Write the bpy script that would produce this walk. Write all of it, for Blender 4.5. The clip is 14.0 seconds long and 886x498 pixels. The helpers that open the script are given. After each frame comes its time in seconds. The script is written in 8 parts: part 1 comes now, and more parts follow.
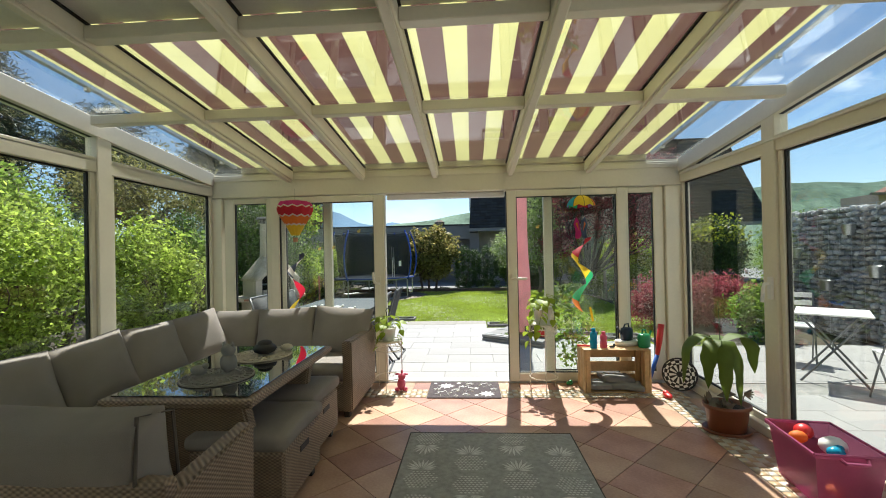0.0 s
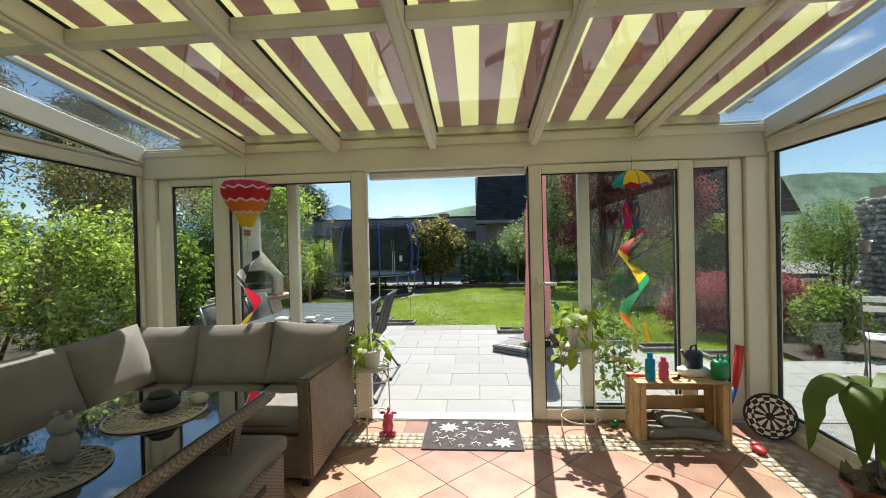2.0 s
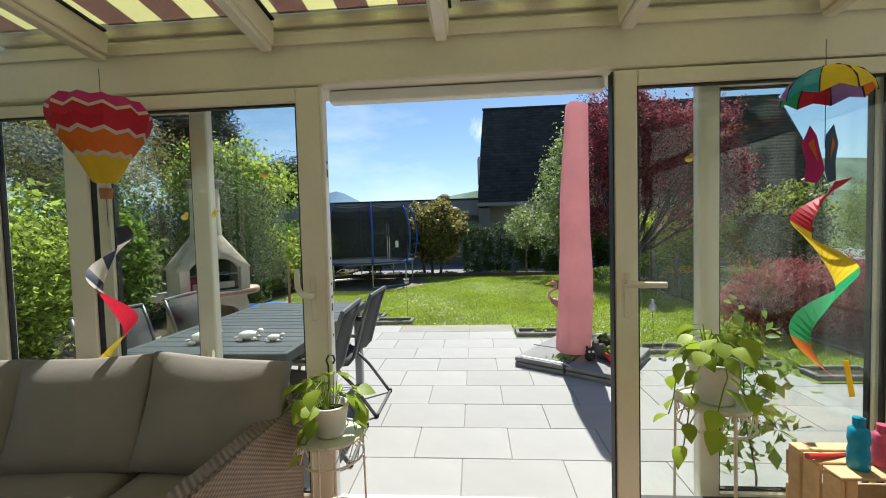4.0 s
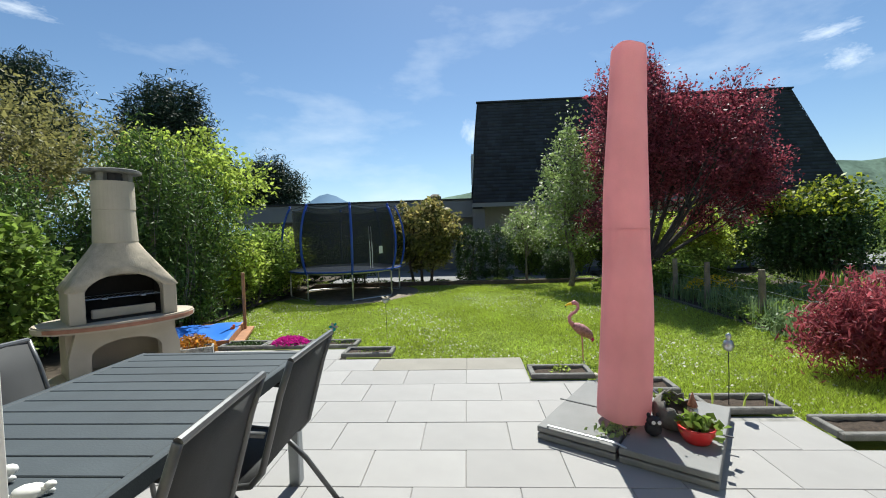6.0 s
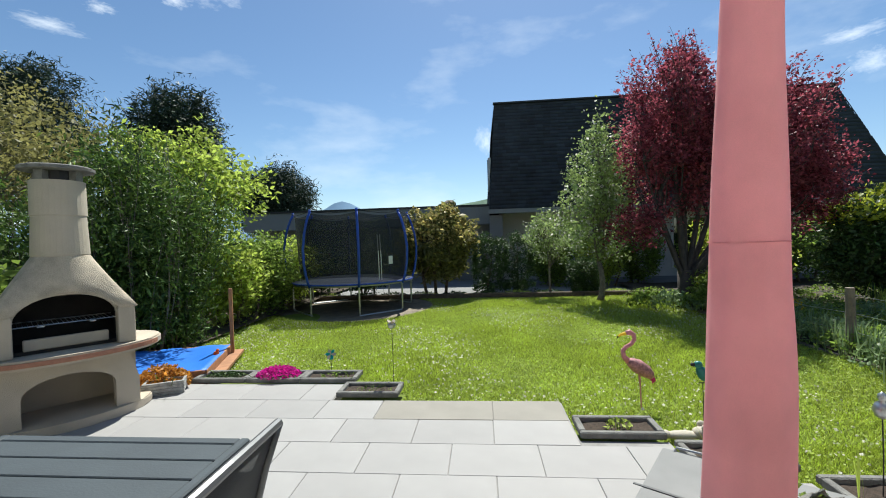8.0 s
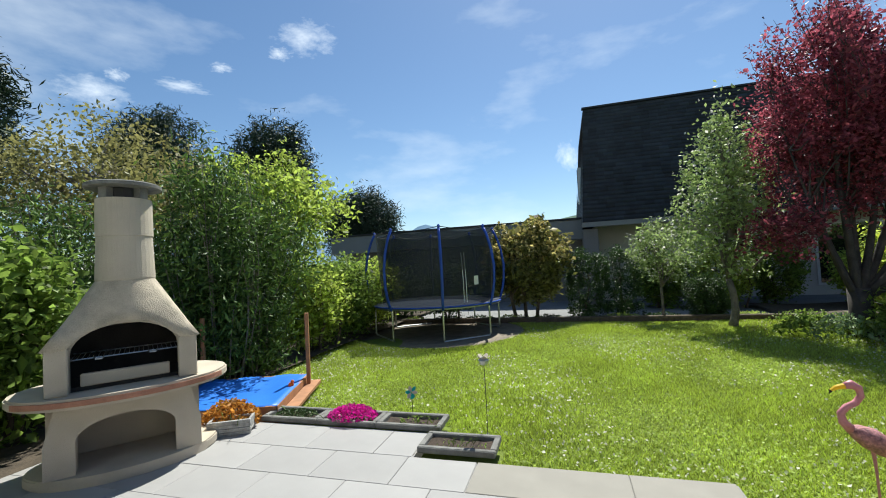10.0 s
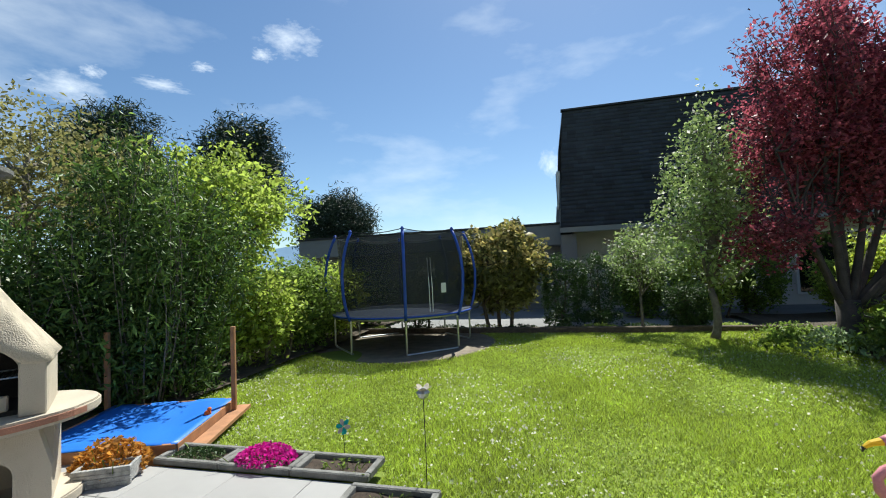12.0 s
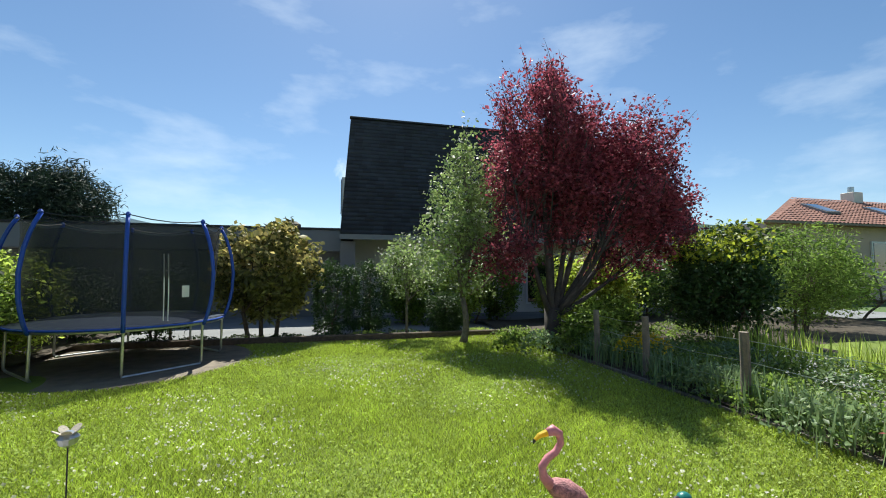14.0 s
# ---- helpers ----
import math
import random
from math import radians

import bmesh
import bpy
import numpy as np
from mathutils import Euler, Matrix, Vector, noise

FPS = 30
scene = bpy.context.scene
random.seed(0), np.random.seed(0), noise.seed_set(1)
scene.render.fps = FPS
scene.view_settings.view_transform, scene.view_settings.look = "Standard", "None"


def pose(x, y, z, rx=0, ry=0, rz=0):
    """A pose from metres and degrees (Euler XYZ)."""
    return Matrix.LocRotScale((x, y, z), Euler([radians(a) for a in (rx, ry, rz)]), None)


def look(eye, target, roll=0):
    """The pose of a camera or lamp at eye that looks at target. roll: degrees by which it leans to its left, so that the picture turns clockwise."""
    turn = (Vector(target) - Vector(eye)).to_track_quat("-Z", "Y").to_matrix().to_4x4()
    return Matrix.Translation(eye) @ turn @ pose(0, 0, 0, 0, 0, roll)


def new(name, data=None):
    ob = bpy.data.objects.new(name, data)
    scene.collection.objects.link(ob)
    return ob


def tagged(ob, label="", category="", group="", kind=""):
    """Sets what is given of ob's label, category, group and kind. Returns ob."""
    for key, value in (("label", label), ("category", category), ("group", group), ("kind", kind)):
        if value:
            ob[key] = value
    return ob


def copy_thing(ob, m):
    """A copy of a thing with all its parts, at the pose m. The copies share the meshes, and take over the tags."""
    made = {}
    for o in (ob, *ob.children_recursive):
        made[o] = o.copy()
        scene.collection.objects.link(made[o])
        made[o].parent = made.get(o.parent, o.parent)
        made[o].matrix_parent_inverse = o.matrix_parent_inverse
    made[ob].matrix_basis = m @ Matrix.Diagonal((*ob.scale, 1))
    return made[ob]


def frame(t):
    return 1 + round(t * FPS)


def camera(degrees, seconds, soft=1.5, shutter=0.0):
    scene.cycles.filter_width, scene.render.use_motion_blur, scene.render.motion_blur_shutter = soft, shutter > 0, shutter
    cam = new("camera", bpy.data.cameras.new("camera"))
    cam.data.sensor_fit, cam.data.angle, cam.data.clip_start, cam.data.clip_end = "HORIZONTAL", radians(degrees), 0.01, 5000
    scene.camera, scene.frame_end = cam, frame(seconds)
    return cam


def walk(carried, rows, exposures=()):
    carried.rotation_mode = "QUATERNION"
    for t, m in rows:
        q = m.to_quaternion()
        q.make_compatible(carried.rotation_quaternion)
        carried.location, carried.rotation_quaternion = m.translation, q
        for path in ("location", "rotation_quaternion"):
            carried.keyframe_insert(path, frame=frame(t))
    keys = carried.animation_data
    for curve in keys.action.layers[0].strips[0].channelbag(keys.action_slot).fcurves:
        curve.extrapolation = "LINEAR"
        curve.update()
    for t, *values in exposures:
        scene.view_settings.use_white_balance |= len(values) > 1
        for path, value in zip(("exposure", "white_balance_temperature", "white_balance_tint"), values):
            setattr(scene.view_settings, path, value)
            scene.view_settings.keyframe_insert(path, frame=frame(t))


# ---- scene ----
cam = camera(93.4, 14.0, soft=1.0)

PATH = [
    (0, (0.332, 0.401, 1.386), (0.2, 2.397, 1.398), -1.2),
    (0.5, (0.313, 0.68, 1.402), (0.172, 2.675, 1.407), -1.3),
    (1, (0.281, 0.933, 1.428), (0.13, 2.927, 1.43), -1.3),
    (1.5, (0.277, 1.218, 1.43), (0.121, 3.212, 1.422), -1.4),
    (2, (0.299, 1.492, 1.41), (0.14, 3.486, 1.389), -1.4),
    (2.5, (0.27, 1.817, 1.315), (0.113, 3.811, 1.279), -1.4),
    (2.7, (0.248, 1.954, 1.31), (0.093, 3.947, 1.263), -1.4),
    (4.8, (0.060, 3.546, 1.352), (-0.087, 5.539, 1.263), -1.7),
    (5, (0.057, 3.704, 1.348), (-0.082, 5.697, 1.26), -1.8),
    (5.5, (0.045, 4.034, 1.371), (-0.079, 6.028, 1.287), -1.8),
    (6, (0.042, 4.325, 1.368), (-0.073, 6.32, 1.292), -1.7),
    (6.5, (-0.008, 4.584, 1.398), (-0.11, 6.58, 1.324), -1.3),
    (7, (-0.016, 4.81, 1.415), (-0.128, 6.806, 1.346), -1.4),
    (7.5, (-0.006, 5.026, 1.403), (-0.142, 7.021, 1.348), -1.7),
    (8, (-0.06, 5.254, 1.403), (-0.239, 7.245, 1.363), -1.7),
    (8.5, (-0.147, 5.495, 1.395), (-0.406, 7.479, 1.384), -2.1),
    (9, (-0.217, 5.641, 1.403), (-0.578, 7.608, 1.418), -2.4),
    (9.2, (-0.233, 5.716, 1.379), (-0.643, 7.674, 1.411), -2.6),
    (11.3, (-0.365, 6.619, 1.345), (-1.006, 8.511, 1.443), -2.9),
    (11.5, (-0.328, 6.685, 1.342), (-0.936, 8.588, 1.441), -2.9),
    (12, (-0.154, 6.814, 1.36), (-0.635, 8.752, 1.455), -2.5),
    (12.5, (0.006, 6.93, 1.344), (-0.275, 8.908, 1.441), -1.9),
    (13, (0.106, 7.036, 1.333), (0.083, 9.033, 1.434), -1.2),
    (13.5, (0.172, 7.11, 1.332), (0.417, 9.092, 1.438), -0.5),
    (14, (0.191, 7.154, 1.316), (0.685, 9.089, 1.426), 0.1),
]
walk(cam, [(t, look(e, g, r)) for t, e, g, r in PATH],
     exposures=[(0, 0.97, 6350, 5), (2.5, 0.77, 6350, 5), (5.0, 0.68, 6350, 4), (6.0, 0.60, 6350, 4), (14.0, 0.70, 6350, 3)])

# ---------------------------------------------------------------- world, sun
SUN_AZ, SUN_EL = 6.5, 56.0            # degrees right of +y, degrees above the horizon
world = bpy.data.worlds.new("world")
scene.world = world
world.use_nodes = True
wn, wl = world.node_tree.nodes, world.node_tree.links
sky = wn.new("ShaderNodeTexSky")
sky.sky_type, sky.sun_disc = "NISHITA", False
sky.sun_elevation, sky.sun_rotation = radians(SUN_EL), radians(SUN_AZ)
sky.air_density, sky.dust_density, sky.ozone_density, sky.altitude = 1.0, 0.4, 2.5, 400
wn["Background"].inputs["Strength"].default_value = 0.08
wtc, wmap, wno, wrmp, wmix = (wn.new(k) for k in ("ShaderNodeTexCoord", "ShaderNodeMapping", "ShaderNodeTexNoise", "ShaderNodeMapRange", "ShaderNodeMix"))
wmix.data_type = "RGBA"
wmap.inputs["Scale"].default_value = (2.2, 2.2, 6.0)
wmap.inputs["Location"].default_value = (0.35, 0.1, 0.4)
wno.inputs["Scale"].default_value, wno.inputs["Detail"].default_value, wno.inputs["Roughness"].default_value = 1.5, 9, 0.55
wrmp.inputs["From Min"].default_value, wrmp.inputs["From Max"].default_value, wrmp.inputs["To Max"].default_value = 0.54, 0.90, 0.5
wmix.inputs[7].default_value = (9.5, 9.9, 10.4, 1)
wl.new(wtc.outputs["Generated"], wmap.inputs["Vector"])
wl.new(wmap.outputs[0], wno.inputs["Vector"])
wl.new(wno.outputs["Fac"], wrmp.inputs["Value"])
wl.new(wrmp.outputs[0], wmix.inputs[0])
whue = wn.new("ShaderNodeHueSaturation")
whue.inputs["Saturation"].default_value = 1.07
wl.new(sky.outputs["Color"], whue.inputs["Color"])
wl.new(whue.outputs["Color"], wmix.inputs[6])
wl.new(wmix.outputs[2], wn["Background"].inputs["Color"])
sun = new("sun", bpy.data.lights.new("sun", "SUN"))
sun.data.energy, sun.data.angle, sun.data.color = 5.0, radians(0.55), (1.0, 0.96, 0.89)
az, el = radians(SUN_AZ), radians(SUN_EL)
SUNV = Vector((math.sin(az) * math.cos(el), math.cos(az) * math.cos(el), math.sin(el)))
sun.matrix_world = look(SUNV * 60, (0, 0, 0))

# ---------------------------------------------------------------- materials
def mat(name, base, rough=0.6, metal=0.0, vary=0.25, scale=8.0, fine=90.0, bump=0.15, spec=0.5, rand=0.0, trans=0.0, island=0.0, tint2=None, coat=0.0):
    """Painted, woven, stone or leaf surface: base colour varied at two scales, with fine relief."""
    m = bpy.data.materials.new(name)
    m.use_nodes = True
    n, l = m.node_tree.nodes, m.node_tree.links
    p = n["Principled BSDF"]
    tc = n.new("ShaderNodeTexCoord")
    big = n.new("ShaderNodeTexNoise")
    big.inputs["Scale"].default_value, big.inputs["Detail"].default_value = scale, 5
    l.new(tc.outputs["Object"], big.inputs["Vector"])
    small = n.new("ShaderNodeTexNoise")
    small.inputs["Scale"].default_value, small.inputs["Detail"].default_value = fine, 3
    l.new(tc.outputs["Object"], small.inputs["Vector"])
    mix = n.new("ShaderNodeMix")
    mix.data_type = "RGBA"
    dark = tuple(c * (1 - vary) for c in base)
    light = tint2 or tuple(min(1, c * (1 + vary)) for c in base)
    mix.inputs[6].default_value, mix.inputs[7].default_value = (*dark, 1), (*light, 1)
    add = n.new("ShaderNodeMath")
    add.operation = "MULTIPLY_ADD"
    l.new(small.outputs["Fac"], add.inputs[0])
    add.inputs[1].default_value = 0.45
    l.new(big.outputs["Fac"], add.inputs[2])
    sub = n.new("ShaderNodeMath")
    sub.operation, sub.use_clamp = "MULTIPLY_ADD", True
    l.new(add.outputs[0], sub.inputs[0])
    sub.inputs[1].default_value, sub.inputs[2].default_value = 2.0, -0.95
    l.new(sub.outputs[0], mix.inputs[0])
    col = mix.outputs[2]
    if rand or island:
        src = n.new("ShaderNodeObjectInfo") if rand else n.new("ShaderNodeNewGeometry")
        hsv = n.new("ShaderNodeHueSaturation")
        rng = n.new("ShaderNodeMapRange")
        amount = rand or island
        rng.inputs["To Min"].default_value, rng.inputs["To Max"].default_value = 1 - amount, 1 + amount
        l.new(src.outputs["Random" if rand else "Random Per Island"], rng.inputs["Value"])
        l.new(rng.outputs[0], hsv.inputs["Value"])
        l.new(col, hsv.inputs["Color"])
        col = hsv.outputs["Color"]
    l.new(col, p.inputs["Base Color"])
    p.inputs["Roughness"].default_value, p.inputs["Metallic"].default_value = rough, metal
    p.inputs["Specular IOR Level"].default_value = spec
    p.inputs["Coat Weight"].default_value = coat
    if bump:
        b = n.new("ShaderNodeBump")
        b.inputs["Strength"].default_value, b.inputs["Distance"].default_value = bump, 0.01
        l.new(small.outputs["Fac"], b.inputs["Height"])
        l.new(b.outputs["Normal"], p.inputs["Normal"])
    if trans:
        t = n.new("ShaderNodeBsdfTranslucent")
        l.new(col, t.inputs["Color"])
        ms = n.new("ShaderNodeMixShader")
        ms.inputs[0].default_value = trans
        l.new(p.outputs[0], ms.inputs[1])
        l.new(t.outputs[0], ms.inputs[2])
        l.new(ms.outputs[0], n["Material Output"].inputs["Surface"])
    return m


def glass_mat(name, tint, rough=0.0, ior=1.45):
    m = bpy.data.materials.new(name)
    m.use_nodes = True
    n, l = m.node_tree.nodes, m.node_tree.links
    n.remove(n["Principled BSDF"])
    tr, gl, lw, ms = (n.new(k) for k in ("ShaderNodeBsdfTransparent", "ShaderNodeBsdfGlossy", "ShaderNodeLayerWeight", "ShaderNodeMixShader"))
    tr.inputs["Color"].default_value = (*tint, 1)
    gl.inputs["Roughness"].default_value = rough
    pw, ma = n.new("ShaderNodeMath"), n.new("ShaderNodeMath")
    pw.operation, pw.inputs[1].default_value = "POWER", 3.0
    lw.inputs["Blend"].default_value = 0.5
    l.new(lw.outputs["Facing"], pw.inputs[0])
    ma.operation, ma.inputs[1].default_value, ma.inputs[2].default_value = "MULTIPLY_ADD", 0.7, 0.03
    l.new(pw.outputs[0], ma.inputs[0])
    l.new(ma.outputs[0], ms.inputs[0])
    l.new(tr.outputs[0], ms.inputs[1])
    l.new(gl.outputs[0], ms.inputs[2])
    l.new(ms.outputs[0], n["Material Output"].inputs["Surface"])
    return m


def weave_mat(name, base, dark, sx=60.0, sz=110.0):
    """Flat rattan weave: over-and-under strands with relief."""
    m = mat(name, base, 0.55, vary=0.2, scale=12, fine=60, bump=0)
    n, l = m.node_tree.nodes, m.node_tree.links
    p = n["Principled BSDF"]
    tc = n["Texture Coordinate"]
    sep = n.new("ShaderNodeSeparateXYZ")
    l.new(tc.outputs["Object"], sep.inputs[0])
    def wave(sock, k):
        a = n.new("ShaderNodeMath")
        a.operation = "MULTIPLY"
        l.new(sock, a.inputs[0])
        a.inputs[1].default_value = k
        s = n.new("ShaderNodeMath")
        s.operation = "SINE"
        l.new(a.outputs[0], s.inputs[0])
        return s.outputs[0]
    xy = n.new("ShaderNodeMath")
    l.new(sep.outputs[0], xy.inputs[0])
    l.new(sep.outputs[1], xy.inputs[1])
    pr = n.new("ShaderNodeMath")
    pr.operation = "MULTIPLY"
    l.new(wave(xy.outputs[0], sx * 3.1416), pr.inputs[0])
    l.new(wave(sep.outputs[2], sz * 3.1416), pr.inputs[1])
    rng = n.new("ShaderNodeMapRange")
    rng.inputs["From Min"].default_value = -1
    l.new(pr.outputs[0], rng.inputs["Value"])
    mx = n.new("ShaderNodeMix")
    mx.data_type = "RGBA"
    old = p.inputs["Base Color"].links[0].from_socket
    mx.inputs[6].default_value = (*dark, 1)
    l.new(old, mx.inputs[7])
    l.new(rng.outputs[0], mx.inputs[0])
    l.new(mx.outputs[2], p.inputs["Base Color"])
    b = n.new("ShaderNodeBump")
    b.inputs["Strength"].default_value, b.inputs["Distance"].default_value = 0.6, 0.006
    l.new(rng.outputs[0], b.inputs["Height"])
    l.new(b.outputs["Normal"], p.inputs["Normal"])
    return m


M_FRAME = mat("cream_white_profile", (0.74, 0.70, 0.58), 0.35, vary=0.05, scale=2, fine=40, bump=0.03)
M_SEAL = mat("black_rubber_seal", (0.02, 0.02, 0.02), 0.6, vary=0.2, bump=0)
M_GLASS = glass_mat("window_glass", (0.95, 0.97, 0.955))
M_ROOFGLASS = glass_mat("roof_glass", (0.95, 0.97, 0.965))
M_TGLASS = mat("black_table_glass", (0.006, 0.008, 0.01), 0.02, vary=0.1, bump=0, spec=1.0, coat=1.0)
M_MILKY = mat("milky_roof_panel", (0.72, 0.72, 0.70), 0.5, vary=0.06, bump=0.02, trans=0.15)
M_ALU = mat("brushed_aluminium", (0.62, 0.63, 0.64), 0.35, 0.8, 0.08, bump=0.05)
M_WALL = mat("cream_render_wall", (0.72, 0.68, 0.6), 0.85, vary=0.08, scale=2, fine=150, bump=0.3)
M_YELLOW = mat("awning_yellow_cloth", (0.70, 0.65, 0.28), 0.8, vary=0.08, scale=3, fine=200, bump=0.1, trans=0.52)
M_BROWN = mat("awning_brown_cloth", (0.14, 0.065, 0.055), 0.8, vary=0.12, scale=3, fine=200, bump=0.1, trans=0.45)
M_TERRA = mat("terracotta_tile", (0.43, 0.20, 0.14), 0.36, vary=0.3, scale=3.5, fine=60, bump=0.08, rand=0.22, tint2=(0.50, 0.28, 0.20))
M_TERRA2 = mat("peach_terracotta_tile", (0.45, 0.255, 0.16), 0.38, vary=0.25, scale=3.0, fine=60, bump=0.08, rand=0.18, tint2=(0.52, 0.34, 0.225))
M_GROUT = mat("cement_grout", (0.38, 0.32, 0.27), 0.9, vary=0.2, bump=0.2)
M_MOSA = mat("cream_mosaic", (0.60, 0.55, 0.45), 0.4, vary=0.1, bump=0.05, island=0.1)
M_MOSB = mat("brown_mosaic", (0.46, 0.33, 0.2), 0.4, vary=0.15, bump=0.05, island=0.2)
M_PAVE = mat("pale_granite_slab", (0.305, 0.294, 0.286), 0.75, vary=0.10, scale=2.2, fine=220, bump=0.12, rand=0.06)
M_PAVE2 = mat("beige_sandstone_slab", (0.27, 0.25, 0.215), 0.8, vary=0.12, scale=3, fine=200, bump=0.12, rand=0.05)
M_JOINT = mat("paving_joint_sand", (0.27, 0.26, 0.245), 0.95, vary=0.3, bump=0.3)
M_RATTAN = weave_mat("grey_brown_rattan", (0.33, 0.245, 0.17), (0.13, 0.092, 0.062), 70.0, 120.0)
M_CUSH = mat("taupe_cushion_fabric", (0.265, 0.24, 0.218), 0.92, vary=0.10, scale=5, fine=400, bump=0.25, spec=0.2)
M_PIPE = mat("dark_cushion_piping", (0.10, 0.085, 0.07), 0.9, vary=0.1, bump=0.1)
M_DARKLEG = mat("black_plastic_foot", (0.03, 0.028, 0.026), 0.5, vary=0.2, bump=0)
M_RUG = mat("grey_woven_rug", (0.36, 0.355, 0.335), 0.95, vary=0.2, scale=30, fine=500, bump=0.4, spec=0.1)
M_RUGP = mat("cream_rug_pattern", (0.66, 0.655, 0.63), 0.95, vary=0.15, scale=30, fine=500, bump=0.4, spec=0.1)
M_MAT = mat("dark_grey_doormat", (0.10, 0.085, 0.09), 0.95, vary=0.2, scale=30, fine=400, bump=0.4, spec=0.1)
M_WHITE = mat("white_paint", (0.78, 0.77, 0.74), 0.5, vary=0.06, bump=0.05)
M_IVORY = mat("ivory_lacquered_metal", (0.70, 0.66, 0.55), 0.4, vary=0.08, bump=0.03)
M_PINE = mat("pale_pine_board", (0.60, 0.40, 0.20), 0.6, vary=0.25, scale=6, fine=40, bump=0.15, rand=0.1)
M_POTBROWN = mat("brown_plastic_pot", (0.22, 0.075, 0.035), 0.35, vary=0.12, bump=0.03)
M_SOIL = mat("dark_potting_soil", (0.055, 0.038, 0.026), 0.95, vary=0.5, scale=40, fine=150, bump=0.9)
M_RED = mat("red_plastic", (0.62, 0.03, 0.03), 0.35, vary=0.1, bump=0.02)
M_GREENP = mat("green_plastic", (0.02, 0.27, 0.10), 0.35, vary=0.1, bump=0.02)
M_NAVY = mat("navy_plastic", (0.02, 0.035, 0.07), 0.4, vary=0.1, bump=0.02)
M_BLUE = mat("blue_plastic", (0.02, 0.10, 0.45), 0.4, vary=0.1, bump=0.02)
M_TURQ = mat("turquoise_plastic", (0.03, 0.45, 0.42), 0.3, vary=0.1, bump=0.02, trans=0.4)
M_SAND = mat("damp_bare_sand", (0.20, 0.165, 0.125), 0.95, vary=0.3, scale=5, fine=90, bump=0.6)
M_CYAN = mat("light_blue_plastic", (0.02, 0.36, 0.55), 0.25, vary=0.1, bump=0.02, trans=0.3)
M_PINKP = mat("pink_plastic", (0.70, 0.15, 0.25), 0.3, vary=0.1, bump=0.02, trans=0.3)
M_MAGP = mat("translucent_magenta_plastic", (0.42, 0.12, 0.24), 0.3, vary=0.08, bump=0.02)
_n, _l = M_MAGP.node_tree.nodes, M_MAGP.node_tree.links
_t, _m = _n.new("ShaderNodeBsdfTransparent"), _n.new("ShaderNodeMixShader")
_t.inputs["Color"].default_value, _m.inputs[0].default_value = (0.9, 0.55, 0.7, 1), 0.5
_l.new(_n["Principled BSDF"].outputs[0], _m.inputs[1])
_l.new(_t.outputs[0], _m.inputs[2])
_l.new(_m.outputs[0], _n["Material Output"].inputs["Surface"])
M_ORANGE = mat("orange_nylon", (0.80, 0.22, 0.03), 0.6, vary=0.08, bump=0.05, trans=0.4)
M_YNYL = mat("yellow_nylon", (0.85, 0.62, 0.04), 0.6, vary=0.08, bump=0.05, trans=0.4)
M_RNYL = mat("red_nylon", (0.60, 0.02, 0.05), 0.6, vary=0.08, bump=0.05, trans=0.4)
M_GNYL = mat("green_nylon", (0.04, 0.42, 0.16), 0.6, vary=0.08, bump=0.05, trans=0.4)
M_PNYL = mat("purple_nylon", (0.36, 0.20, 0.55), 0.6, vary=0.08, bump=0.05, trans=0.4)
M_MNYL = mat("magenta_nylon", (0.60, 0.03, 0.24), 0.6, vary=0.08, bump=0.05, trans=0.4)
M_WNYL = mat("white_nylon", (0.75, 0.70, 0.66), 0.6, vary=0.08, bump=0.05, trans=0.4)
M_BLACK = mat("black_matt", (0.02, 0.02, 0.022), 0.6, vary=0.2, bump=0.05)
M_SOOT = mat("sooty_fire_chamber", (0.025, 0.022, 0.02), 0.9, vary=0.5, scale=6, bump=0.3)
M_STEEL = mat("galvanised_steel", (0.5, 0.52, 0.53), 0.35, 0.9, 0.12, bump=0.05)
M_CONC = mat("beige_cast_concrete", (0.47, 0.41, 0.325), 0.9, vary=0.14, scale=3, fine=180, bump=0.5)
M_CONCR = mat("rough_sandy_concrete", (0.50, 0.43, 0.33), 0.95, vary=0.25, scale=9, fine=120, bump=1.0)
M_BRICKED = mat("red_brick_edge", (0.36, 0.17, 0.11), 0.85, vary=0.25, scale=10, bump=0.4)
M_GREYC = mat("grey_planter_concrete", (0.20, 0.195, 0.18), 0.95, vary=0.3, scale=12, fine=120, bump=0.9)
M_GSLAB = mat("grey_concrete_ballast_slab", (0.235, 0.235, 0.23), 0.9, vary=0.12, scale=4, fine=250, bump=0.3)
M_PINK = mat("pink_umbrella_cover_cloth", (0.87, 0.49, 0.50), 0.85, vary=0.16, scale=2.2, fine=300, bump=0.15, trans=0.5)
M_TABLE = mat("blue_grey_composite_slat", (0.047, 0.059, 0.068), 0.7, vary=0.12, scale=6, fine=120, bump=0.1)
M_TFRAME = mat("grey_lacquered_aluminium", (0.33, 0.35, 0.36), 0.4, 0.3, vary=0.06, bump=0.03)
M_MESHFAB = mat("charcoal_sling_fabric", (0.045, 0.046, 0.048), 0.8, vary=0.12, scale=8, fine=500, bump=0.3)
M_CHFRAME = mat("anthracite_tube", (0.12, 0.122, 0.125), 0.4, 0.4, vary=0.1, bump=0.02)
M_SHINGLE = mat("anthracite_slate_shingle", (0.024, 0.030, 0.045), 0.75, vary=0.3, scale=1.2, fine=30, bump=0.2, island=0.3)
M_SHINGLE2 = mat("grey_slate_shingle", (0.16, 0.17, 0.18), 0.75, vary=0.25, scale=1.2, fine=30, bump=0.2, island=0.3)
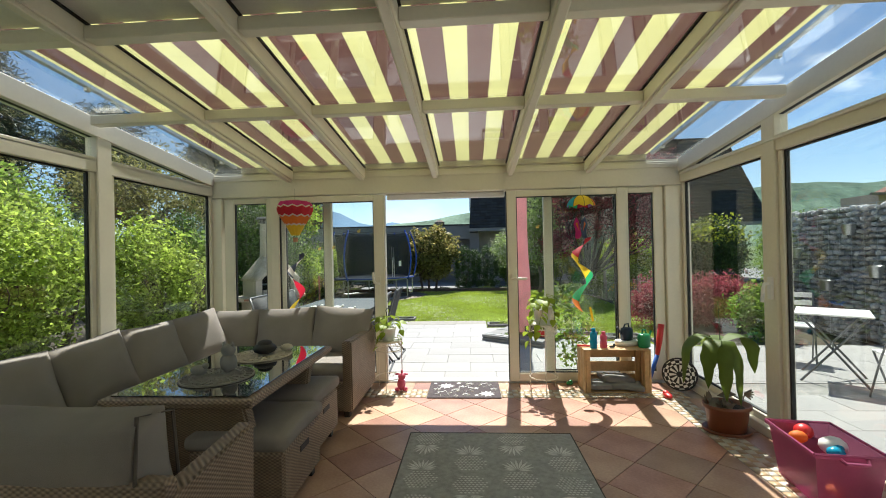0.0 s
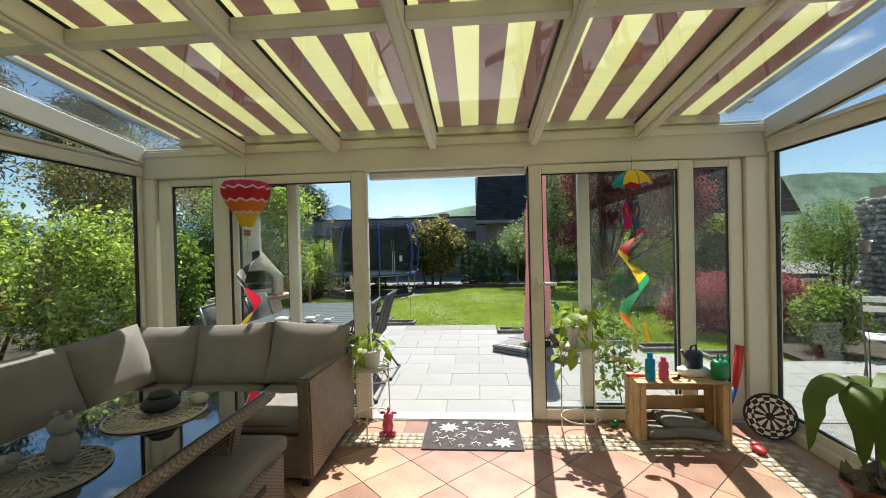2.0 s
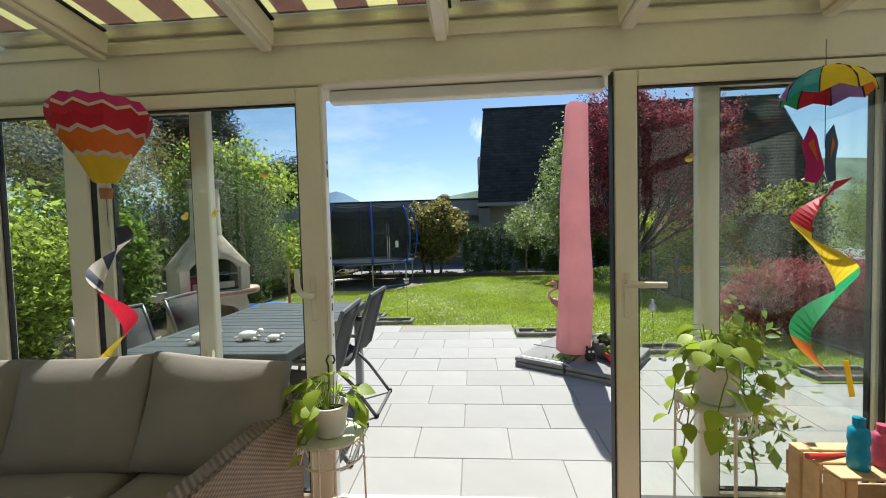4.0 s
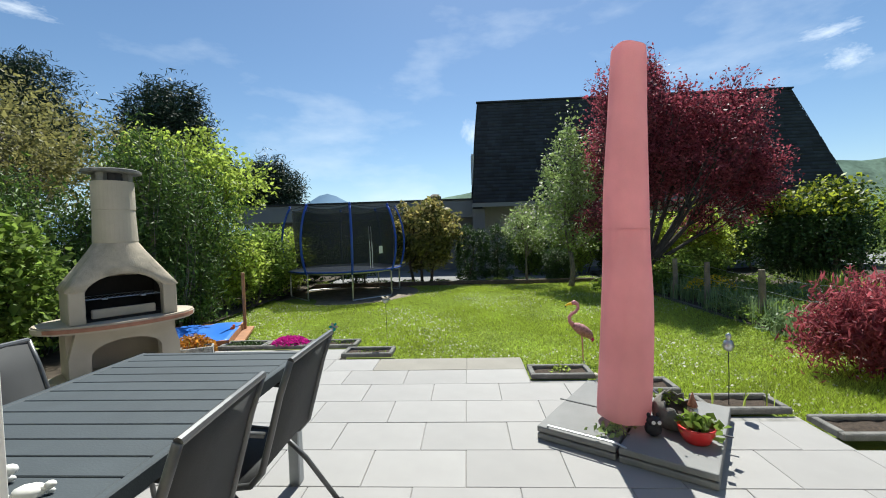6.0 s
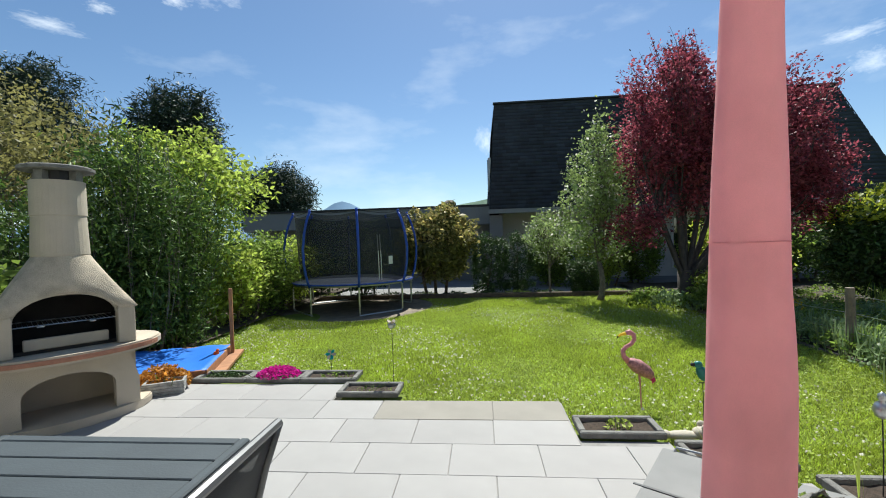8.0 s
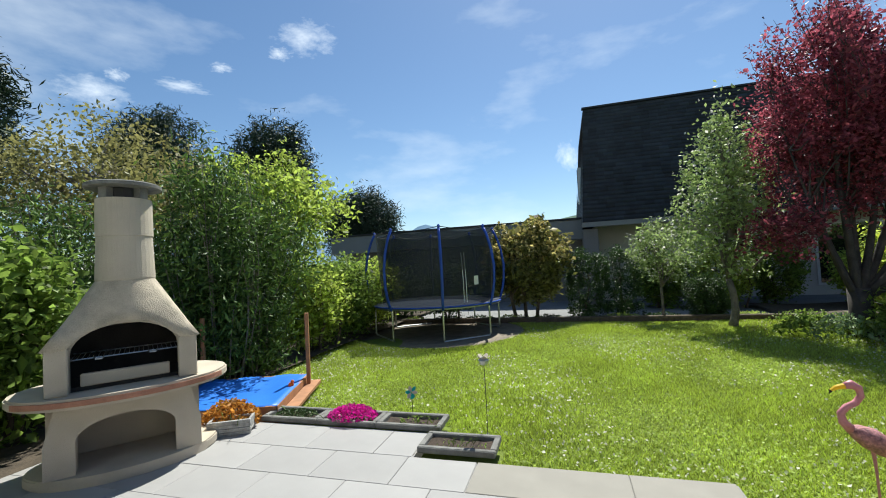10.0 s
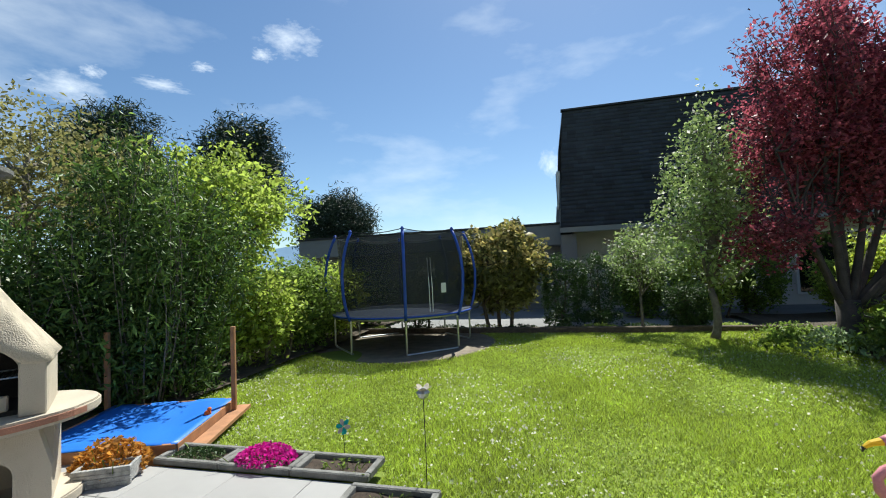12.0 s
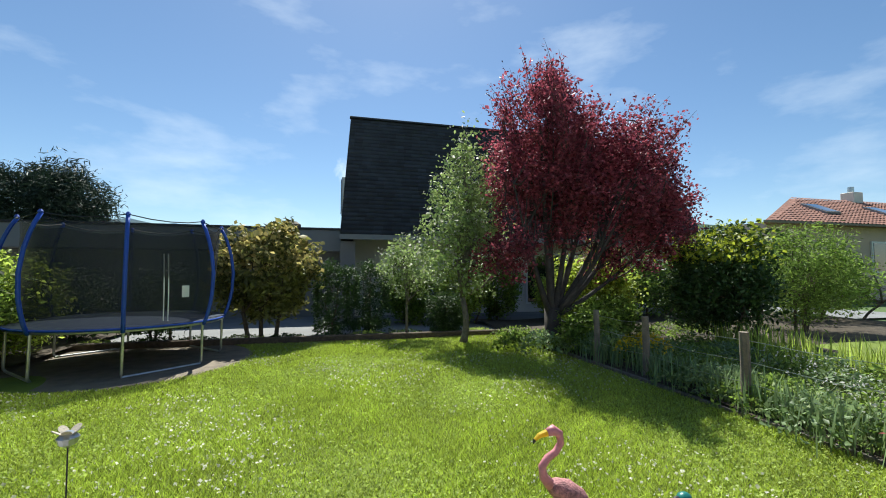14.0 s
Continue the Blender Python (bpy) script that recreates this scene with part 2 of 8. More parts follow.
M_HWALL = mat("off_white_render", (0.62, 0.60, 0.55), 0.9, vary=0.1, scale=1, fine=60, bump=0.2)
M_GWALL = mat("grey_garage_render", (0.20, 0.20, 0.21), 0.9, vary=0.12, scale=1, fine=60, bump=0.2)
M_FASCIA = mat("grey_fascia_board", (0.20, 0.21, 0.22), 0.6, vary=0.1, scale=1, bump=0.05)
M_PINKWALL = mat("rosy_beige_render", (0.50, 0.39, 0.31), 0.9, vary=0.06, scale=1, fine=60, bump=0.15)
M_ROOFRED = mat("red_clay_roof_tile", (0.30, 0.145, 0.105), 0.8, vary=0.2, scale=2, fine=20, bump=0.3, island=0.2)
M_WOODP = mat("reddish_timber", (0.36, 0.17, 0.08), 0.7, vary=0.25, scale=8, fine=50, bump=0.2)
M_WEATHER = mat("weathered_grey_timber", (0.22, 0.18, 0.14), 0.9, vary=0.3, scale=8, fine=60, bump=0.4)
M_TARP = mat("bright_blue_tarpaulin", (0.02, 0.16, 0.62), 0.45, vary=0.10, scale=4, fine=100, bump=0.15)
M_TRBLUE = mat("blue_foam_sleeve", (0.015, 0.07, 0.42), 0.5, vary=0.15, scale=6, bump=0.1)
M_BARK = mat("brown_bark", (0.10, 0.075, 0.055), 0.95, vary=0.4, scale=14, fine=60, bump=0.9)
M_BARKD = mat("dark_plum_bark", (0.055, 0.045, 0.042), 0.9, vary=0.5, scale=6, fine=50, bump=0.8)
M_BARKG = mat("grey_bark", (0.16, 0.14, 0.115), 0.95, vary=0.4, scale=14, fine=60, bump=0.9)
M_STONE = mat("grey_gabion_stone", (0.34, 0.34, 0.34), 0.9, vary=0.3, scale=9, fine=60, bump=0.6, island=0.5)
M_ASPH = mat("pale_worn_asphalt", (0.22, 0.22, 0.22), 0.95, vary=0.2, scale=0.8, fine=80, bump=0.4)
M_GROUND = mat("meadow_ground", (0.075, 0.12, 0.028), 0.95, vary=0.35, scale=0.05, fine=3, bump=0.3)
M_LAWN = mat("lawn_soil_and_moss", (0.15, 0.20, 0.025), 0.95, vary=0.35, scale=1.1, fine=45, bump=0.6)
M_MULCH = mat("dark_bed_soil", (0.06, 0.045, 0.03), 0.95, vary=0.5, scale=8, fine=60, bump=0.8)
# the blue is distance haze, painted into the ridge's base colour
M_HILLB = mat("blue_hill_painted_haze", (0.20, 0.30, 0.42), 1.0, vary=0.08, scale=0.004, fine=0.03, bump=0, spec=0)
# wooded green, paled by haze that is painted in; the mottling is trees
M_HILLG = mat("green_hill_painted_haze", (0.215, 0.29, 0.215), 1.0, vary=0.5, scale=0.025, fine=0.16, bump=0, spec=0)


def leaf_mat(name, base, vary=0.35, trans=0.5, rough=0.5):
    return mat(name, base, rough, vary=0.2, scale=1.2, fine=20, bump=0, spec=0.35, trans=trans, island=vary)


L_LIGHT = leaf_mat("fresh_light_green_leaf", (0.37, 0.46, 0.085), vary=0.6, trans=0.6)
L_MID = leaf_mat("mid_green_leaf", (0.20, 0.29, 0.055), vary=0.55, trans=0.55)
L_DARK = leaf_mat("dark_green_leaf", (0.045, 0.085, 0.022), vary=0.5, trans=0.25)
L_BAMBOO = leaf_mat("bamboo_leaf", (0.085, 0.148, 0.030), vary=0.65, trans=0.27)
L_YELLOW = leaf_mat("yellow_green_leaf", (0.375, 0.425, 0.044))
L_PINE = leaf_mat("pine_needles", (0.028, 0.050, 0.028), trans=0.1)
L_PLUM = leaf_mat("dark_red_plum_leaf", (0.28, 0.064, 0.088), vary=0.7, trans=0.55, rough=0.45)
L_MAPLE = leaf_mat("crimson_maple_leaf", (0.36, 0.085, 0.105), vary=0.4)
L_BROWNISH = leaf_mat("bronze_young_leaf", (0.25, 0.235, 0.085))
L_APPLE = leaf_mat("silvery_apple_leaf", (0.30, 0.385, 0.14), vary=0.45, trans=0.4)
L_BLOSSOM = leaf_mat("white_blossom", (0.750, 0.720, 0.660), vary=0.15)
L_RHODO = leaf_mat("olive_rhododendron_leaf", (0.19, 0.19, 0.055), vary=0.55, trans=0.4)
L_BRONZE = leaf_mat("bronze_yellow_young_leaf", (0.52, 0.43, 0.16), vary=0.4, trans=0.45)
L_GRASS = leaf_mat("grass_blade", (0.41, 0.50, 0.07), vary=0.8, trans=0.35)
L_CLOVER = leaf_mat("pale_clover_leaf", (0.42, 0.52, 0.12), vary=0.3)
L_FLOWER = leaf_mat("magenta_aubrieta_flower", (0.620, 0.020, 0.320), vary=0.2)
L_YFLOW = leaf_mat("yellow_flower", (0.750, 0.550, 0.030), vary=0.2)
L_ORFLOW = leaf_mat("rusty_orange_leaf", (0.50, 0.235, 0.045), vary=0.5)
L_IRIS = leaf_mat("grey_green_iris_leaf", (0.22, 0.31, 0.14), vary=0.35, trans=0.35)
L_POTHOS = leaf_mat("lime_green_pothos_leaf", (0.300, 0.400, 0.040), vary=0.25, trans=0.45)
L_BIG = leaf_mat("limp_dark_green_houseplant_leaf", (0.125, 0.188, 0.025), vary=0.3, trans=0.4)

# ---------------------------------------------------------------- mesh helpers
def link_bm(name, bm, material, smooth=False):
    me = bpy.data.meshes.new(name)
    bmesh.ops.recalc_face_normals(bm, faces=bm.faces)
    bm.to_mesh(me)
    bm.free()
    mats = material if isinstance(material, (list, tuple)) else [material]
    for m in mats:
        me.materials.append(m)
    if smooth:
        me.shade_smooth()
    return new(name, me)


def part(name, bm, material, parent=None, label="", smooth=False):
    ob = link_bm(name, bm, material, smooth)
    if parent is not None:
        ob.parent = parent
        ob.matrix_parent_inverse = parent.matrix_world.inverted() if parent.parent is None else Matrix()
    return tagged(ob, label)


def thing(name, at, label, category, group="", kind="", rz=0.0):
    """An Empty at the thing's base. Its parts are built in its own coordinates."""
    e = new(name)
    e.empty_display_size = 0.1
    e.matrix_world = pose(*at, 0, 0, rz)
    return tagged(e, label, category, group, kind)


def sub(name, bm, material, parent, label="", smooth=False):
    """A part whose mesh is given in its parent's own coordinates."""
    ob = link_bm(name, bm, material, smooth)
    ob.parent = parent
    return tagged(ob, label)


def box(lo, hi, bevel=0.0, seg=1, bm=None):
    b = bmesh.new()
    bmesh.ops.create_cube(b, size=1)
    lo, hi = Vector(lo), Vector(hi)
    for v in b.verts:
        v.co = Vector([(lo[i] + hi[i]) / 2 + v.co[i] * (hi[i] - lo[i]) for i in range(3)])
    if bevel:
        bmesh.ops.bevel(b, geom=b.edges[:] + b.verts[:], offset=bevel, segments=seg, affect="EDGES", profile=0.5)
    return merge(bm, b)


def merge(bm, b):
    if bm is None:
        return b
    me = bpy.data.meshes.new("tmp")
    b.to_mesh(me)
    b.free()
    bm.from_mesh(me)
    bpy.data.meshes.remove(me)
    return bm


def beam(p, q, w, h, bevel=0.004, bm=None):
    """A straight profile from p to q, w wide sideways and h high."""
    p, q = Vector(p), Vector(q)
    b = bmesh.new()
    bmesh.ops.create_cube(b, size=1)
    ln = (q - p).length
    for v in b.verts:
        v.co = Vector((v.co.x * w, v.co.y * h, v.co.z * ln))
    if bevel:
        bmesh.ops.bevel(b, geom=b.edges[:], offset=bevel, segments=1, affect="EDGES")
    d = (q - p).normalized()
    up = Vector((0, 0, 1)) if abs(d.z) < 0.9 else Vector((0, 1, 0))
    x = up.cross(d).normalized() if abs(d.z) < 0.9 else Vector((1, 0, 0))
    y = d.cross(x)
    m = Matrix((x, y, d)).transposed().to_4x4()
    m.translation = (p + q) / 2
    bmesh.ops.transform(b, matrix=m, verts=b.verts)
    return merge(bm, b)


def tube(points, radius, seg=8, bm=None, caps=True):
    """A round bar along points; radius may be a number or one for each point."""
    pts = [Vector(p) for p in points]
    rad = radius if isinstance(radius, (list, tuple)) else [radius] * len(pts)
    b = bmesh.new()
    rings, x = [], None
    for i, p in enumerate(pts):
        d = (pts[min(i + 1, len(pts) - 1)] - pts[max(i - 1, 0)]).normalized()
        if x is None:
            x = d.orthogonal().normalized()
        x = (x - d * x.dot(d)).normalized()
        y = d.cross(x)
        rings.append([b.verts.new(p + (x * math.cos(a) + y * math.sin(a)) * rad[i]) for a in [2 * math.pi * k / seg for k in range(seg)]])
    for r, s in zip(rings, rings[1:]):
        for k in range(seg):
            b.faces.new((r[k], r[(k + 1) % seg], s[(k + 1) % seg], s[k]))
    if caps:
        b.faces.new(list(reversed(rings[0])))
        b.faces.new(rings[-1])
    return merge(bm, b)


def lathe(profile, seg=24, sx=1.0, sy=1.0, at=(0, 0, 0), bm=None):
    """A turned body: profile of (radius, z)."""
    b = bmesh.new()
    rings = []
    for r, z in profile:
        rings.append([b.verts.new((at[0] + r * sx * math.cos(a), at[1] + r * sy * math.sin(a), at[2] + z)) for a in [2 * math.pi * k / seg for k in range(seg)]])
    for r, s in zip(rings, rings[1:]):
        for k in range(seg):
            b.faces.new((r[k], r[(k + 1) % seg], s[(k + 1) % seg], s[k]))
    b.faces.new(list(reversed(rings[0])))
    b.faces.new(rings[-1])
    return merge(bm, b)


def prism(outline, z0, z1, bm=None, bevel=0.0):
    """A flat body of any outline in x, y."""
    b = bmesh.new()
    lo = [b.verts.new((x, y, z0)) for x, y in outline]
    hi = [b.verts.new((x, y, z1)) for x, y in outline]
    n = len(outline)
    b.faces.new(list(reversed(lo)))
    b.faces.new(hi)
    for k in range(n):
        b.faces.new((lo[k], lo[(k + 1) % n], hi[(k + 1) % n], hi[k]))
    if bevel:
        bmesh.ops.bevel(b, geom=b.edges[:], offset=bevel, segments=2, affect="EDGES")
    return merge(bm, b)


def turned(bm, m):
    bmesh.ops.transform(bm, matrix=m, verts=bm.verts)
    return bm


def cushion(sx, sy, sz, puff=0.25, cuts=7):
    """A stuffed cushion: a rounded box that swells to the middle, with slack in the cloth."""
    b = bmesh.new()
    bmesh.ops.create_cube(b, size=1)
    bmesh.ops.subdivide_edges(b, edges=b.edges[:], cuts=cuts, use_grid_fill=True)
    off = random.random() * 50
    for v in b.verts:
        x, y, z = v.co * 2
        ex, ey = (1 - abs(x) ** 3), (1 - abs(y) ** 3)
        k = (1 - puff) + puff * math.sqrt(max(0, ex * ey))
        rx = 1 - 0.06 * abs(z) ** 4 - 0.04 * (1 - abs(y)) * abs(x)
        ry = 1 - 0.06 * abs(z) ** 4 - 0.04 * (1 - abs(x)) * abs(y)
        w = noise.noise(Vector((x * 1.6 + off, y * 1.6, z))) * 0.06
        v.co = Vector((x * rx * sx / 2, y * ry * sy / 2, (z * k + w) * sz / 2))
    return b


def arrays(name, verts, faces, material, smooth=False):
    """A mesh from numpy arrays; faces are all of one size."""
    me = bpy.data.meshes.new(name)
    verts, faces = np.asarray(verts, dtype=np.float32), np.asarray(faces, dtype=np.int32)
    k = faces.shape[1]
    me.vertices.add(len(verts))
    me.vertices.foreach_set("co", verts.ravel())
    me.loops.add(faces.size)
    me.loops.foreach_set("vertex_index", faces.ravel())
    me.polygons.add(len(faces))
    me.polygons.foreach_set("loop_start", np.arange(0, faces.size, k, dtype=np.int32))
    mats = material if isinstance(material, (list, tuple)) else [material]
    for m in mats:
        me.materials.append(m)
    me.update(calc_edges=True)
    me.validate()
    if smooth:
        me.shade_smooth()
    return new(name, me)


RNG = np.random.default_rng(7)


def leaf_arrays(centres, size, ratio=0.55, droop=0.3, spread=0.35, rng=None):
    """Leaves at the centres: kite-shaped, folded along the midrib, turned at random and hanging a little."""
    rng = rng or RNG
    n = len(centres)
    s = size * (1 + spread * rng.standard_normal(n)).clip(0.4, 1.9)
    a = rng.uniform(0, 2 * np.pi, n)
    tilt = rng.normal(-droop, 0.55, n)
    d = np.stack([np.cos(a) * np.cos(tilt), np.sin(a) * np.cos(tilt), np.sin(tilt)], 1)
    r = rng.standard_normal((n, 3))
    side = np.cross(d, r)
    side /= np.linalg.norm(side, axis=1, keepdims=True) + 1e-9
    nor = np.cross(d, side)
    c = np.asarray(centres)
    s = s[:, None]
    base, tip = c - d * s * 0.5, c + d * s * 0.5
    w = side * s * ratio * 0.5
    fold = nor * s * 0.10
    l, q = c - d * s * 0.05 - w + fold, c - d * s * 0.05 + w + fold
    verts = np.stack([base, l, tip, q], 1).reshape(-1, 3)
    i = np.arange(n)[:, None] * 4
    return verts, np.concatenate([i + [0, 1, 2], i + [0, 2, 3]], 1).reshape(-1, 3)


def leaves(name, centres, size, material, parent=None, label="", **kw):
    v, f = leaf_arrays(centres, size, **kw)
    ob = arrays(name, v, f, material)
    ob.parent = parent
    return tagged(ob, label)


def clumps(n_clump, per, lo, hi, clump_r, rng, shell=0.55, power=2.0, squash=1.0, cone=0.0, clipped=False):
    """Points in clumps spread through an ellipsoid from lo to hi, more of them near its outside."""
    lo, hi = np.array(lo, float), np.array(hi, float)
    mid, half = (lo + hi) / 2, (hi - lo) / 2
    d = rng.standard_normal((n_clump, 3))
    d /= np.abs(d).max(axis=1, keepdims=True) if clipped else np.linalg.norm(d, axis=1, keepdims=True)
    r = shell + (1 - shell) * rng.random(n_clump) ** (1 / power)
    r *= 1 + 0.14 * np.sin(d[:, 0] * 5 + lo[0] * 3) * np.cos(d[:, 2] * 4 + lo[1]) + 0.10 * rng.standard_normal(n_clump).clip(-1, 1.2)
    c = mid + d * r[:, None] * half * 0.88
    f = np.clip((c[:, 2] - lo[2]) / max(1e-6, hi[2] - lo[2]), 0, 1)
    c[:, :2] = mid[:2] + (c[:, :2] - mid[:2]) * (1 + cone * (0.35 - (f if cone > 0 else np.minimum(f, 0.45))))[:, None]
    k = np.repeat(np.arange(n_clump), per)
    rr = clump_r * (0.6 + 0.8 * rng.random(n_clump))
    return c, c[k] + rng.standard_normal((n_clump * per, 3)).clip(-1.7, 1.7) * rr[k][:, None] * [1, 1, squash] * 0.5


def limb(p, q, r0, r1, rng, bend=0.12, n=6):
    p, q = np.array(p, float), np.array(q, float)
    off = rng.standard_normal(3) * bend * np.linalg.norm(q - p)
    pts = [tuple(p + (q - p) * t + off * math.sin(math.pi * t)) for t in np.linspace(0, 1, n)]
    return pts, [r0 + (r1 - r0) * t for t in np.linspace(0, 1, n)]


def tree(name, at, label, category, trunk_h, lo, hi, leaf, size, n_clump, per, clump_r, trunk_r=0.09, bark=None, limbs=9, seed=1, group="", shell=0.5, ratio=0.55, extra=None, droop=0.3, twigs=60, stems=1, kind="", cone=0.0, squash=1.0, thin=1.0, clipped=False):
    """A trunk with limbs and twigs that reach into a crown of leaf clumps; lo and hi bound the crown, from the tree's foot."""
    rng = np.random.default_rng(seed)
    t = thing(name, at, label, category, group, kind)
    c, pts = clumps(n_clump, per, lo, hi, clump_r, rng, shell, cone=cone, squash=squash, clipped=clipped)
    f = np.clip((pts[:, 2] - lo[2]) / (hi[2] - lo[2]), 0, 1)
    pts = pts[rng.random(len(pts)) < thin + (1 - thin) * np.minimum(1, f / 0.55) ** 1.5]
    mid = (np.array(lo) + np.array(hi)) / 2
    half = (np.array(hi) - np.array(lo)) / 2
    bm = None
    for s in range(stems):
        foot = np.array([0.0, 0, 0]) if stems == 1 else np.array([rng.normal(0, half[0] * 0.25), rng.normal(0, half[1] * 0.25), 0])
        top = np.array([mid[0] * 0.6 + foot[0] * 1.4, mid[1] * 0.6 + foot[1] * 1.4, trunk_h])
        p, r = limb(foot - [0, 0, 0.08], top, trunk_r, trunk_r * 0.75, rng, 0.05)
        r[0] *= 1.35
        bm = tube(p, r, 9, bm)
        lead = mid + [0, 0, half[2] * 0.75]
        p2, r2 = limb(top, lead + foot, trunk_r * 0.75, trunk_r * 0.15, rng, 0.06)
        bm = tube(p2, r2, 7, bm)
        for k in range(limbs):
            s0 = np.array(p2[rng.integers(0, 4)]) if k > 2 else top
            goal = c[rng.integers(0, len(c))]
            goal = mid + (goal - mid) * 0.85
            pl, rl = limb(s0, goal, trunk_r * 0.45, trunk_r * 0.08, rng, 0.12)
            bm = tube(pl, rl, 6, bm)
            for j in range(max(1, twigs // max(1, limbs * stems))):
                g2 = c[np.argsort(np.linalg.norm(c - np.array(pl[4]), axis=1))[rng.integers(0, min(12, len(c)))]]
                pt, rt = limb(pl[rng.integers(2, 5)], g2, trunk_r * 0.13, trunk_r * 0.03, rng, 0.15, 4)
                bm = tube(pt, rt, 4, bm, caps=False)
    sub("trunk", bm, bark or M_BARK, t, smooth=True)
    leaves("crown", pts, size, leaf, t, ratio=ratio, droop=droop, rng=rng)
    if extra:
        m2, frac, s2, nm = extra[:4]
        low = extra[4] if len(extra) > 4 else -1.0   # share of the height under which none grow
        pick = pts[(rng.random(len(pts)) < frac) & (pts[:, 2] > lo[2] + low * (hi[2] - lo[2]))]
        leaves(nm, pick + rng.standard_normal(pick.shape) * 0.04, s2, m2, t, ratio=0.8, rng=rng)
    return t

# ---------------------------------------------------------------- large structure: ground
XW, YF, YB = 2.5, 4.84, -0.9           # half width of the sunroom, its front, the house wall behind
GZ = -0.05                             # top of the terrace
def grid_sheet(name, x0, x1, y0, y1, nx, ny, zf, material):
    xs, ys = np.linspace(x0, x1, nx), np.linspace(y0, y1, ny)
    gx, gy = np.meshgrid(xs, ys, indexing="ij")
    v = np.stack([gx, gy, zf(gx, gy)], -1).reshape(-1, 3)
    i = (np.arange(nx - 1)[:, None] * ny + np.arange(ny - 1)[None, :]).ravel()
    return arrays(name, v, np.stack([i, i + ny, i + ny + 1, i + 1], 1), material, True)

ground = tagged(grid_sheet("ground", -2500, 2500, -900, 2600, 40, 40, lambda x, y: x * 0 - 0.22, M_GROUND), "grassy ground that reaches to the hills", "ground", kind="structure")

def lawn_z(x, y):
    return -0.135 + 0.012 * np.sin(x * 1.3 + 0.5) * np.cos(y * 0.9) - 0.004 * np.clip(y - 9, 0, 8)

LAWN_X0, LAWN_X1, LAWN_Y0, LAWN_Y1 = -5.4, 4.17, 6.2, 16.3
lawn = tagged(grid_sheet("lawn", LAWN_X0, LAWN_X1, LAWN_Y0, LAWN_Y1, 60, 66, lawn_z, M_LAWN), "sunlit mown lawn with clover and daisies", "lawn", kind="structure")
bed = tagged(grid_sheet("ground_flower_bed", 4.17, 16, 5.0, 19, 30, 30, lambda x, y: -0.10 + 0.05 * np.sin(x * 2) * np.cos(y * 1.7), M_MULCH), "dark soil of planted flower beds", "ground", kind="structure")
hedge_soil = tagged(grid_sheet("ground_hedge_soil", -14, -4.45, -4, 20, 20, 30, lambda x, y: -0.07 + 0.04 * np.sin(x * 2) * np.cos(y * 1.7), M_MULCH), "dark soil under hedge", "ground", kind="structure")
drive = tagged(grid_sheet("road", -14, 20, 16.9, 30, 12, 8, lambda x, y: x * 0 - 0.15, M_ASPH), "pale worn asphalt driveway", "driveway", kind="structure")
tagged(part("kerb", box((-4.6, 16.35, -0.3), (4.6, 16.5, -0.03), 0.015), M_BARK), "dark timber edging along the lawn", "edging", kind="structure")
tagged(part("edging", beam((4.19, 7.2, -0.12), (4.17, 14.2, -0.13), 0.05, 0.07), M_BARKG), "weathered board edging beside the lawn", "edging", kind="structure")

# distant hills
def hill(name, dist, x0, x1, height, seed, material, label):
    n = 90
    xs = np.linspace(x0, x1, n)
    ang = xs / max(abs(x0), abs(x1))
    h = np.array([height(x / dist, noise.fractal(Vector((x / dist * 6 + seed, seed, 0)), 1.0, 2.0, 5)) * dist for x in xs])
    rows = []
    for k, f in enumerate((0.0, 0.35, 0.7, 0.9, 1.0)):
        rows.append(np.stack([xs * (0.8 + 0.2 * f), np.full(n, dist * (0.8 + 0.2 * f)), h * f ** 1.3 - 2], 1))
    v = np.concatenate(rows)
    i = (np.arange(4)[:, None] * n + np.arange(n - 1)[None, :]).ravel()
    return tagged(arrays(name, v, np.stack([i, i + 1, i + n + 1, i + n], 1), material, True), label, "hill", kind="structure")

hill("backdrop_far_hill", 1900, -2600, 900, lambda u, f: 0.075 + 0.018 * f + 0.03 * math.exp(-((u + 0.33) / 0.05) ** 2) - 0.05 * max(0, u - 0.05), 3.1, M_HILLB, "blue mountain ridge far away, haze put into its colour")
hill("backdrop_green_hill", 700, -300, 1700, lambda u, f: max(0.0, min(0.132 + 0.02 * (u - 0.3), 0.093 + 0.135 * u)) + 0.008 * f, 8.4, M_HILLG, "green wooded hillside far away")

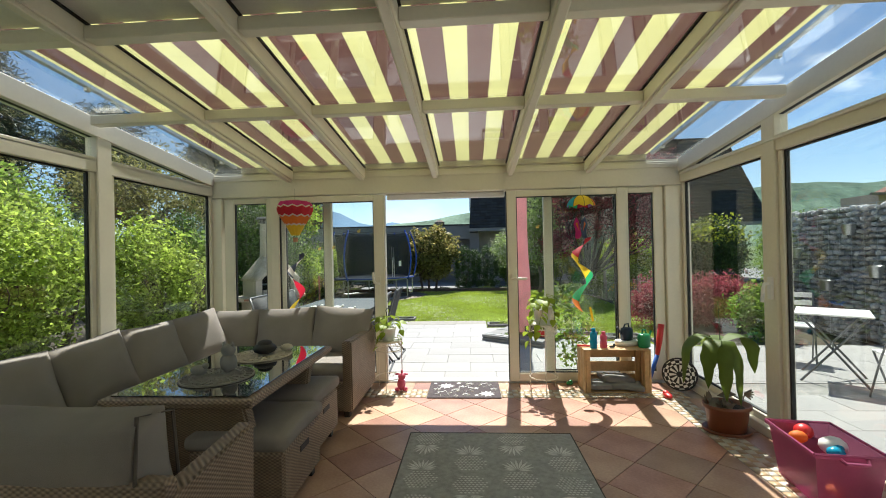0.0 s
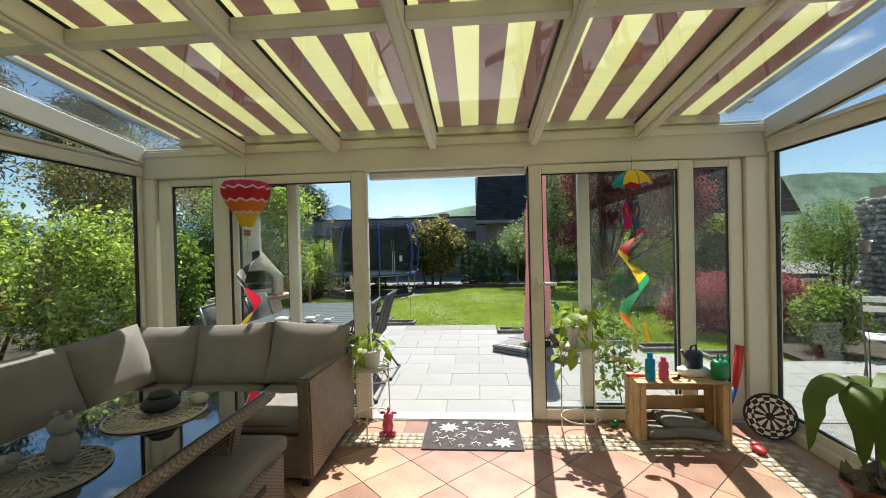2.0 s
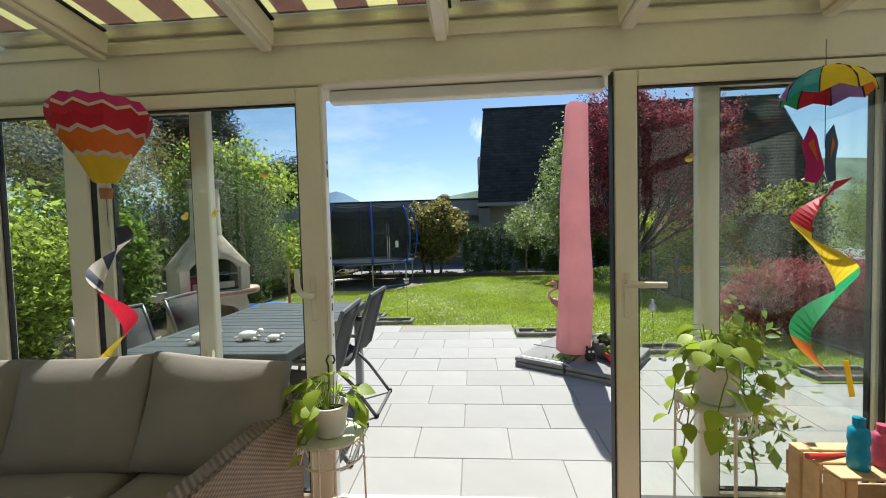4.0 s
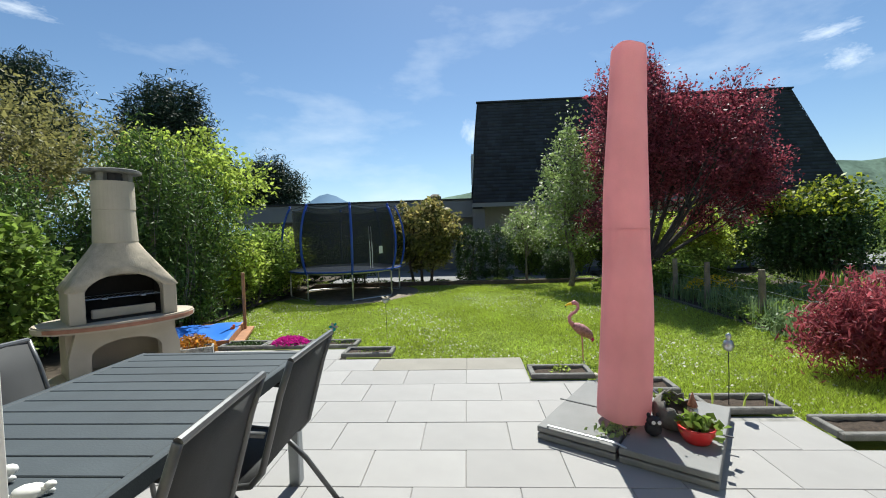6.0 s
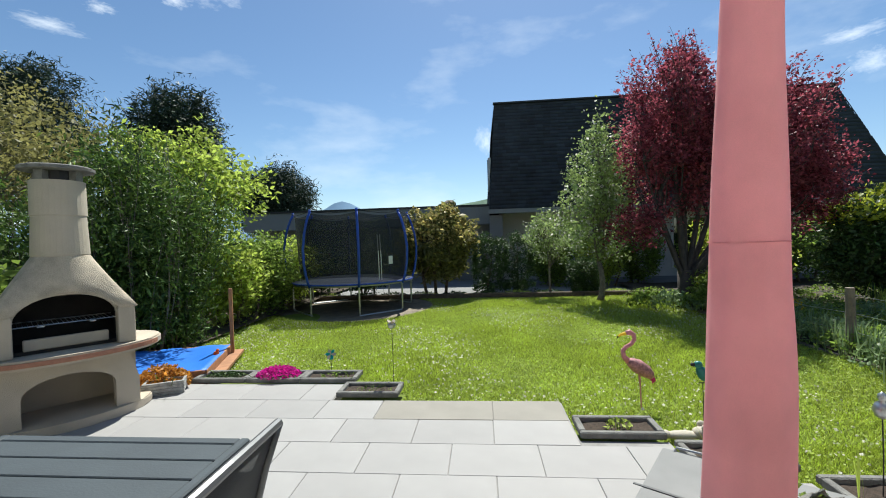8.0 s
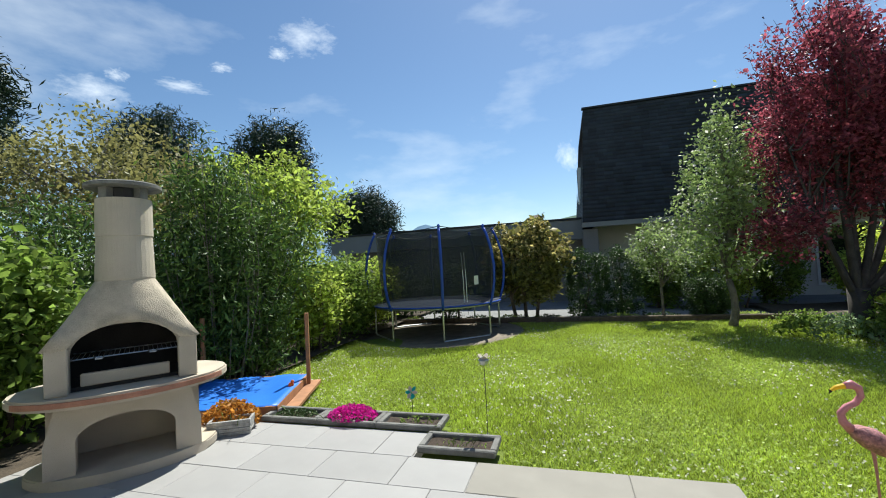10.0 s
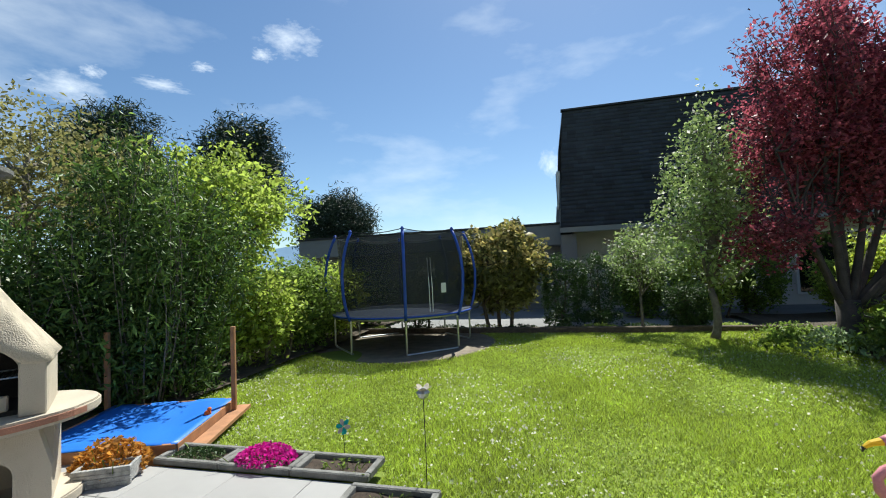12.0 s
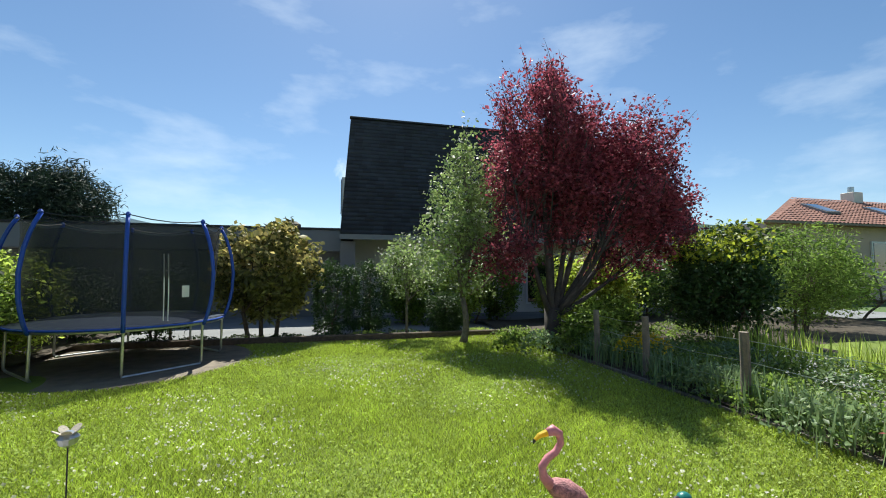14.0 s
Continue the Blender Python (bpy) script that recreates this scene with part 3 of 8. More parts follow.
# small fair-weather clouds, far off: flat sheets that thin out to their rims
def cloud_mat():
    m = bpy.data.materials.new("thin_white_cloud")
    m.use_nodes = True
    n, l = m.node_tree.nodes, m.node_tree.links
    n.remove(n["Principled BSDF"])
    tc, gr, no, oi, ad, mu, rp, em, tr, ms = (n.new("ShaderNode" + k) for k in ("TexCoord", "VectorMath", "TexNoise", "ObjectInfo", "VectorMath", "Math", "MapRange", "Emission", "BsdfTransparent", "MixShader"))
    gr.operation = "LENGTH"
    l.new(tc.outputs["Object"], gr.inputs[0])
    l.new(tc.outputs["Object"], ad.inputs[0])
    l.new(oi.outputs["Location"], ad.inputs[1])
    no.inputs["Scale"].default_value, no.inputs["Detail"].default_value, no.inputs["Roughness"].default_value = 2.3, 9, 0.62
    l.new(ad.outputs[0], no.inputs["Vector"])
    mu.operation = "SUBTRACT"
    l.new(no.outputs["Fac"], mu.inputs[0])
    k = n.new("ShaderNodeMath")
    k.operation, k.inputs[1].default_value = "MULTIPLY", 0.55
    l.new(gr.outputs["Value"], k.inputs[0])
    l.new(k.outputs[0], mu.inputs[1])
    rp.inputs["From Min"].default_value, rp.inputs["From Max"].default_value, rp.inputs["To Max"].default_value = 0.04, 0.6, 0.46
    l.new(mu.outputs[0], rp.inputs["Value"])
    # the sheet glows by itself, in place of sunlight on vapour
    em.inputs["Color"].default_value, em.inputs["Strength"].default_value = (0.95, 0.97, 1.0, 1), 1.0
    l.new(rp.outputs[0], ms.inputs[0])
    l.new(tr.outputs[0], ms.inputs[1])
    l.new(em.outputs[0], ms.inputs[2])
    l.new(ms.outputs[0], n["Material Output"].inputs["Surface"])
    return m
M_CLOUD = cloud_mat()
for x, z, w_, h_ in ((-985, 975, 150, 80), (-1120, 935, 60, 34), (-2210, 955, 190, 95), (-1640, 885, 130, 38), (-2050, 1010, 60, 40), (-1420, 930, 60, 28), (30, 352, 46, 62), (1235, 640, 110, 32), (1290, 545, 75, 48)):
    b = bmesh.new()
    bmesh.ops.create_grid(b, x_segments=4, y_segments=4, size=1)
    c = part("backdrop_cloud", b, M_CLOUD)
    d = Vector((x, 1500, z))
    c.matrix_world = look(d, (0, 0, 0)) @ Matrix.Diagonal((w_, h_, 1, 1))
    tagged(c, "small white fair-weather cloud in blue sky", "cloud", kind="structure")

# ---------------------------------------------------------------- sunroom
def roof_z(y):
    return 2.177 + (4.74 - y) * 0.112   # underside of the rafters

floor_ob = tagged(part("floor", box((-2.6, YB, -0.30), (2.6, 4.93, 0.0)), M_GROUT), "grouted bed of the terracotta floor", "floor", kind="structure")
tagged(part("wall_south", box((-7, YB - 0.3, -0.3), (9, YB, 5.2)), M_WALL), "cream rendered house wall", "wall", kind="structure")

front = thing("wall_front", (0, YF, 0), "cream aluminium sliding glass front with one leaf open", "glass wall", kind="structure")
# posts, header and sill; y from -0.04 to 0.09 round the front plane
def fpost(x0, x1, z0, z1, y0=-0.03, y1=0.05, name="post"):
    return sub(name, box((x0, y0, z0), (x1, y1, z1), 0.006), M_FRAME, front)
sub("header", box((-2.56, -0.06, 2.015), (2.56, 0.10, 2.26), 0.008), M_FRAME, front)
# unseen bar outside the header, added to cut off the sun on the floor
sub("gutter", box((-2.62, 0.101, 2.03), (2.62, 0.24, 2.16), 0.012), M_FRAME, front)
sub("flashing", box((-2.56, -0.035, 2.262), (2.56, -0.022, 2.284), 0.002), M_FRAME, front)
sub("gutter_rail", box((-2.56, -0.075, 2.19), (2.56, -0.062, 2.235), 0.003), M_FRAME, front)
sub("track", box((-2.38, -0.05, -0.01), (2.38, 0.09, 0.022), 0.004), M_ALU, front)
fpost(-2.56, -2.37, 0, 2.012, -0.06, 0.10, "corner_post")
fpost(2.315, 2.56, 0, 2.012, -0.06, 0.10, "corner_post")
def leaf(x0, x1, y, handle=None, stile=0.085, z0=0.025, z1=2.005, wide_l=None, wide_r=None, top=0.065):
    """A glazed leaf: stiles, rails, seal and pane."""
    wl_, wr_ = wide_l or stile, wide_r or stile
    t = 0.026
    f = sub("leaf", box((x0, y - t, z0), (x0 + wl_, y + t, z1), 0.006), M_FRAME, front)
    sub("stile", box((x1 - wr_, y - t, z0), (x1, y + t, z1), 0.006), M_FRAME, f)
    sub("top_rail", box((x0 + wl_, y - t, z1 - top), (x1 - wr_, y + t, z1), 0.006), M_FRAME, f)
    sub("bottom_rail", box((x0 + wl_, y - t, z0), (x1 - wr_, y + t, z0 + 0.085), 0.006), M_FRAME, f)
    g = sub("pane", box((x0 + wl_ + 0.008, y - 0.005, z0 + 0.093), (x1 - wr_ - 0.008, y + 0.005, z1 - top - 0.008)), M_GLASS, f)
    g.visible_shadow = False
    gx0, gx1, gz0, gz1 = x0 + wl_, x1 - wr_, z0 + 0.085, z1 - top
    bm = box((gx0, y - 0.012, gz0), (gx0 + 0.009, y + 0.012, gz1))
    box((gx1 - 0.009, y - 0.012, gz0), (gx1, y + 0.012, gz1), bm=bm)
    box((gx0 + 0.009, y - 0.012, gz0), (gx1 - 0.009, y + 0.012, gz0 + 0.009), bm=bm)
    box((gx0 + 0.009, y - 0.012, gz1 - 0.009), (gx1 - 0.009, y + 0.012, gz1), bm=bm)
    sub("seal", bm, M_SEAL, f)
    if handle:
        hx, hs = handle
        sub("handle_plate", box((hx - 0.014, y - t - 0.006, 0.94), (hx + 0.014, y - t, 1.14), 0.003), M_FRAME, f)
        c = [(0, 0), (0, -0.03), (0.02, -0.05), (0.05, -0.058), (0.09, -0.06), (0.14, -0.058)]
        if hs < 0:      # turned up: out from the stile, then aloft
            pts = [(hx, y - t - 0.004, 1.06), (hx - 0.006, y - t - 0.035, 1.06), (hx - 0.022, y - t - 0.052, 1.062), (hx - 0.040, y - t - 0.058, 1.075), (hx - 0.050, y - t - 0.06, 1.10), (hx - 0.053, y - t - 0.06, 1.14), (hx - 0.053, y - t - 0.058, 1.185)]
        else:
            pts = [(hx + u, y - t - 0.004 + v, 1.09 - 0.01 * u) for u, v in c]
        bm = tube(pts, [0.015, 0.014, 0.014, 0.014, 0.013, 0.013, 0.011][:len(pts)], 12)
        sub("handle", bm, M_IVORY, f, "ivory door handle", True)
    return f
leaf(-2.36, -1.80, 0.0, wide_l=0.115, top=0.055)
leaf(-1.823, -0.582, -0.035, handle=(-0.64, -1), wide_l=0.097, wide_r=0.112)
leaf(-1.78, -1.176, 0.045, stile=0.088)
leaf(0.714, 1.921, -0.035, handle=(0.762, 1), wide_l=0.098, wide_r=0.09)
leaf(1.104, 1.93, 0.045, stile=0.09)
leaf(1.88, 2.31, 0.0, wide_l=0.08, wide_r=0.10, top=0.055)
sub("edge_strip", box((-0.581, -0.06, 0.03), (-0.566, -0.012, 2.0), 0.003), M_WHITE, front)
for z in (0.35, 0.52, 0.86, 0.98, 1.04, 1.10, 1.22, 1.60, 1.66):
    sub("latch", box((-0.5655, -0.042, z), (-0.5635, -0.030, z + (0.035 if z in (0.52, 0.98, 1.60) else 0.012)), 0.0), M_CHFRAME, front)
sub("leaf_seal", box((0.706, -0.06, 0.03), (0.713, -0.01, 2.0)), M_SEAL, front)
sub("blind_box", box((-0.565, 0.02, 1.955), (0.705, 0.085, 2.012), 0.012, 2), M_WHITE, front, "white rolled insect screen box")

def side_wall(name, x, sgn, posts, handle_y=None):
    w = thing(name, (x, 0, 0), "cream aluminium glazed side wall of sunroom", "glass wall", kind="structure")
    t = 0.04
    sub("sill", box((-t - 0.03, YB, 0.0), (t + 0.03, 4.775, 0.075), 0.006), M_FRAME, w)
    sub("rail", box((-t, YB, 2.035), (t, 4.775, 2.15), 0.006), M_FRAME, w)
    sub("line_rail", box((-sgn * t - 0.016, YB, 2.115), (-sgn * t + 0.0, 4.775, 2.128), 0.003), M_FRAME, w)
    ys = [YB] + list(posts) + [4.78]
    for y in posts:
        sub("post", box((-t - 0.01, y - 0.065, 0.075), (t + 0.01, y + 0.065, roof_z(y) - 0.005), 0.006), M_FRAME, w)
    rb = beam((0, YB, roof_z(YB) + 0.04), (0, 4.78, roof_z(4.78) + 0.04), 0.11, 0.14)
    sub("rafter", rb, M_FRAME, w)
    for y0, y1 in zip(ys, ys[1:]):
        a, b = y0 + 0.066, y1 - 0.066 if y1 < 4.7 else y1 - 0.005
        fr = sub("sash", box((-0.03, a, 0.076), (0.03, a + 0.04, 2.034), 0.005), M_FRAME, w)
        sub("stile", box((-0.03, b - 0.04, 0.076), (0.03, b, 2.034), 0.005), M_FRAME, fr)
        sub("bottom_rail", box((-0.03, a + 0.04, 0.076), (0.03, b - 0.04, 0.13), 0.005), M_FRAME, fr)
        bm = box((-0.012, a + 0.04, 0.13), (0.012, a + 0.055, 2.034))
        box((-0.012, b - 0.055, 0.13), (0.012, b - 0.04, 2.034), bm=bm)
        box((-0.012, a + 0.055, 0.13), (0.012, b - 0.055, 0.142), bm=bm)
        box((-0.012, a + 0.055, 2.022), (0.012, b - 0.055, 2.034), bm=bm)
        sub("seal", bm, M_SEAL, fr)
        g = sub("pane", box((-0.004, a + 0.055, 0.142), (0.004, b - 0.055, 2.022)), M_GLASS, fr)
        g.visible_shadow = False
        # light over the rail, under the sloping rafter
        z0, za, zb = 2.152, roof_z(a) - 0.03, roof_z(b) - 0.03
        if zb < z0 + 0.02:
            b = a + (b - a) * (za - z0 - 0.02) / max(1e-6, za - zb)
            zb = z0 + 0.02
        b2 = bmesh.new()
        v0 = [b2.verts.new((-0.004, y_, z_)) for y_, z_ in ((a, z0), (b, z0), (b, zb), (a, za))]
        v1 = [b2.verts.new((0.004, y_, z_)) for y_, z_ in ((a, z0), (b, z0), (b, zb), (a, za))]
        b2.faces.new(v0), b2.faces.new(list(reversed(v1)))
        for k in range(4):
            b2.faces.new((v0[k], v1[k], v1[(k + 1) % 4], v0[(k + 1) % 4]))
        g = sub("top_pane", b2, M_GLASS, w)
        g.visible_shadow = False
        bm = beam((0, a, za + 0.004), (0, b, zb + 0.004), 0.03, 0.012, 0)
        beam((0, a + 0.006, z0), (0, a + 0.006, za), 0.03, 0.012, 0, bm)
        sub("top_seal", bm, M_SEAL, w)
    if handle_y:
        bm = box((-sgn * t - 0.02 * sgn - 0.01, handle_y - 0.02, 1.0), (-sgn * t, handle_y + 0.02, 1.16), 0.006, 2)
        tube([(-sgn * 0.05, handle_y, 1.11), (-sgn * 0.1, handle_y, 1.11), (-sgn * 0.11, handle_y, 1.08), (-sgn * 0.11, handle_y + 0.01, 0.98)], 0.012, 8, bm)
        sub("handle", bm, M_WHITE, w, "white window handle")
    return w

side_wall("wall_west", -XW, -1, (0.9, 2.15, 3.42))
side_wall("wall_east", XW, 1, (0.7, 2.05, 3.51), 3.50)

roof = thing("roof", (0, 0, 0), "glazed lean-to roof with cream rafters", "roof", kind="structure")
RX = (-1.58, -0.797, -0.02, 0.757, 1.54)
for x in RX:
    bm = beam((x, YB, roof_z(YB) + 0.05), (x, 4.74, roof_z(4.74) + 0.05), 0.075, 0.10, 0.006)
    beam((x, YB, roof_z(YB) - 0.012), (x, 4.74, roof_z(4.74) - 0.012), 0.05, 0.026, 0.005, bm)
    sub("rafter", bm, M_FRAME, roof)
    sub("seal", beam((x, YB, roof_z(YB) + 0.103), (x, 4.72, roof_z(4.72) + 0.103), 0.10, 0.008, 0), M_SEAL, roof)
EDGES = (-2.445, *RX, 2.445)
for a, b in zip(EDGES, EDGES[1:]):
    a2, b2 = a + 0.038, b - 0.038
    for yc in (3.29, 2.36, 1.40, 0.45):
        sub("crossbar", beam((a2, yc, roof_z(yc) + 0.055), (b2, yc, roof_z(yc) + 0.055), 0.075, 0.07, 0.005), M_FRAME, roof)
        sub("crossbar_seal", beam((a2, yc + 0.036, roof_z(yc) + 0.088), (b2, yc + 0.036, roof_z(yc) + 0.088), 0.012, 0.012, 0), M_SEAL, roof)
    for y0, y1, m in ((2.365, 4.80, M_ROOFGLASS), (YB, 2.355, M_MILKY)):
        g = sub("roof_pane", beam(((a + b) / 2, y0, roof_z(y0) + 0.115), ((a + b) / 2, y1, roof_z(y1) + 0.115), b - a - 0.004, 0.008, 0), m, roof)
        if m is M_ROOFGLASS:
            g.visible_shadow = False

# striped awning stretched over the roof glass
def awning():
    w = thing("awning", (0, 0, 0), "yellow and brown striped awning over roof glass", "awning")
    x, k, rows = -2.241, 0, 14
    bm = bmesh.new()
    yy = np.linspace(1.9, 4.775, rows)
    def zz(x_, y_):
        return roof_z(y_) + 0.16 + 0.006 * math.sin(x_ * 9) * math.sin(y_ * 2)
    while x < 2.13:
        wd = 0.131 if k % 2 == 0 else 0.141
        x1 = min(2.14, x + wd)
        x0 = max(-2.14, x)
        a = [bm.verts.new((x0, y_, zz(x0, y_))) for y_ in yy]
        b = [bm.verts.new((x1, y_, zz(x1, y_))) for y_ in yy]
        for i in range(rows - 1):
            f = bm.faces.new((a[i], b[i], b[i + 1], a[i + 1]))
            f.material_index = k % 2
        x, k = x1, k + 1
    bmesh.ops.remove_doubles(bm, verts=bm.verts, dist=1e-4)
    sub("cloth", bm, [M_YELLOW, M_BROWN], w)
    for s in (-1, 1):
        bm = beam((s * 2.18, 0.2, roof_z(0.2) + 0.17), (s * 2.18, 4.75, roof_z(4.75) + 0.17), 0.035, 0.05)
        for y_ in (1.0, 3.0, 4.5):
            beam((s * 2.18, y_, roof_z(y_) + 0.12), (s * 2.18, y_, roof_z(y_) + 0.15), 0.03, 0.03, bm=bm)
        sub("guide_rail", bm, M_ALU, w)
    sub("front_bar", beam((-2.14, 4.795, roof_z(4.795) + 0.150), (2.14, 4.795, roof_z(4.795) + 0.150), 0.03, 0.09), M_IVORY, w)
    sub("cassette", box((-2.25, 0.1, roof_z(0.2) + 0.13), (2.25, 0.32, roof_z(0.2) + 0.35), 0.03, 3), M_IVORY, w)
awning()

# ---------------------------------------------------------------- garden: building and plants
def house():
    h = thing("house", (0, 0, -0.15), "house with steep anthracite slate roof behind trees", "house")
    # ground floor
    sub("wall", box((0.75, 21.45, 0), (13.2, 28, 2.58)), M_HWALL, h)
    for x, z, w_, hh in ((2.0, 0.1, 0.95, 2.05), (4.2, 0.9, 1.4, 1.1), (7.0, 0.3, 2.2, 1.9), (11.0, 0.9, 1.6, 1.1)):
        win = sub("window", box((x, 21.40, z), (x + w_, 21.44, z + hh)), M_WHITE, h)
        sub("pane", box((x + 0.07, 21.385, z + 0.07), (x + w_ - 0.07, 21.397, z + hh - 0.07)), M_TGLASS, win)
    # steep roof: courses of slates, lapped, on a leaning slope, with the ridge set back
    x0a, x1a, y0a, z0a = 0.3, 13.7, 19.9, 2.60
    x0b, x1b, y0b, z0b = 0.62, 12.9, 21.7, 6.78
    n = 30
    bm = bmesh.new()
    body = [bm.verts.new(v) for v in ((x0a, y0a + .06, z0a), (x1a, y0a + .06, z0a), (x1a, 29, z0a), (x0a, 29, z0a), (x0b, y0b + .06, z0b), (x1b, y0b + .06, z0b), (x1b, 27, z0b), (x0b, 27, z0b))]
    for f in ((0, 1, 5, 4), (1, 2, 6, 5), (2, 3, 7, 6), (3, 0, 4, 7), (4, 5, 6, 7), (0, 3, 2, 1)):
        bm.faces.new([body[i] for i in f])
    sub("roof", bm, M_SHINGLE, h)
    verts, faces = [], []
    rng = np.random.default_rng(4)
    for k in range(n):
        f0, f1 = k / n, (k + 1.08) / n
        xa, xb = x0a + (x0b - x0a) * f0, x1a + (x1b - x1a) * f0
        x = xa - rng.random() * 0.2
        while x < xb:
            w_ = 0.28
            xl, xr = max(x, xa), min(x + w_ - 0.008, xb)
            if xr > xl + 0.02:
                ya, za = y0a + (y0b - y0a) * f0 - 0.016, z0a + (z0b - z0a) * f0
                yb, zb = y0a + (y0b - y0a) * f1 - 0.004, z0a + (z0b - z0a) * min(f1, 1.0)
                j = rng.random() * 0.012
                i = len(verts)
                verts += [(xl, ya - j, za), (xr, ya - j, za), (xr, yb, zb), (xl, yb, zb), (xl, ya + 0.025, za), (xr, ya + 0.025, za)]
                faces += [(i, i + 1, i + 2, i + 3), (i + 4, i + 5, i + 1, i)]
            x += w_
    s = arrays("slate_cover", verts, faces, M_SHINGLE)
    s.parent = h
    tagged(s, "rows of anthracite slates", kind="stuff")
    verts, faces = [], []
    for k in range(n):
        f0, f1 = k / n, (k + 1.05) / n
        xw, xw1 = x0a + (x0b - x0a) * f0 - 0.02, x0a + (x0b - x0a) * f1 - 0.003
        y_, ye = y0a + (y0b - y0a) * f0, 29 - 2 * f0
        z0_, z1_ = z0a + (z0b - z0a) * f0, z0a + (z0b - z0a) * min(1, f1)
        while y_ < ye:
            i = len(verts)
            verts += [(xw, y_, z0_), (xw, y_ + 0.27, z0_), (xw1, y_ + 0.27, z1_), (xw1, y_, z1_)]
            faces.append((i, i + 1, i + 2, i + 3))
            y_ += 0.28
    s = arrays("gable_cover", verts, faces, M_SHINGLE2)
    s.parent = h
    tagged(s, "lighter grey slates on the gable side", kind="stuff")
    sub("ridge_cap", beam((x0b - 0.05, y0b, z0b + 0.02), (x1b + 0.05, y0b, z0b + 0.02), 0.2, 0.06), M_SHINGLE, h)
    sub("eave_board", box((x0a - 0.03, y0a - 0.05, z0a - 0.16), (x1a, y0a + 0.05, z0a - 0.01)), M_FASCIA, h)
    win = sub("window", box((0.34, 22.6, 3.6), (0.46, 23.5, 4.9)), M_WHITE, h)
    sub("pane", box((0.31, 22.67, 3.67), (0.335, 23.43, 4.83)), M_TGLASS, win)
house()

def garage():
    g = thing("garage", (0, 0, -0.15), "low grey flat-roofed garage with deep fascia", "garage")
    sub("wall", box((-9.0, 21.6, 0), (0.7, 27, 2.2)), M_GWALL, g)
    sub("fascia", box((-9.3, 20.9, 2.12), (0.32, 27.2, 2.80), 0.02), M_FASCIA, g)
    sub("roof_edge", box((-9.35, 20.85, 2.80), (0.34, 27.25, 2.86)), M_BLACK, g)
    d = sub("door", box((-7.4, 21.55, 0.05), (-4.8, 21.62, 2.05)), M_FASCIA, g)
    for z in (0.5, 0.95, 1.4):
        sub("panel_groove", box((-7.4, 21.535, z), (-4.8, 21.55, z + 0.03)), M_BLACK, d)
    sub("lamp", lathe([(0.05, 0), (0.11, 0.04), (0.12, 0.14), (0.06, 0.22)], 12, at=(0.1, 21.5, 1.55)), M_WHITE, g, "white wall lamp")
    sub("vent_drum", lathe([(0.22, 0), (0.26, 0.05), (0.26, 0.2), (0.12, 0.3)], 14, at=(-1.25, 22, 2.86)), M_WEATHER, g)
    sub("corner_wall", box((0.30, 20.2, 0), (0.75, 21.6, 2.4)), M_GWALL, g)
garage()

def neighbour():
    h = thing("house", (-0.25, 0, 0.0), "rosy beige house with red tiled gable roof", "house")
    sub("wall", box((22.4, 24.2, -0.3), (42, 26.5, 4.0)), M_PINKWALL, h)
    rows = 14
    verts, faces = [], []
    for k in range(rows):
        f0, f1 = k / rows, (k + 1.1) / rows
        for j in range(74):
            x0_, x1_ = 21.4 + j * 0.3, 21.4 + j * 0.3 + 0.285
            if x0_ < 21.4 + 8.0 * f1:
                continue
            a = (23.5 + 4.5 * f0, 3.95 + 2.3 * f0 + 0.05)
            b = (23.5 + 4.5 * f1, 3.95 + 2.3 * f1)
            i = len(verts)
            verts += [(x0_, a[0], a[1]), ((x0_ + x1_) / 2, a[0], a[1] + 0.05), (x1_, a[0], a[1]), (x1_, b[0], b[1]), ((x0_ + x1_) / 2, b[0], b[1] + 0.05), (x0_, b[0], b[1])]
            faces += [(i, i + 1, i + 4, i + 5), (i + 1, i + 2, i + 3, i + 4)]
    r = arrays("tile_cover", verts, faces, M_ROOFRED)
    r.parent = h
    tagged(r, "rows of red clay tiles", kind="stuff")
    bm = bmesh.new()
    v = [bm.verts.new(c) for c in ((21.3, 23.45, 3.9), (43, 23.45, 3.9), (43, 28, 6.2), (29.4, 28, 6.2), (38.0, 36, 3.9), (43, 36, 3.9))]
    for f in ((0, 1, 2, 3), (3, 2, 5, 4), (0, 3, 4), (1, 5, 2), (0, 4, 5, 1)):
        bm.faces.new([v[i] for i in f])
    sub("roof", bm, M_ROOFRED, h)
    # rain gutter along the eave
    sub("gutter", box((21.3, 23.35, 3.85), (43, 23.47, 3.97)), M_WEATHER, h)
    for x in (28.4, 33.6):
        w_ = sub("skylight", turned(box((-0.6, -0.75, 0.0), (0.6, 0.75, 0.12)), pose(x, 25.6, 5.08, 27, 0, 0)), M_FASCIA, h)
        sub("pane", turned(box((-0.5, -0.65, 0.121), (0.5, 0.65, 0.14)), pose(x, 25.6, 5.08, 27, 0, 0)), M_TGLASS, w_)
    ch = sub("chimney", box((34.6, 27.6, 5.8), (35.5, 28.4, 6.85), 0.03), M_HWALL, h)
    sub("flue", lathe([(0.18, 0), (0.18, 0.4)], 12, at=(35.0, 28, 6.85)), M_STEEL, ch)
    win = sub("window", box((30.0, 24.1, 1.3), (32.4, 24.19, 3.1)), M_WHITE, h)
    sub("pane", box((30.1, 24.07, 1.4), (32.3, 24.097, 3.0)), M_TGLASS, win)
neighbour()

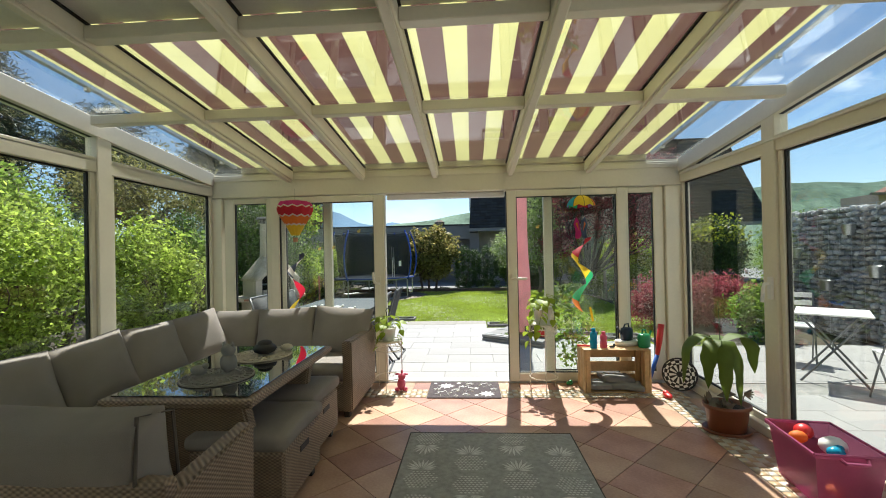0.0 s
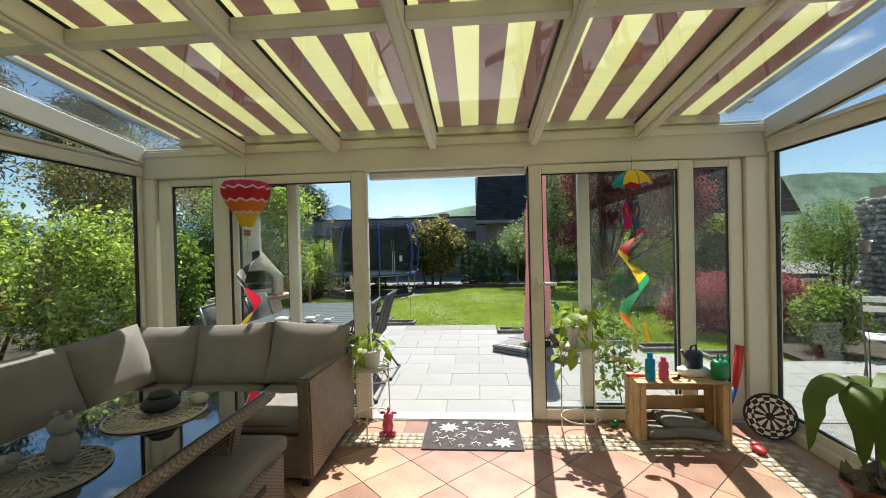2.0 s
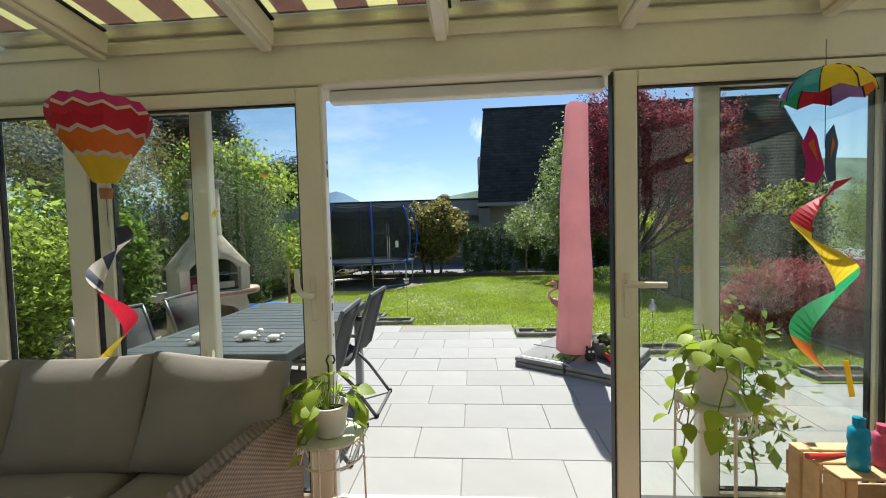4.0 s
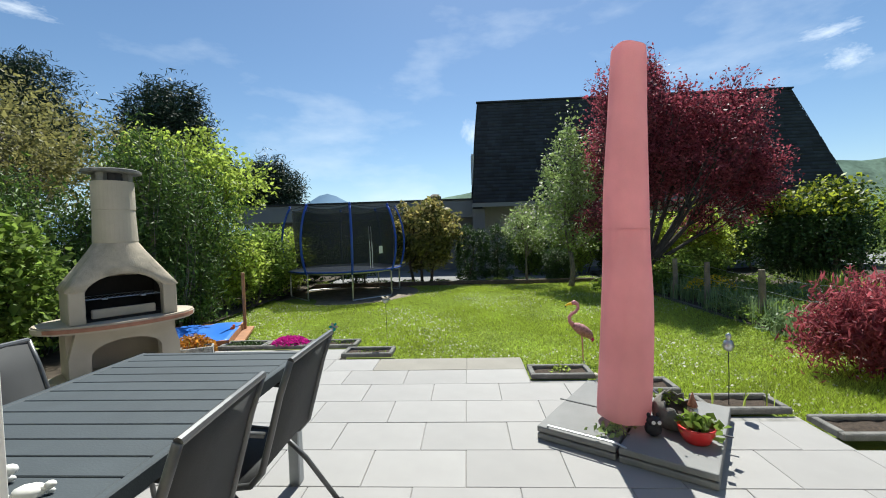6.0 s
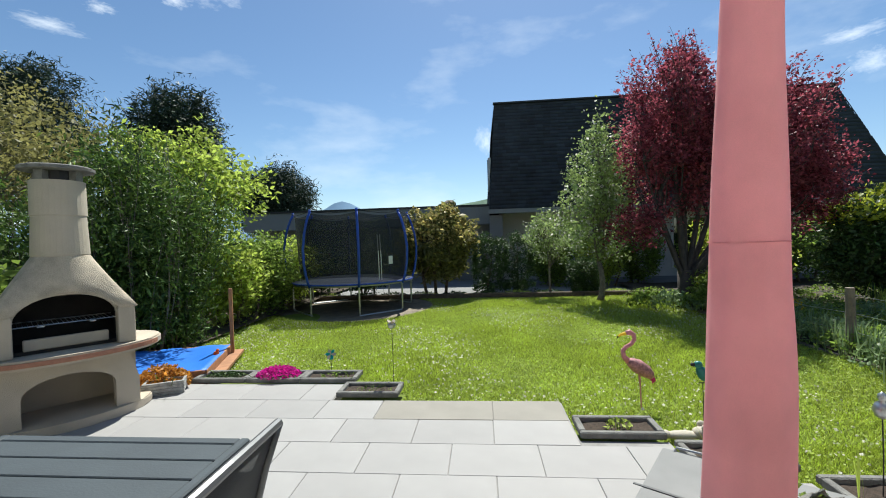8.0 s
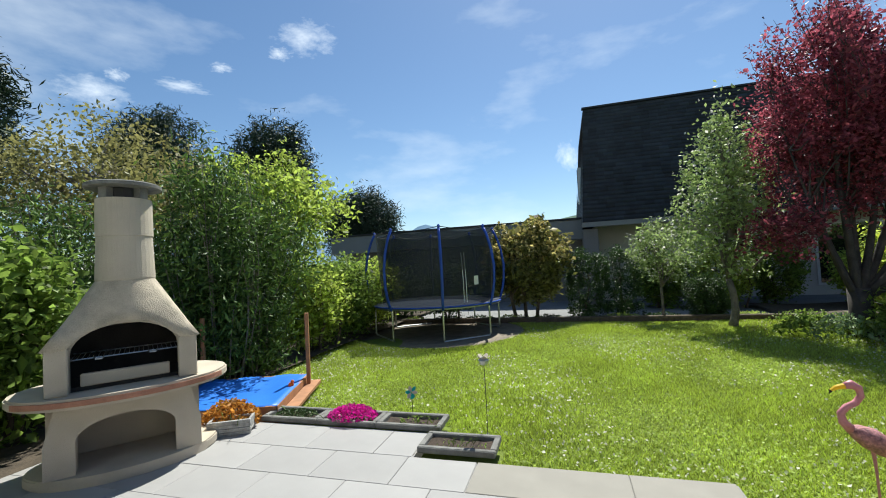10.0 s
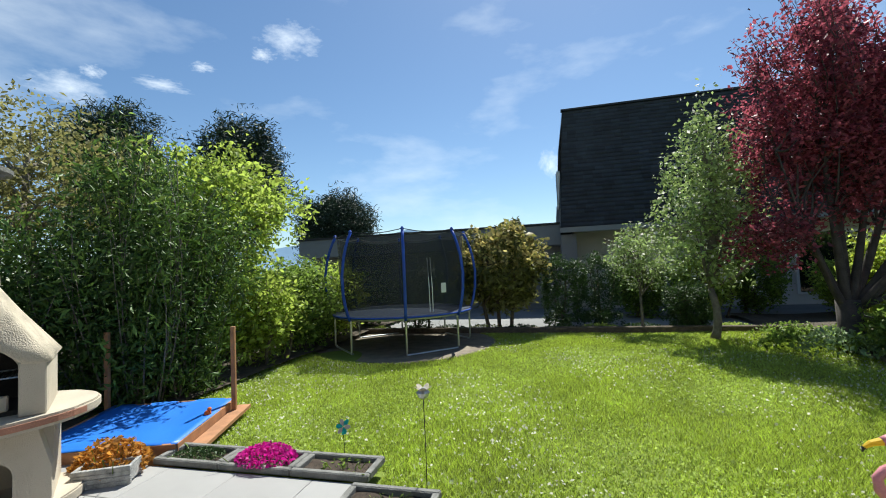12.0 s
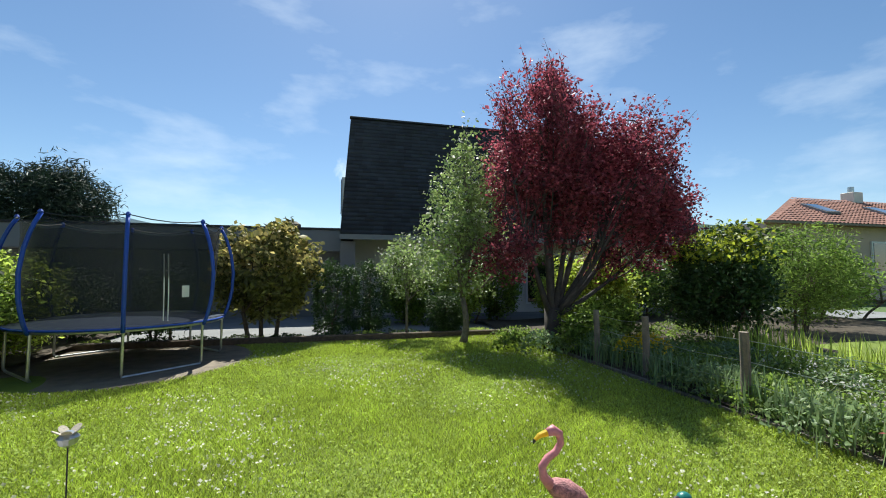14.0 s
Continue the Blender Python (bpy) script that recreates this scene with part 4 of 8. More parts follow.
def plum():
    """Several steep stems from a short trunk; two lobes of crown, loose at the rim and thin below."""
    rng = np.random.default_rng(11)
    t = thing("plum_tree", (4.2, 14.4, -0.12), "dark red leaved plum tree with bare lower limbs", "tree")
    goals, pts = [], []
    for lo, hi, n in (((-1.35, -1.4, 2.1), (0.75, 1.3, 5.45), 270), ((-1.3, -1.2, 1.75), (1.2, 1.3, 4.2), 200), ((0.1, -1.4, 1.75), (2.8, 1.4, 4.5), 300), ((0.0, -1.0, 3.0), (1.5, 1.0, 4.75), 130), ((1.3, -1.0, 2.9), (2.5, 1.0, 4.85), 90), ((-0.2, -0.5, 4.2), (0.5, 0.5, 5.5), 40), ((1.9, -0.9, 1.45), (2.85, 0.9, 3.5), 95), ((-1.5, -1.0, 1.3), (-0.5, 0.6, 2.1), 45), ((0.6, -0.9, 1.35), (2.0, 0.8, 1.95), 40)):
        c, p = clumps(n, 62, lo, hi, 0.22, rng, 0.25, squash=1.5)
        goals.append(c)
        pts.append(p)
    # long shoots that break the outline
    c = np.concatenate(goals)
    mid = np.array([0.75, 0, 3.0])
    far = c[np.argsort(-np.linalg.norm((c - mid) / [2.2, 1.4, 2.3], axis=1))[:150]]
    bm = None
    for q in far:
        d = (q - mid) / np.linalg.norm(q - mid) * rng.uniform(0.2, 0.45) + [0, 0, rng.uniform(0.1, 0.3)]
        p, r = limb(q - d * 0.5, q + d, 0.008, 0.002, rng, 0.08, 4)
        bm = tube(p, r, 4, bm, caps=False)
        f = rng.random((34, 1))
        pts.append(q - d * 0.3 + d * 1.25 * f + rng.standard_normal((34, 3)) * 0.05)
    sub("shoot_cluster", bm, M_BARKD, t)
    tagged(t.children[-1], kind="stuff")
    bm = tube([(0, 0, -0.08), (0.01, 0, 0.3), (0.0, 0.02, 0.75)], [0.21, 0.16, 0.15], 11)
    for gx, gy, gz, r0 in ((-0.95, 0.1, 4.2, 0.07), (-0.45, -0.4, 4.9, 0.075), (0.1, 0.3, 5.3, 0.085), (0.55, -0.1, 4.4, 0.07), (1.2, 0.3, 4.2, 0.075), (1.9, -0.2, 4.4, 0.07), (2.3, 0.2, 3.2, 0.075), (-1.0, -0.5, 3.0, 0.055), (1.4, -0.7, 3.2, 0.06), (2.7, 0.1, 2.4, 0.055), (0.3, 0.9, 4.0, 0.06)):
        g = np.array([gx, gy, gz])
        k = np.array([gx * 0.35, gy * 0.35, 0.75 + (gz - 0.75) * 0.28])
        p = [tuple((1 - f) ** 2 * np.array([0, 0.02, 0.55]) + 2 * f * (1 - f) * k * [1.5, 1.5, 1] + f * f * g) for f in np.linspace(0, 1, 8)]
        bm = tube(p, [r0 * (1 - 0.85 * f) for f in np.linspace(0, 1, 8)], 7, bm)
        near = c[np.argsort(np.linalg.norm(c - g, axis=1))[:90]]
        for j in range(13):
            s0 = p[rng.integers(3, 8)]
            pl, rl = limb(s0, near[rng.integers(0, 90)], 0.020, 0.005, rng, 0.12, 5)
            bm = tube(pl, rl, 5, bm, caps=False)
    sub("trunk", bm, M_BARKD, t, smooth=True)
    pts = np.concatenate(pts)
    pts = pts[rng.random(len(pts)) < np.clip((pts[:, 2] - 0.9) / 1.7, 0.15, 0.78)]
    leaves("crown", pts, 0.066, L_PLUM, t, ratio=0.55, rng=rng)
plum()
tree("apple_tree", (2.78, 15.6, -0.12), "small apple tree with silvery leaves and blossom", "tree", 0.9, (-1.08, -1.05, 0.65), (1.05, 1.0, 4.5), L_APPLE, 0.085, 170, 40, 0.24, 0.075, M_BARKG, 16, 12, shell=0.2, twigs=130, cone=0.6, squash=1.5, extra=(L_BLOSSOM, 0.13, 0.055, "blossom"))
tree("young_tree", (1.75, 16.6, -0.12), "thin young tree with pale blossom", "tree", 0.7, (-0.8, -0.6, 0.6), (0.8, 0.6, 2.4), L_APPLE, 0.06, 85, 36, 0.2, 0.035, M_BARKG, 9, 13, shell=0.3, twigs=50, extra=(L_BLOSSOM, 0.10, 0.05, "blossom"))
tree("rhododendron", (-1.32, 17.0, -0.13), "rounded olive green rhododendron bush", "bush", 0.6, (-1.15, -1.05, 0.32), (1.12, 1.05, 2.5), L_RHODO, 0.13, 330, 30, 0.18, 0.05, M_BARK, 8, 14, shell=0.7, stems=3, twigs=60, ratio=0.4, extra=(L_BRONZE, 0.5, 0.11, "young_foliage", 0.5))
for x, y, w_, hh, s in ((0.12, 17.2, 0.42, 1.65, 21), (1.0, 17.3, 0.45, 1.65, 22), (2.75, 17.0, 0.4, 0.9, 23)):
    tree("clipped_bush", (x, y, -0.13), "small clipped dark green box bush", "bush", 0.3, (-w_, -w_, 0.02), (w_, w_, hh), L_DARK, 0.045, 260, 40, 0.10, 0.03, M_BARK, 5, s, "clipped bushes by the driveway", 0.75, twigs=20, clipped=True)

# tall bamboo and hedge on the garden's left border
def bamboo(at, n, spread, height, seed, label, group=""):
    rng = np.random.default_rng(seed)
    t = thing("bamboo", at, label, "bamboo", group)
    bm, pts = None, []
    for k in range(n):
        a, r = rng.uniform(0, 6.28), rng.random() ** 0.6
        fx, fy = spread[0] * r * math.cos(a), spread[1] * r * math.sin(a)
        h = height * (1.0 - 0.45 * r ** 2) * rng.uniform(0.8, 1.06)
        tip = (fx * 1.5 + rng.normal(0, 0.15), fy * 1.4 + rng.normal(0, 0.15), h)
        p, rr = limb((fx * 0.8, fy * 0.8, -0.05), tip, 0.011, 0.003, rng, 0.05, 6)
        bm = tube(p, rr, 5, bm, caps=False)
        for j in range(9):
            f = rng.uniform(0.06, 1.0)
            c = np.array(p[0]) * (1 - f) + np.array(tip) * f
            pts.append(c + rng.standard_normal((36, 3)) * [0.13, 0.13, 0.16])
    tagged(sub("cane_cluster", bm, M_BARKG, t, "thin greenish canes"), kind="stuff")
    leaves("foliage", np.concatenate(pts), 0.09, L_BAMBOO, t, ratio=0.28, droop=0.5, rng=rng)
    # paler leaves high up only: the clump's light top put into leaf colour
    young = np.concatenate(pts)
    young = young[young[:, 2] > height * 0.6][::12]
    leaves("young_foliage", young + [0, 0, 0.10], 0.085, L_MID, t, ratio=0.3, droop=0.4, rng=rng)
bamboo((-5.1, 11.1, -0.08), 105, (0.85, 0.75), 3.3, 31, "tall dense clump of dark green bamboo", "bamboo on the border")
bamboo((-6.2, 9.6, -0.08), 80, (0.8, 1.0), 2.6, 32, "tall dense clump of bamboo", "bamboo on the border")

HEDGE = "mixed hedge along the left border"
k = 0
for x, y, w_, d_, hh, m, sz in ((-5.0, 6.9, 0.7, 1.0, 2.1, L_LIGHT, 0.075), (-5.3, 5.0, 0.8, 1.1, 2.4, L_LIGHT, 0.07), (-5.4, 3.1, 0.9, 1.1, 2.25, L_LIGHT, 0.065), (-5.3, 1.2, 0.9, 1.2, 2.4, L_MID, 0.065), (-5.3, -0.9, 0.9, 1.2, 2.4, L_MID, 0.065),
                            (-6.6, 6.0, 1.0, 1.3, 2.9, L_MID, 0.08), (-6.7, 3.4, 1.0, 1.3, 2.7, L_BROWNISH, 0.07), (-6.8, 1.0, 1.0, 1.3, 2.8, L_BROWNISH, 0.07), (-5.3, 8.6, 0.6, 0.7, 1.9, L_MID, 0.085),
                            (-4.9, 12.9, 0.55, 0.8, 1.55, L_LIGHT, 0.075), (-4.85, 14.2, 0.6, 0.8, 1.7, L_MID, 0.07), (-5.0, 15.6, 0.7, 0.9, 1.65, L_LIGHT, 0.07), (-6.3, 13.6, 0.9, 1.3, 2.1, L_LIGHT, 0.08), (-6.4, 16.2, 1.0, 1.3, 1.9, L_MID, 0.08), (-3.4, 17.2, 0.9, 0.5, 1.5, L_DARK, 0.06), (-5.2, 17.4, 1.0, 0.7, 1.4, L_DARK, 0.07)):
    k += 1
    tree("hedge_shrub", (x, y, -0.1), "dense green leafy border shrub", "shrub", hh * 0.3, (-w_, -d_, 0.0), (w_, d_, hh), m, sz * (0.85 if y < 8 else 1.1), int(230 * max(1, w_ * d_) * (1.6 if y < 8 else 1.0)), 46 if y < 8 else 30, 0.24, 0.03, M_BARK, 6, 40 + k, HEDGE, 0.5, stems=3, twigs=24)
# trees behind the border
tree("maple_tree", (-6.6, 13.2, -0.1), "light green broadleaf tree above the hedge", "tree", 1.6, (-1.2, -1.5, 1.5), (2.4, 1.4, 3.9), L_LIGHT, 0.095, 210, 56, 0.27, 0.09, M_BARK, 14, 61, shell=0.3, twigs=80)
tree("cherry_tree", (-9.6, 12.6, -0.1), "tree with sparse bronze young leaves", "tree", 2.0, (-2.4, -2.2, 2.0), (2.4, 2.2, 4.9), L_BROWNISH, 0.09, 420, 26, 0.36, 0.12, M_BARKG, 14, 62, shell=0.3, twigs=130)
tree("cherry_tree", (-10.5, 7.0, -0.1), "tree with sparse bronze young leaves", "tree", 2.0, (-2.2, -2.4, 1.6), (2.2, 2.4, 4.6), L_BROWNISH, 0.09, 380, 26, 0.36, 0.12, M_BARKG, 14, 63, shell=0.3, twigs=130)
for x, y, hh, w_, s in ((-19.5, 22.0, 10.4, 2.6, 71), (-13.2, 22.5, 9.0, 2.1, 72), (-12.6, 30.0, 6.6, 2.6, 73), (-15.5, 12.0, 9.0, 2.2, 74)):
    tree("pine_tree", (x, y, -0.2), "dark green pine tree behind the garden", "tree", hh * 0.45, (-w_, -w_, hh * 0.28), (w_, w_, hh), L_PINE, 0.24, 420, 70, 0.55, 0.18, M_BARK, 16, s, "pines beyond the garden", 0.35, ratio=0.16, droop=-0.3, twigs=100)
for k, (x, y) in enumerate(((2.2, 19.0), (3.6, 18.6), (5.0, 19.2), (6.6, 18.4), (11.5, 19.5))):
    tree("hedge_shrub", (x, y, -0.14), "green shrub before the house wall", "shrub", 0.5, (-0.8, -0.6, 0.0), (0.8, 0.6, 1.5 + 0.3 * (k % 3)), L_LIGHT if k % 2 else L_MID, 0.075, 220, 34, 0.22, 0.03, M_BARK, 6, 140 + k, "shrubs before the house", 0.5, stems=3, twigs=20)
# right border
# dark leaves paint the bush's shaded body, yellow ones its sunlit top
tree("golden_bush", (7.75, 14.0, -0.1), "yellow-green leafy bush, lit top and shaded base as leaf colour", "bush", 0.6, (-1.2, -1.0, 0.1), (1.2, 1.0, 2.35), L_DARK, 0.08, 260, 60, 0.32, 0.05, M_BARK, 10, 81, shell=0.4, stems=3, twigs=60, extra=(L_YELLOW, 0.75, 0.085, "young_foliage", 0.68))
tree("willow_bush", (11.2, 15.0, -0.1), "feathery green willow bush in sun", "bush", 0.6, (-1.4, -1.2, 0.1), (1.5, 1.2, 2.7), L_MID, 0.085, 340, 40, 0.30, 0.04, M_BARK, 8, 82, shell=0.4, stems=4, twigs=50, ratio=0.3)
tree("shrub", (5.9, 15.6, -0.1), "sunlit yellow-green border shrub", "shrub", 0.5, (-1.1, -0.7, 0.1), (1.1, 0.7, 2.0), L_LIGHT, 0.075, 240, 34, 0.24, 0.04, M_BARK, 6, 83, shell=0.3, stems=3, extra=(L_YELLOW, 0.35, 0.075, "young_foliage"))
for k, (x, y, w_, hh) in enumerate(((4.75, 14.0, 0.6, 0.75), (5.6, 14.7, 0.7, 1.0))):
    tree("shrub", (x, y, -0.12), "green leafy shrub in shade under plum", "shrub", 0.25, (-w_, -0.5, 0), (w_, 0.5, hh), L_MID, 0.08, 110, 34, 0.18, 0.02, M_BARK, 5, 150 + k, "shrubs under the plum tree", shell=0.4, stems=3, twigs=15)
tree("shrub", (9.6, 18.5, -0.1), "green border shrub by the drive", "shrub", 0.5, (-2.4, -1.0, 0.1), (2.4, 1.0, 2.0), L_MID, 0.09, 300, 34, 0.32, 0.04, M_BARK, 8, 84, shell=0.4, stems=3)
tree("shrub", (14.5, 17.0, -0.1), "green border shrub by the drive", "shrub", 0.5, (-2.4, -1.6, 0.1), (2.4, 1.6, 2.1), L_MID, 0.09, 300, 34, 0.32, 0.04, M_BARK, 8, 85, shell=0.4, stems=3)
tree("fir_tree", (27.0, 16.0, -0.2), "dark conifer beyond the flower beds", "tree", 3.0, (-1.0, -1.0, 1.0), (1.0, 1.0, 6.5), L_PINE, 0.2, 160, 34, 0.4, 0.12, M_BARK, 14, 86, shell=0.2, ratio=0.16)
tree("japanese_maple", (4.5, 8.6, -0.1), "crimson Japanese maple with feathery leaves", "shrub", 0.35, (-1.3, -0.55, 0.0), (1.3, 0.5, 0.92), L_MAPLE, 0.075, 420, 40, 0.2, 0.05, M_BARK, 8, 87, shell=0.6, ratio=0.25, droop=0.7, stems=2, twigs=40)

# ---------------------------------------------------------------- sunroom: furniture
def cushion_part(name, size, at, rot, parent, label=""):
    bm = turned(cushion(*size), pose(*at, *rot))
    c = sub(name, bm, M_CUSH, parent, label, True)
    return c

def sofa(name, at, rz, w, seats, left_arm, right_arm, label, back_cushions=None, corner=False, d=0.74):
    """A rattan sofa that faces -y in its own coordinates, its back at y=0; x from 0 to w."""
    s = thing(name, at, label, "sofa", "rattan lounge set", rz=rz)
    sub("base", box((0.01, -d, 0.06), (w - 0.01, -0.06, 0.30), 0.012), M_RATTAN, s)
    sub("backrest", turned(box((0.0, -0.05, 0.0), (w, 0.03, 0.62), 0.015), pose(0, -0.03, 0.06, 6, 0, 0)), M_RATTAN, s)
    for on, x0 in ((left_arm, -0.005), (right_arm, w - 0.075)):
        if on:
            b = bmesh.new()
            prof = [(-d - 0.01, 0.06), (-0.02, 0.06), (0.01, 0.61), (-0.10, 0.615), (-d - 0.03, 0.655)]
            v0 = [b.verts.new((x0, y_, z_)) for y_, z_ in prof]
            v1 = [b.verts.new((x0 + 0.08, y_, z_)) for y_, z_ in prof]
            b.faces.new(v0), b.faces.new(list(reversed(v1)))
            for i in range(5):
                b.faces.new((v0[i], v1[i], v1[(i + 1) % 5], v0[(i + 1) % 5]))
            bmesh.ops.bevel(b, geom=b.edges[:], offset=0.012, segments=2, affect="EDGES")
            sub("armrest", b, M_RATTAN, s)
    for x in (0.03, w - 0.08):
        for y in (-d + 0.02, -0.12):
            sub("leg", box((x, y, 0.0), (x + 0.05, y + 0.05, 0.065), 0.005), M_DARKLEG, s)
    sw = w / seats
    for i in range(seats):
        c = sub("seat_cushion", turned(cushion(sw - 0.015, d - 0.06, 0.13, 0.15), pose(sw * (i + 0.5), -d / 2 - 0.03, 0.365)), M_CUSH, s, smooth=True)
        z = 0.365
        sub("piping", tube([(sw * i + 0.02, -d + 0.012, z), (sw * (i + 1) - 0.02, -d + 0.012, z)], 0.005, 5), M_PIPE, c)
        if back_cushions is None or i in back_cushions:
            sub("back_cushion", turned(cushion(sw + 0.01, 0.46, 0.19, 0.6), pose(sw * (i + 0.5), -0.17 - 0.02 * random.random(), 0.61 + random.uniform(-0.012, 0.012), 70 + random.uniform(-4, 4), random.uniform(-5, 5), random.uniform(-4, 4))), M_CUSH, s, smooth=True)
    return s

# along the front, then along the glass side, and the end piece that faces the front
sofa("sofa", (-2.40, 4.68, 0), 0, 1.72, 3, False, True, "rattan sofa section with taupe cushions against glass front", d=0.84)
left = sofa("sofa", (-2.42, 1.74, 0), 90, 2.16, 4, False, False, "long rattan sofa section with taupe cushions along glass side", d=0.72)
sub("corner_cushion", turned(cushion(0.50, 0.46, 0.19, 0.6), pose(2.44, -0.19, 0.63, 68, -6, -14)), M_CUSH, left, smooth=True)
chair_ob = sofa("armchair", (-0.64, 1.58, 0), 180, 0.80, 1, True, False, "rattan end seat with tall taupe back cushion", back_cushions=(), d=0.58)
firm = sub("back_cushion", turned(cushion(0.70, 0.46, 0.20, 0.12), pose(0.44, -0.17, 0.64, 80, 0, 0)), M_CUSH, chair_ob, "firm box cushion", True)
sub("piping", tube([(0.098, -0.285, 0.42), (0.096, -0.24, 0.845), (0.096, -0.08, 0.88), (0.098, -0.06, 0.47)], 0.006, 6), M_PIPE, firm)

def rattan_stool(at):
    s = thing("stool", at, "square rattan stool with taupe seat cushion", "stool", "rattan stools at the table")
    sub("body", box((-0.26, -0.26, 0.065), (0.26, 0.26, 0.36), 0.015), M_RATTAN, s)
    # no opening is cut: a black block stands for the hole's dark inside
    sub("hand_hole", box((0.258, -0.06, 0.27), (0.265, 0.06, 0.305), 0.003), M_BLACK, s)
    for x in (-0.23, 0.18):
        for y in (-0.23, 0.18):
            sub("leg", box((x, y, 0), (x + 0.05, y + 0.05, 0.066), 0.004), M_DARKLEG, s)
    sub("cushion", turned(cushion(0.54, 0.54, 0.10, 0.15), pose(0, 0, 0.405)), M_CUSH, s, smooth=True)
    return s
st = rattan_stool((-0.91, 2.76, 0))
copy_thing(st, pose(-0.975, 3.31, 0))

def lounge_table():
    t = thing("dining_table", (-1.16, 2.98, 0), "rattan lounge table with black glass top", "table")
    w, l, z = 0.395, 0.585, 0.68
    bm = box((-w, -l, z - 0.055), (w, l, z - 0.007), 0.01)
    sub("apron", bm, M_RATTAN, t)
    sub("rim", turned(box((-w - 0.012, -l - 0.012, z - 0.04), (w + 0.012, l + 0.012, z - 0.006), 0.014, 2), pose(0, 0, 0)), M_RATTAN, t)
    sub("glass_top", box((-w + 0.03, -l + 0.03, z - 0.004), (w - 0.03, l - 0.03, z + 0.003), 0.002), M_TGLASS, t)
    for s in (-1, 1):
        b = bmesh.new()
        prof = [(s * 0.20, 0.06), (s * 0.26, 0.06), (s * 0.50, z - 0.056), (s * 0.41, z - 0.056)]
        for x in (-0.30, 0.30):
            for y_, z_ in prof:
                b.verts.new((x, y_, z_))
        b.verts.ensure_lookup_table()
        for f in ((0, 1, 2, 3), (4, 5, 6, 7), (0, 1, 5, 4), (1, 2, 6, 5), (2, 3, 7, 6), (3, 0, 4, 7)):
            b.faces.new([b.verts[i] for i in f])
        bmesh.ops.bevel(b, geom=b.edges[:], offset=0.012, segments=2, affect="EDGES")
        sub("leg", b, M_RATTAN, t, "splayed woven leg panel")
    sub("base", box((-0.30, -0.30, 0.0), (0.30, 0.30, 0.059), 0.012, 2), M_RATTAN, t)
lounge_table()

def doily(at, r, m, label):
    """Round crocheted mat: rings and petals of cord."""
    d = thing("doily", at, label, "doily", "round mats on the table")
    bm = None
    for k, rr in enumerate((0.18, 0.45, 0.72, 0.97)):
        bm = tube([(r * rr * math.cos(a), r * rr * math.sin(a), 0.004) for a in np.linspace(0, 2 * math.pi, 33)], 0.006, 5, bm)
    sub("ring_cord", bm, m, d)
    bm = None
    for k in range(26):
        a = 2 * math.pi * k / 26
        for (r0, r1, da) in ((0.18, 0.72, 0.22), (0.45, 0.97, -0.2)):
            bm = tube([(r * (r0 + (r1 - r0) * f) * math.cos(a + da * f), r * (r0 + (r1 - r0) * f) * math.sin(a + da * f), 0.006) for f in (0, 0.5, 1)], 0.005, 4, bm)
    sub("lattice", bm, m, d)
    sub("base_cloth", lathe([(r * 0.9, 0.0005), (r * 0.9, 0.0015)], 30), m, d)
M_DOILY = mat("cream_crochet_cord", (0.52, 0.47, 0.38), 0.95, vary=0.2, fine=200, bump=0.4)
M_DOILY2 = mat("grey_crochet_cord", (0.26, 0.25, 0.23), 0.95, vary=0.2, fine=200, bump=0.4)
doily((-1.14, 3.24, 0.684), 0.20, M_DOILY, "round cream crocheted mat on table")
doily((-1.15, 2.74, 0.684), 0.20, M_DOILY2, "round grey crocheted mat on table")

def lump(name, at, label, category, blobs, material, group=""):
    """A small modelled figure built of merged rounded bodies."""
    bm = None
    for (x, y, z, rx, ry, rz_) in blobs:
        b = bmesh.new()
        bmesh.ops.create_icosphere(b, subdivisions=2, radius=1)
        for v in b.verts:
            v.co = Vector((x + v.co.x * rx, y + v.co.y * ry, z + v.co.z * rz_))
        bm = merge(bm, b)
    ob = link_bm(name, bm, material, True)
    ob.location = at
    return tagged(ob, label, category, group)
lump("tealight_holder", (-1.12, 3.24, 0.695), "black rounded candle holder on mat", "candle holder", [(0, 0, 0.04, 0.08, 0.08, 0.04), (0, 0, 0.075, 0.05, 0.05, 0.025)], M_BLACK)
lump("pebble", (-1.01, 3.34, 0.695), "pale round stone on mat", "stone", [(0, 0, 0.025, 0.045, 0.04, 0.025)], M_DOILY)
lump("owl_figurine", (-1.12, 2.80, 0.695), "dark stone owl figurine on mat", "figurine", [(0, 0, 0.06, 0.05, 0.045, 0.06), (0, 0, 0.13, 0.042, 0.04, 0.038), (-0.025, 0, 0.165, 0.012, 0.012, 0.018), (0.025, 0, 0.165, 0.012, 0.012, 0.018)], M_GSLAB)
lump("bird_figurine", (-1.25, 2.72, 0.695), "small dark stone bird figurine on mat", "figurine", [(0, 0, 0.035, 0.05, 0.03, 0.03), (0.04, 0, 0.06, 0.02, 0.018, 0.018)], M_GSLAB)

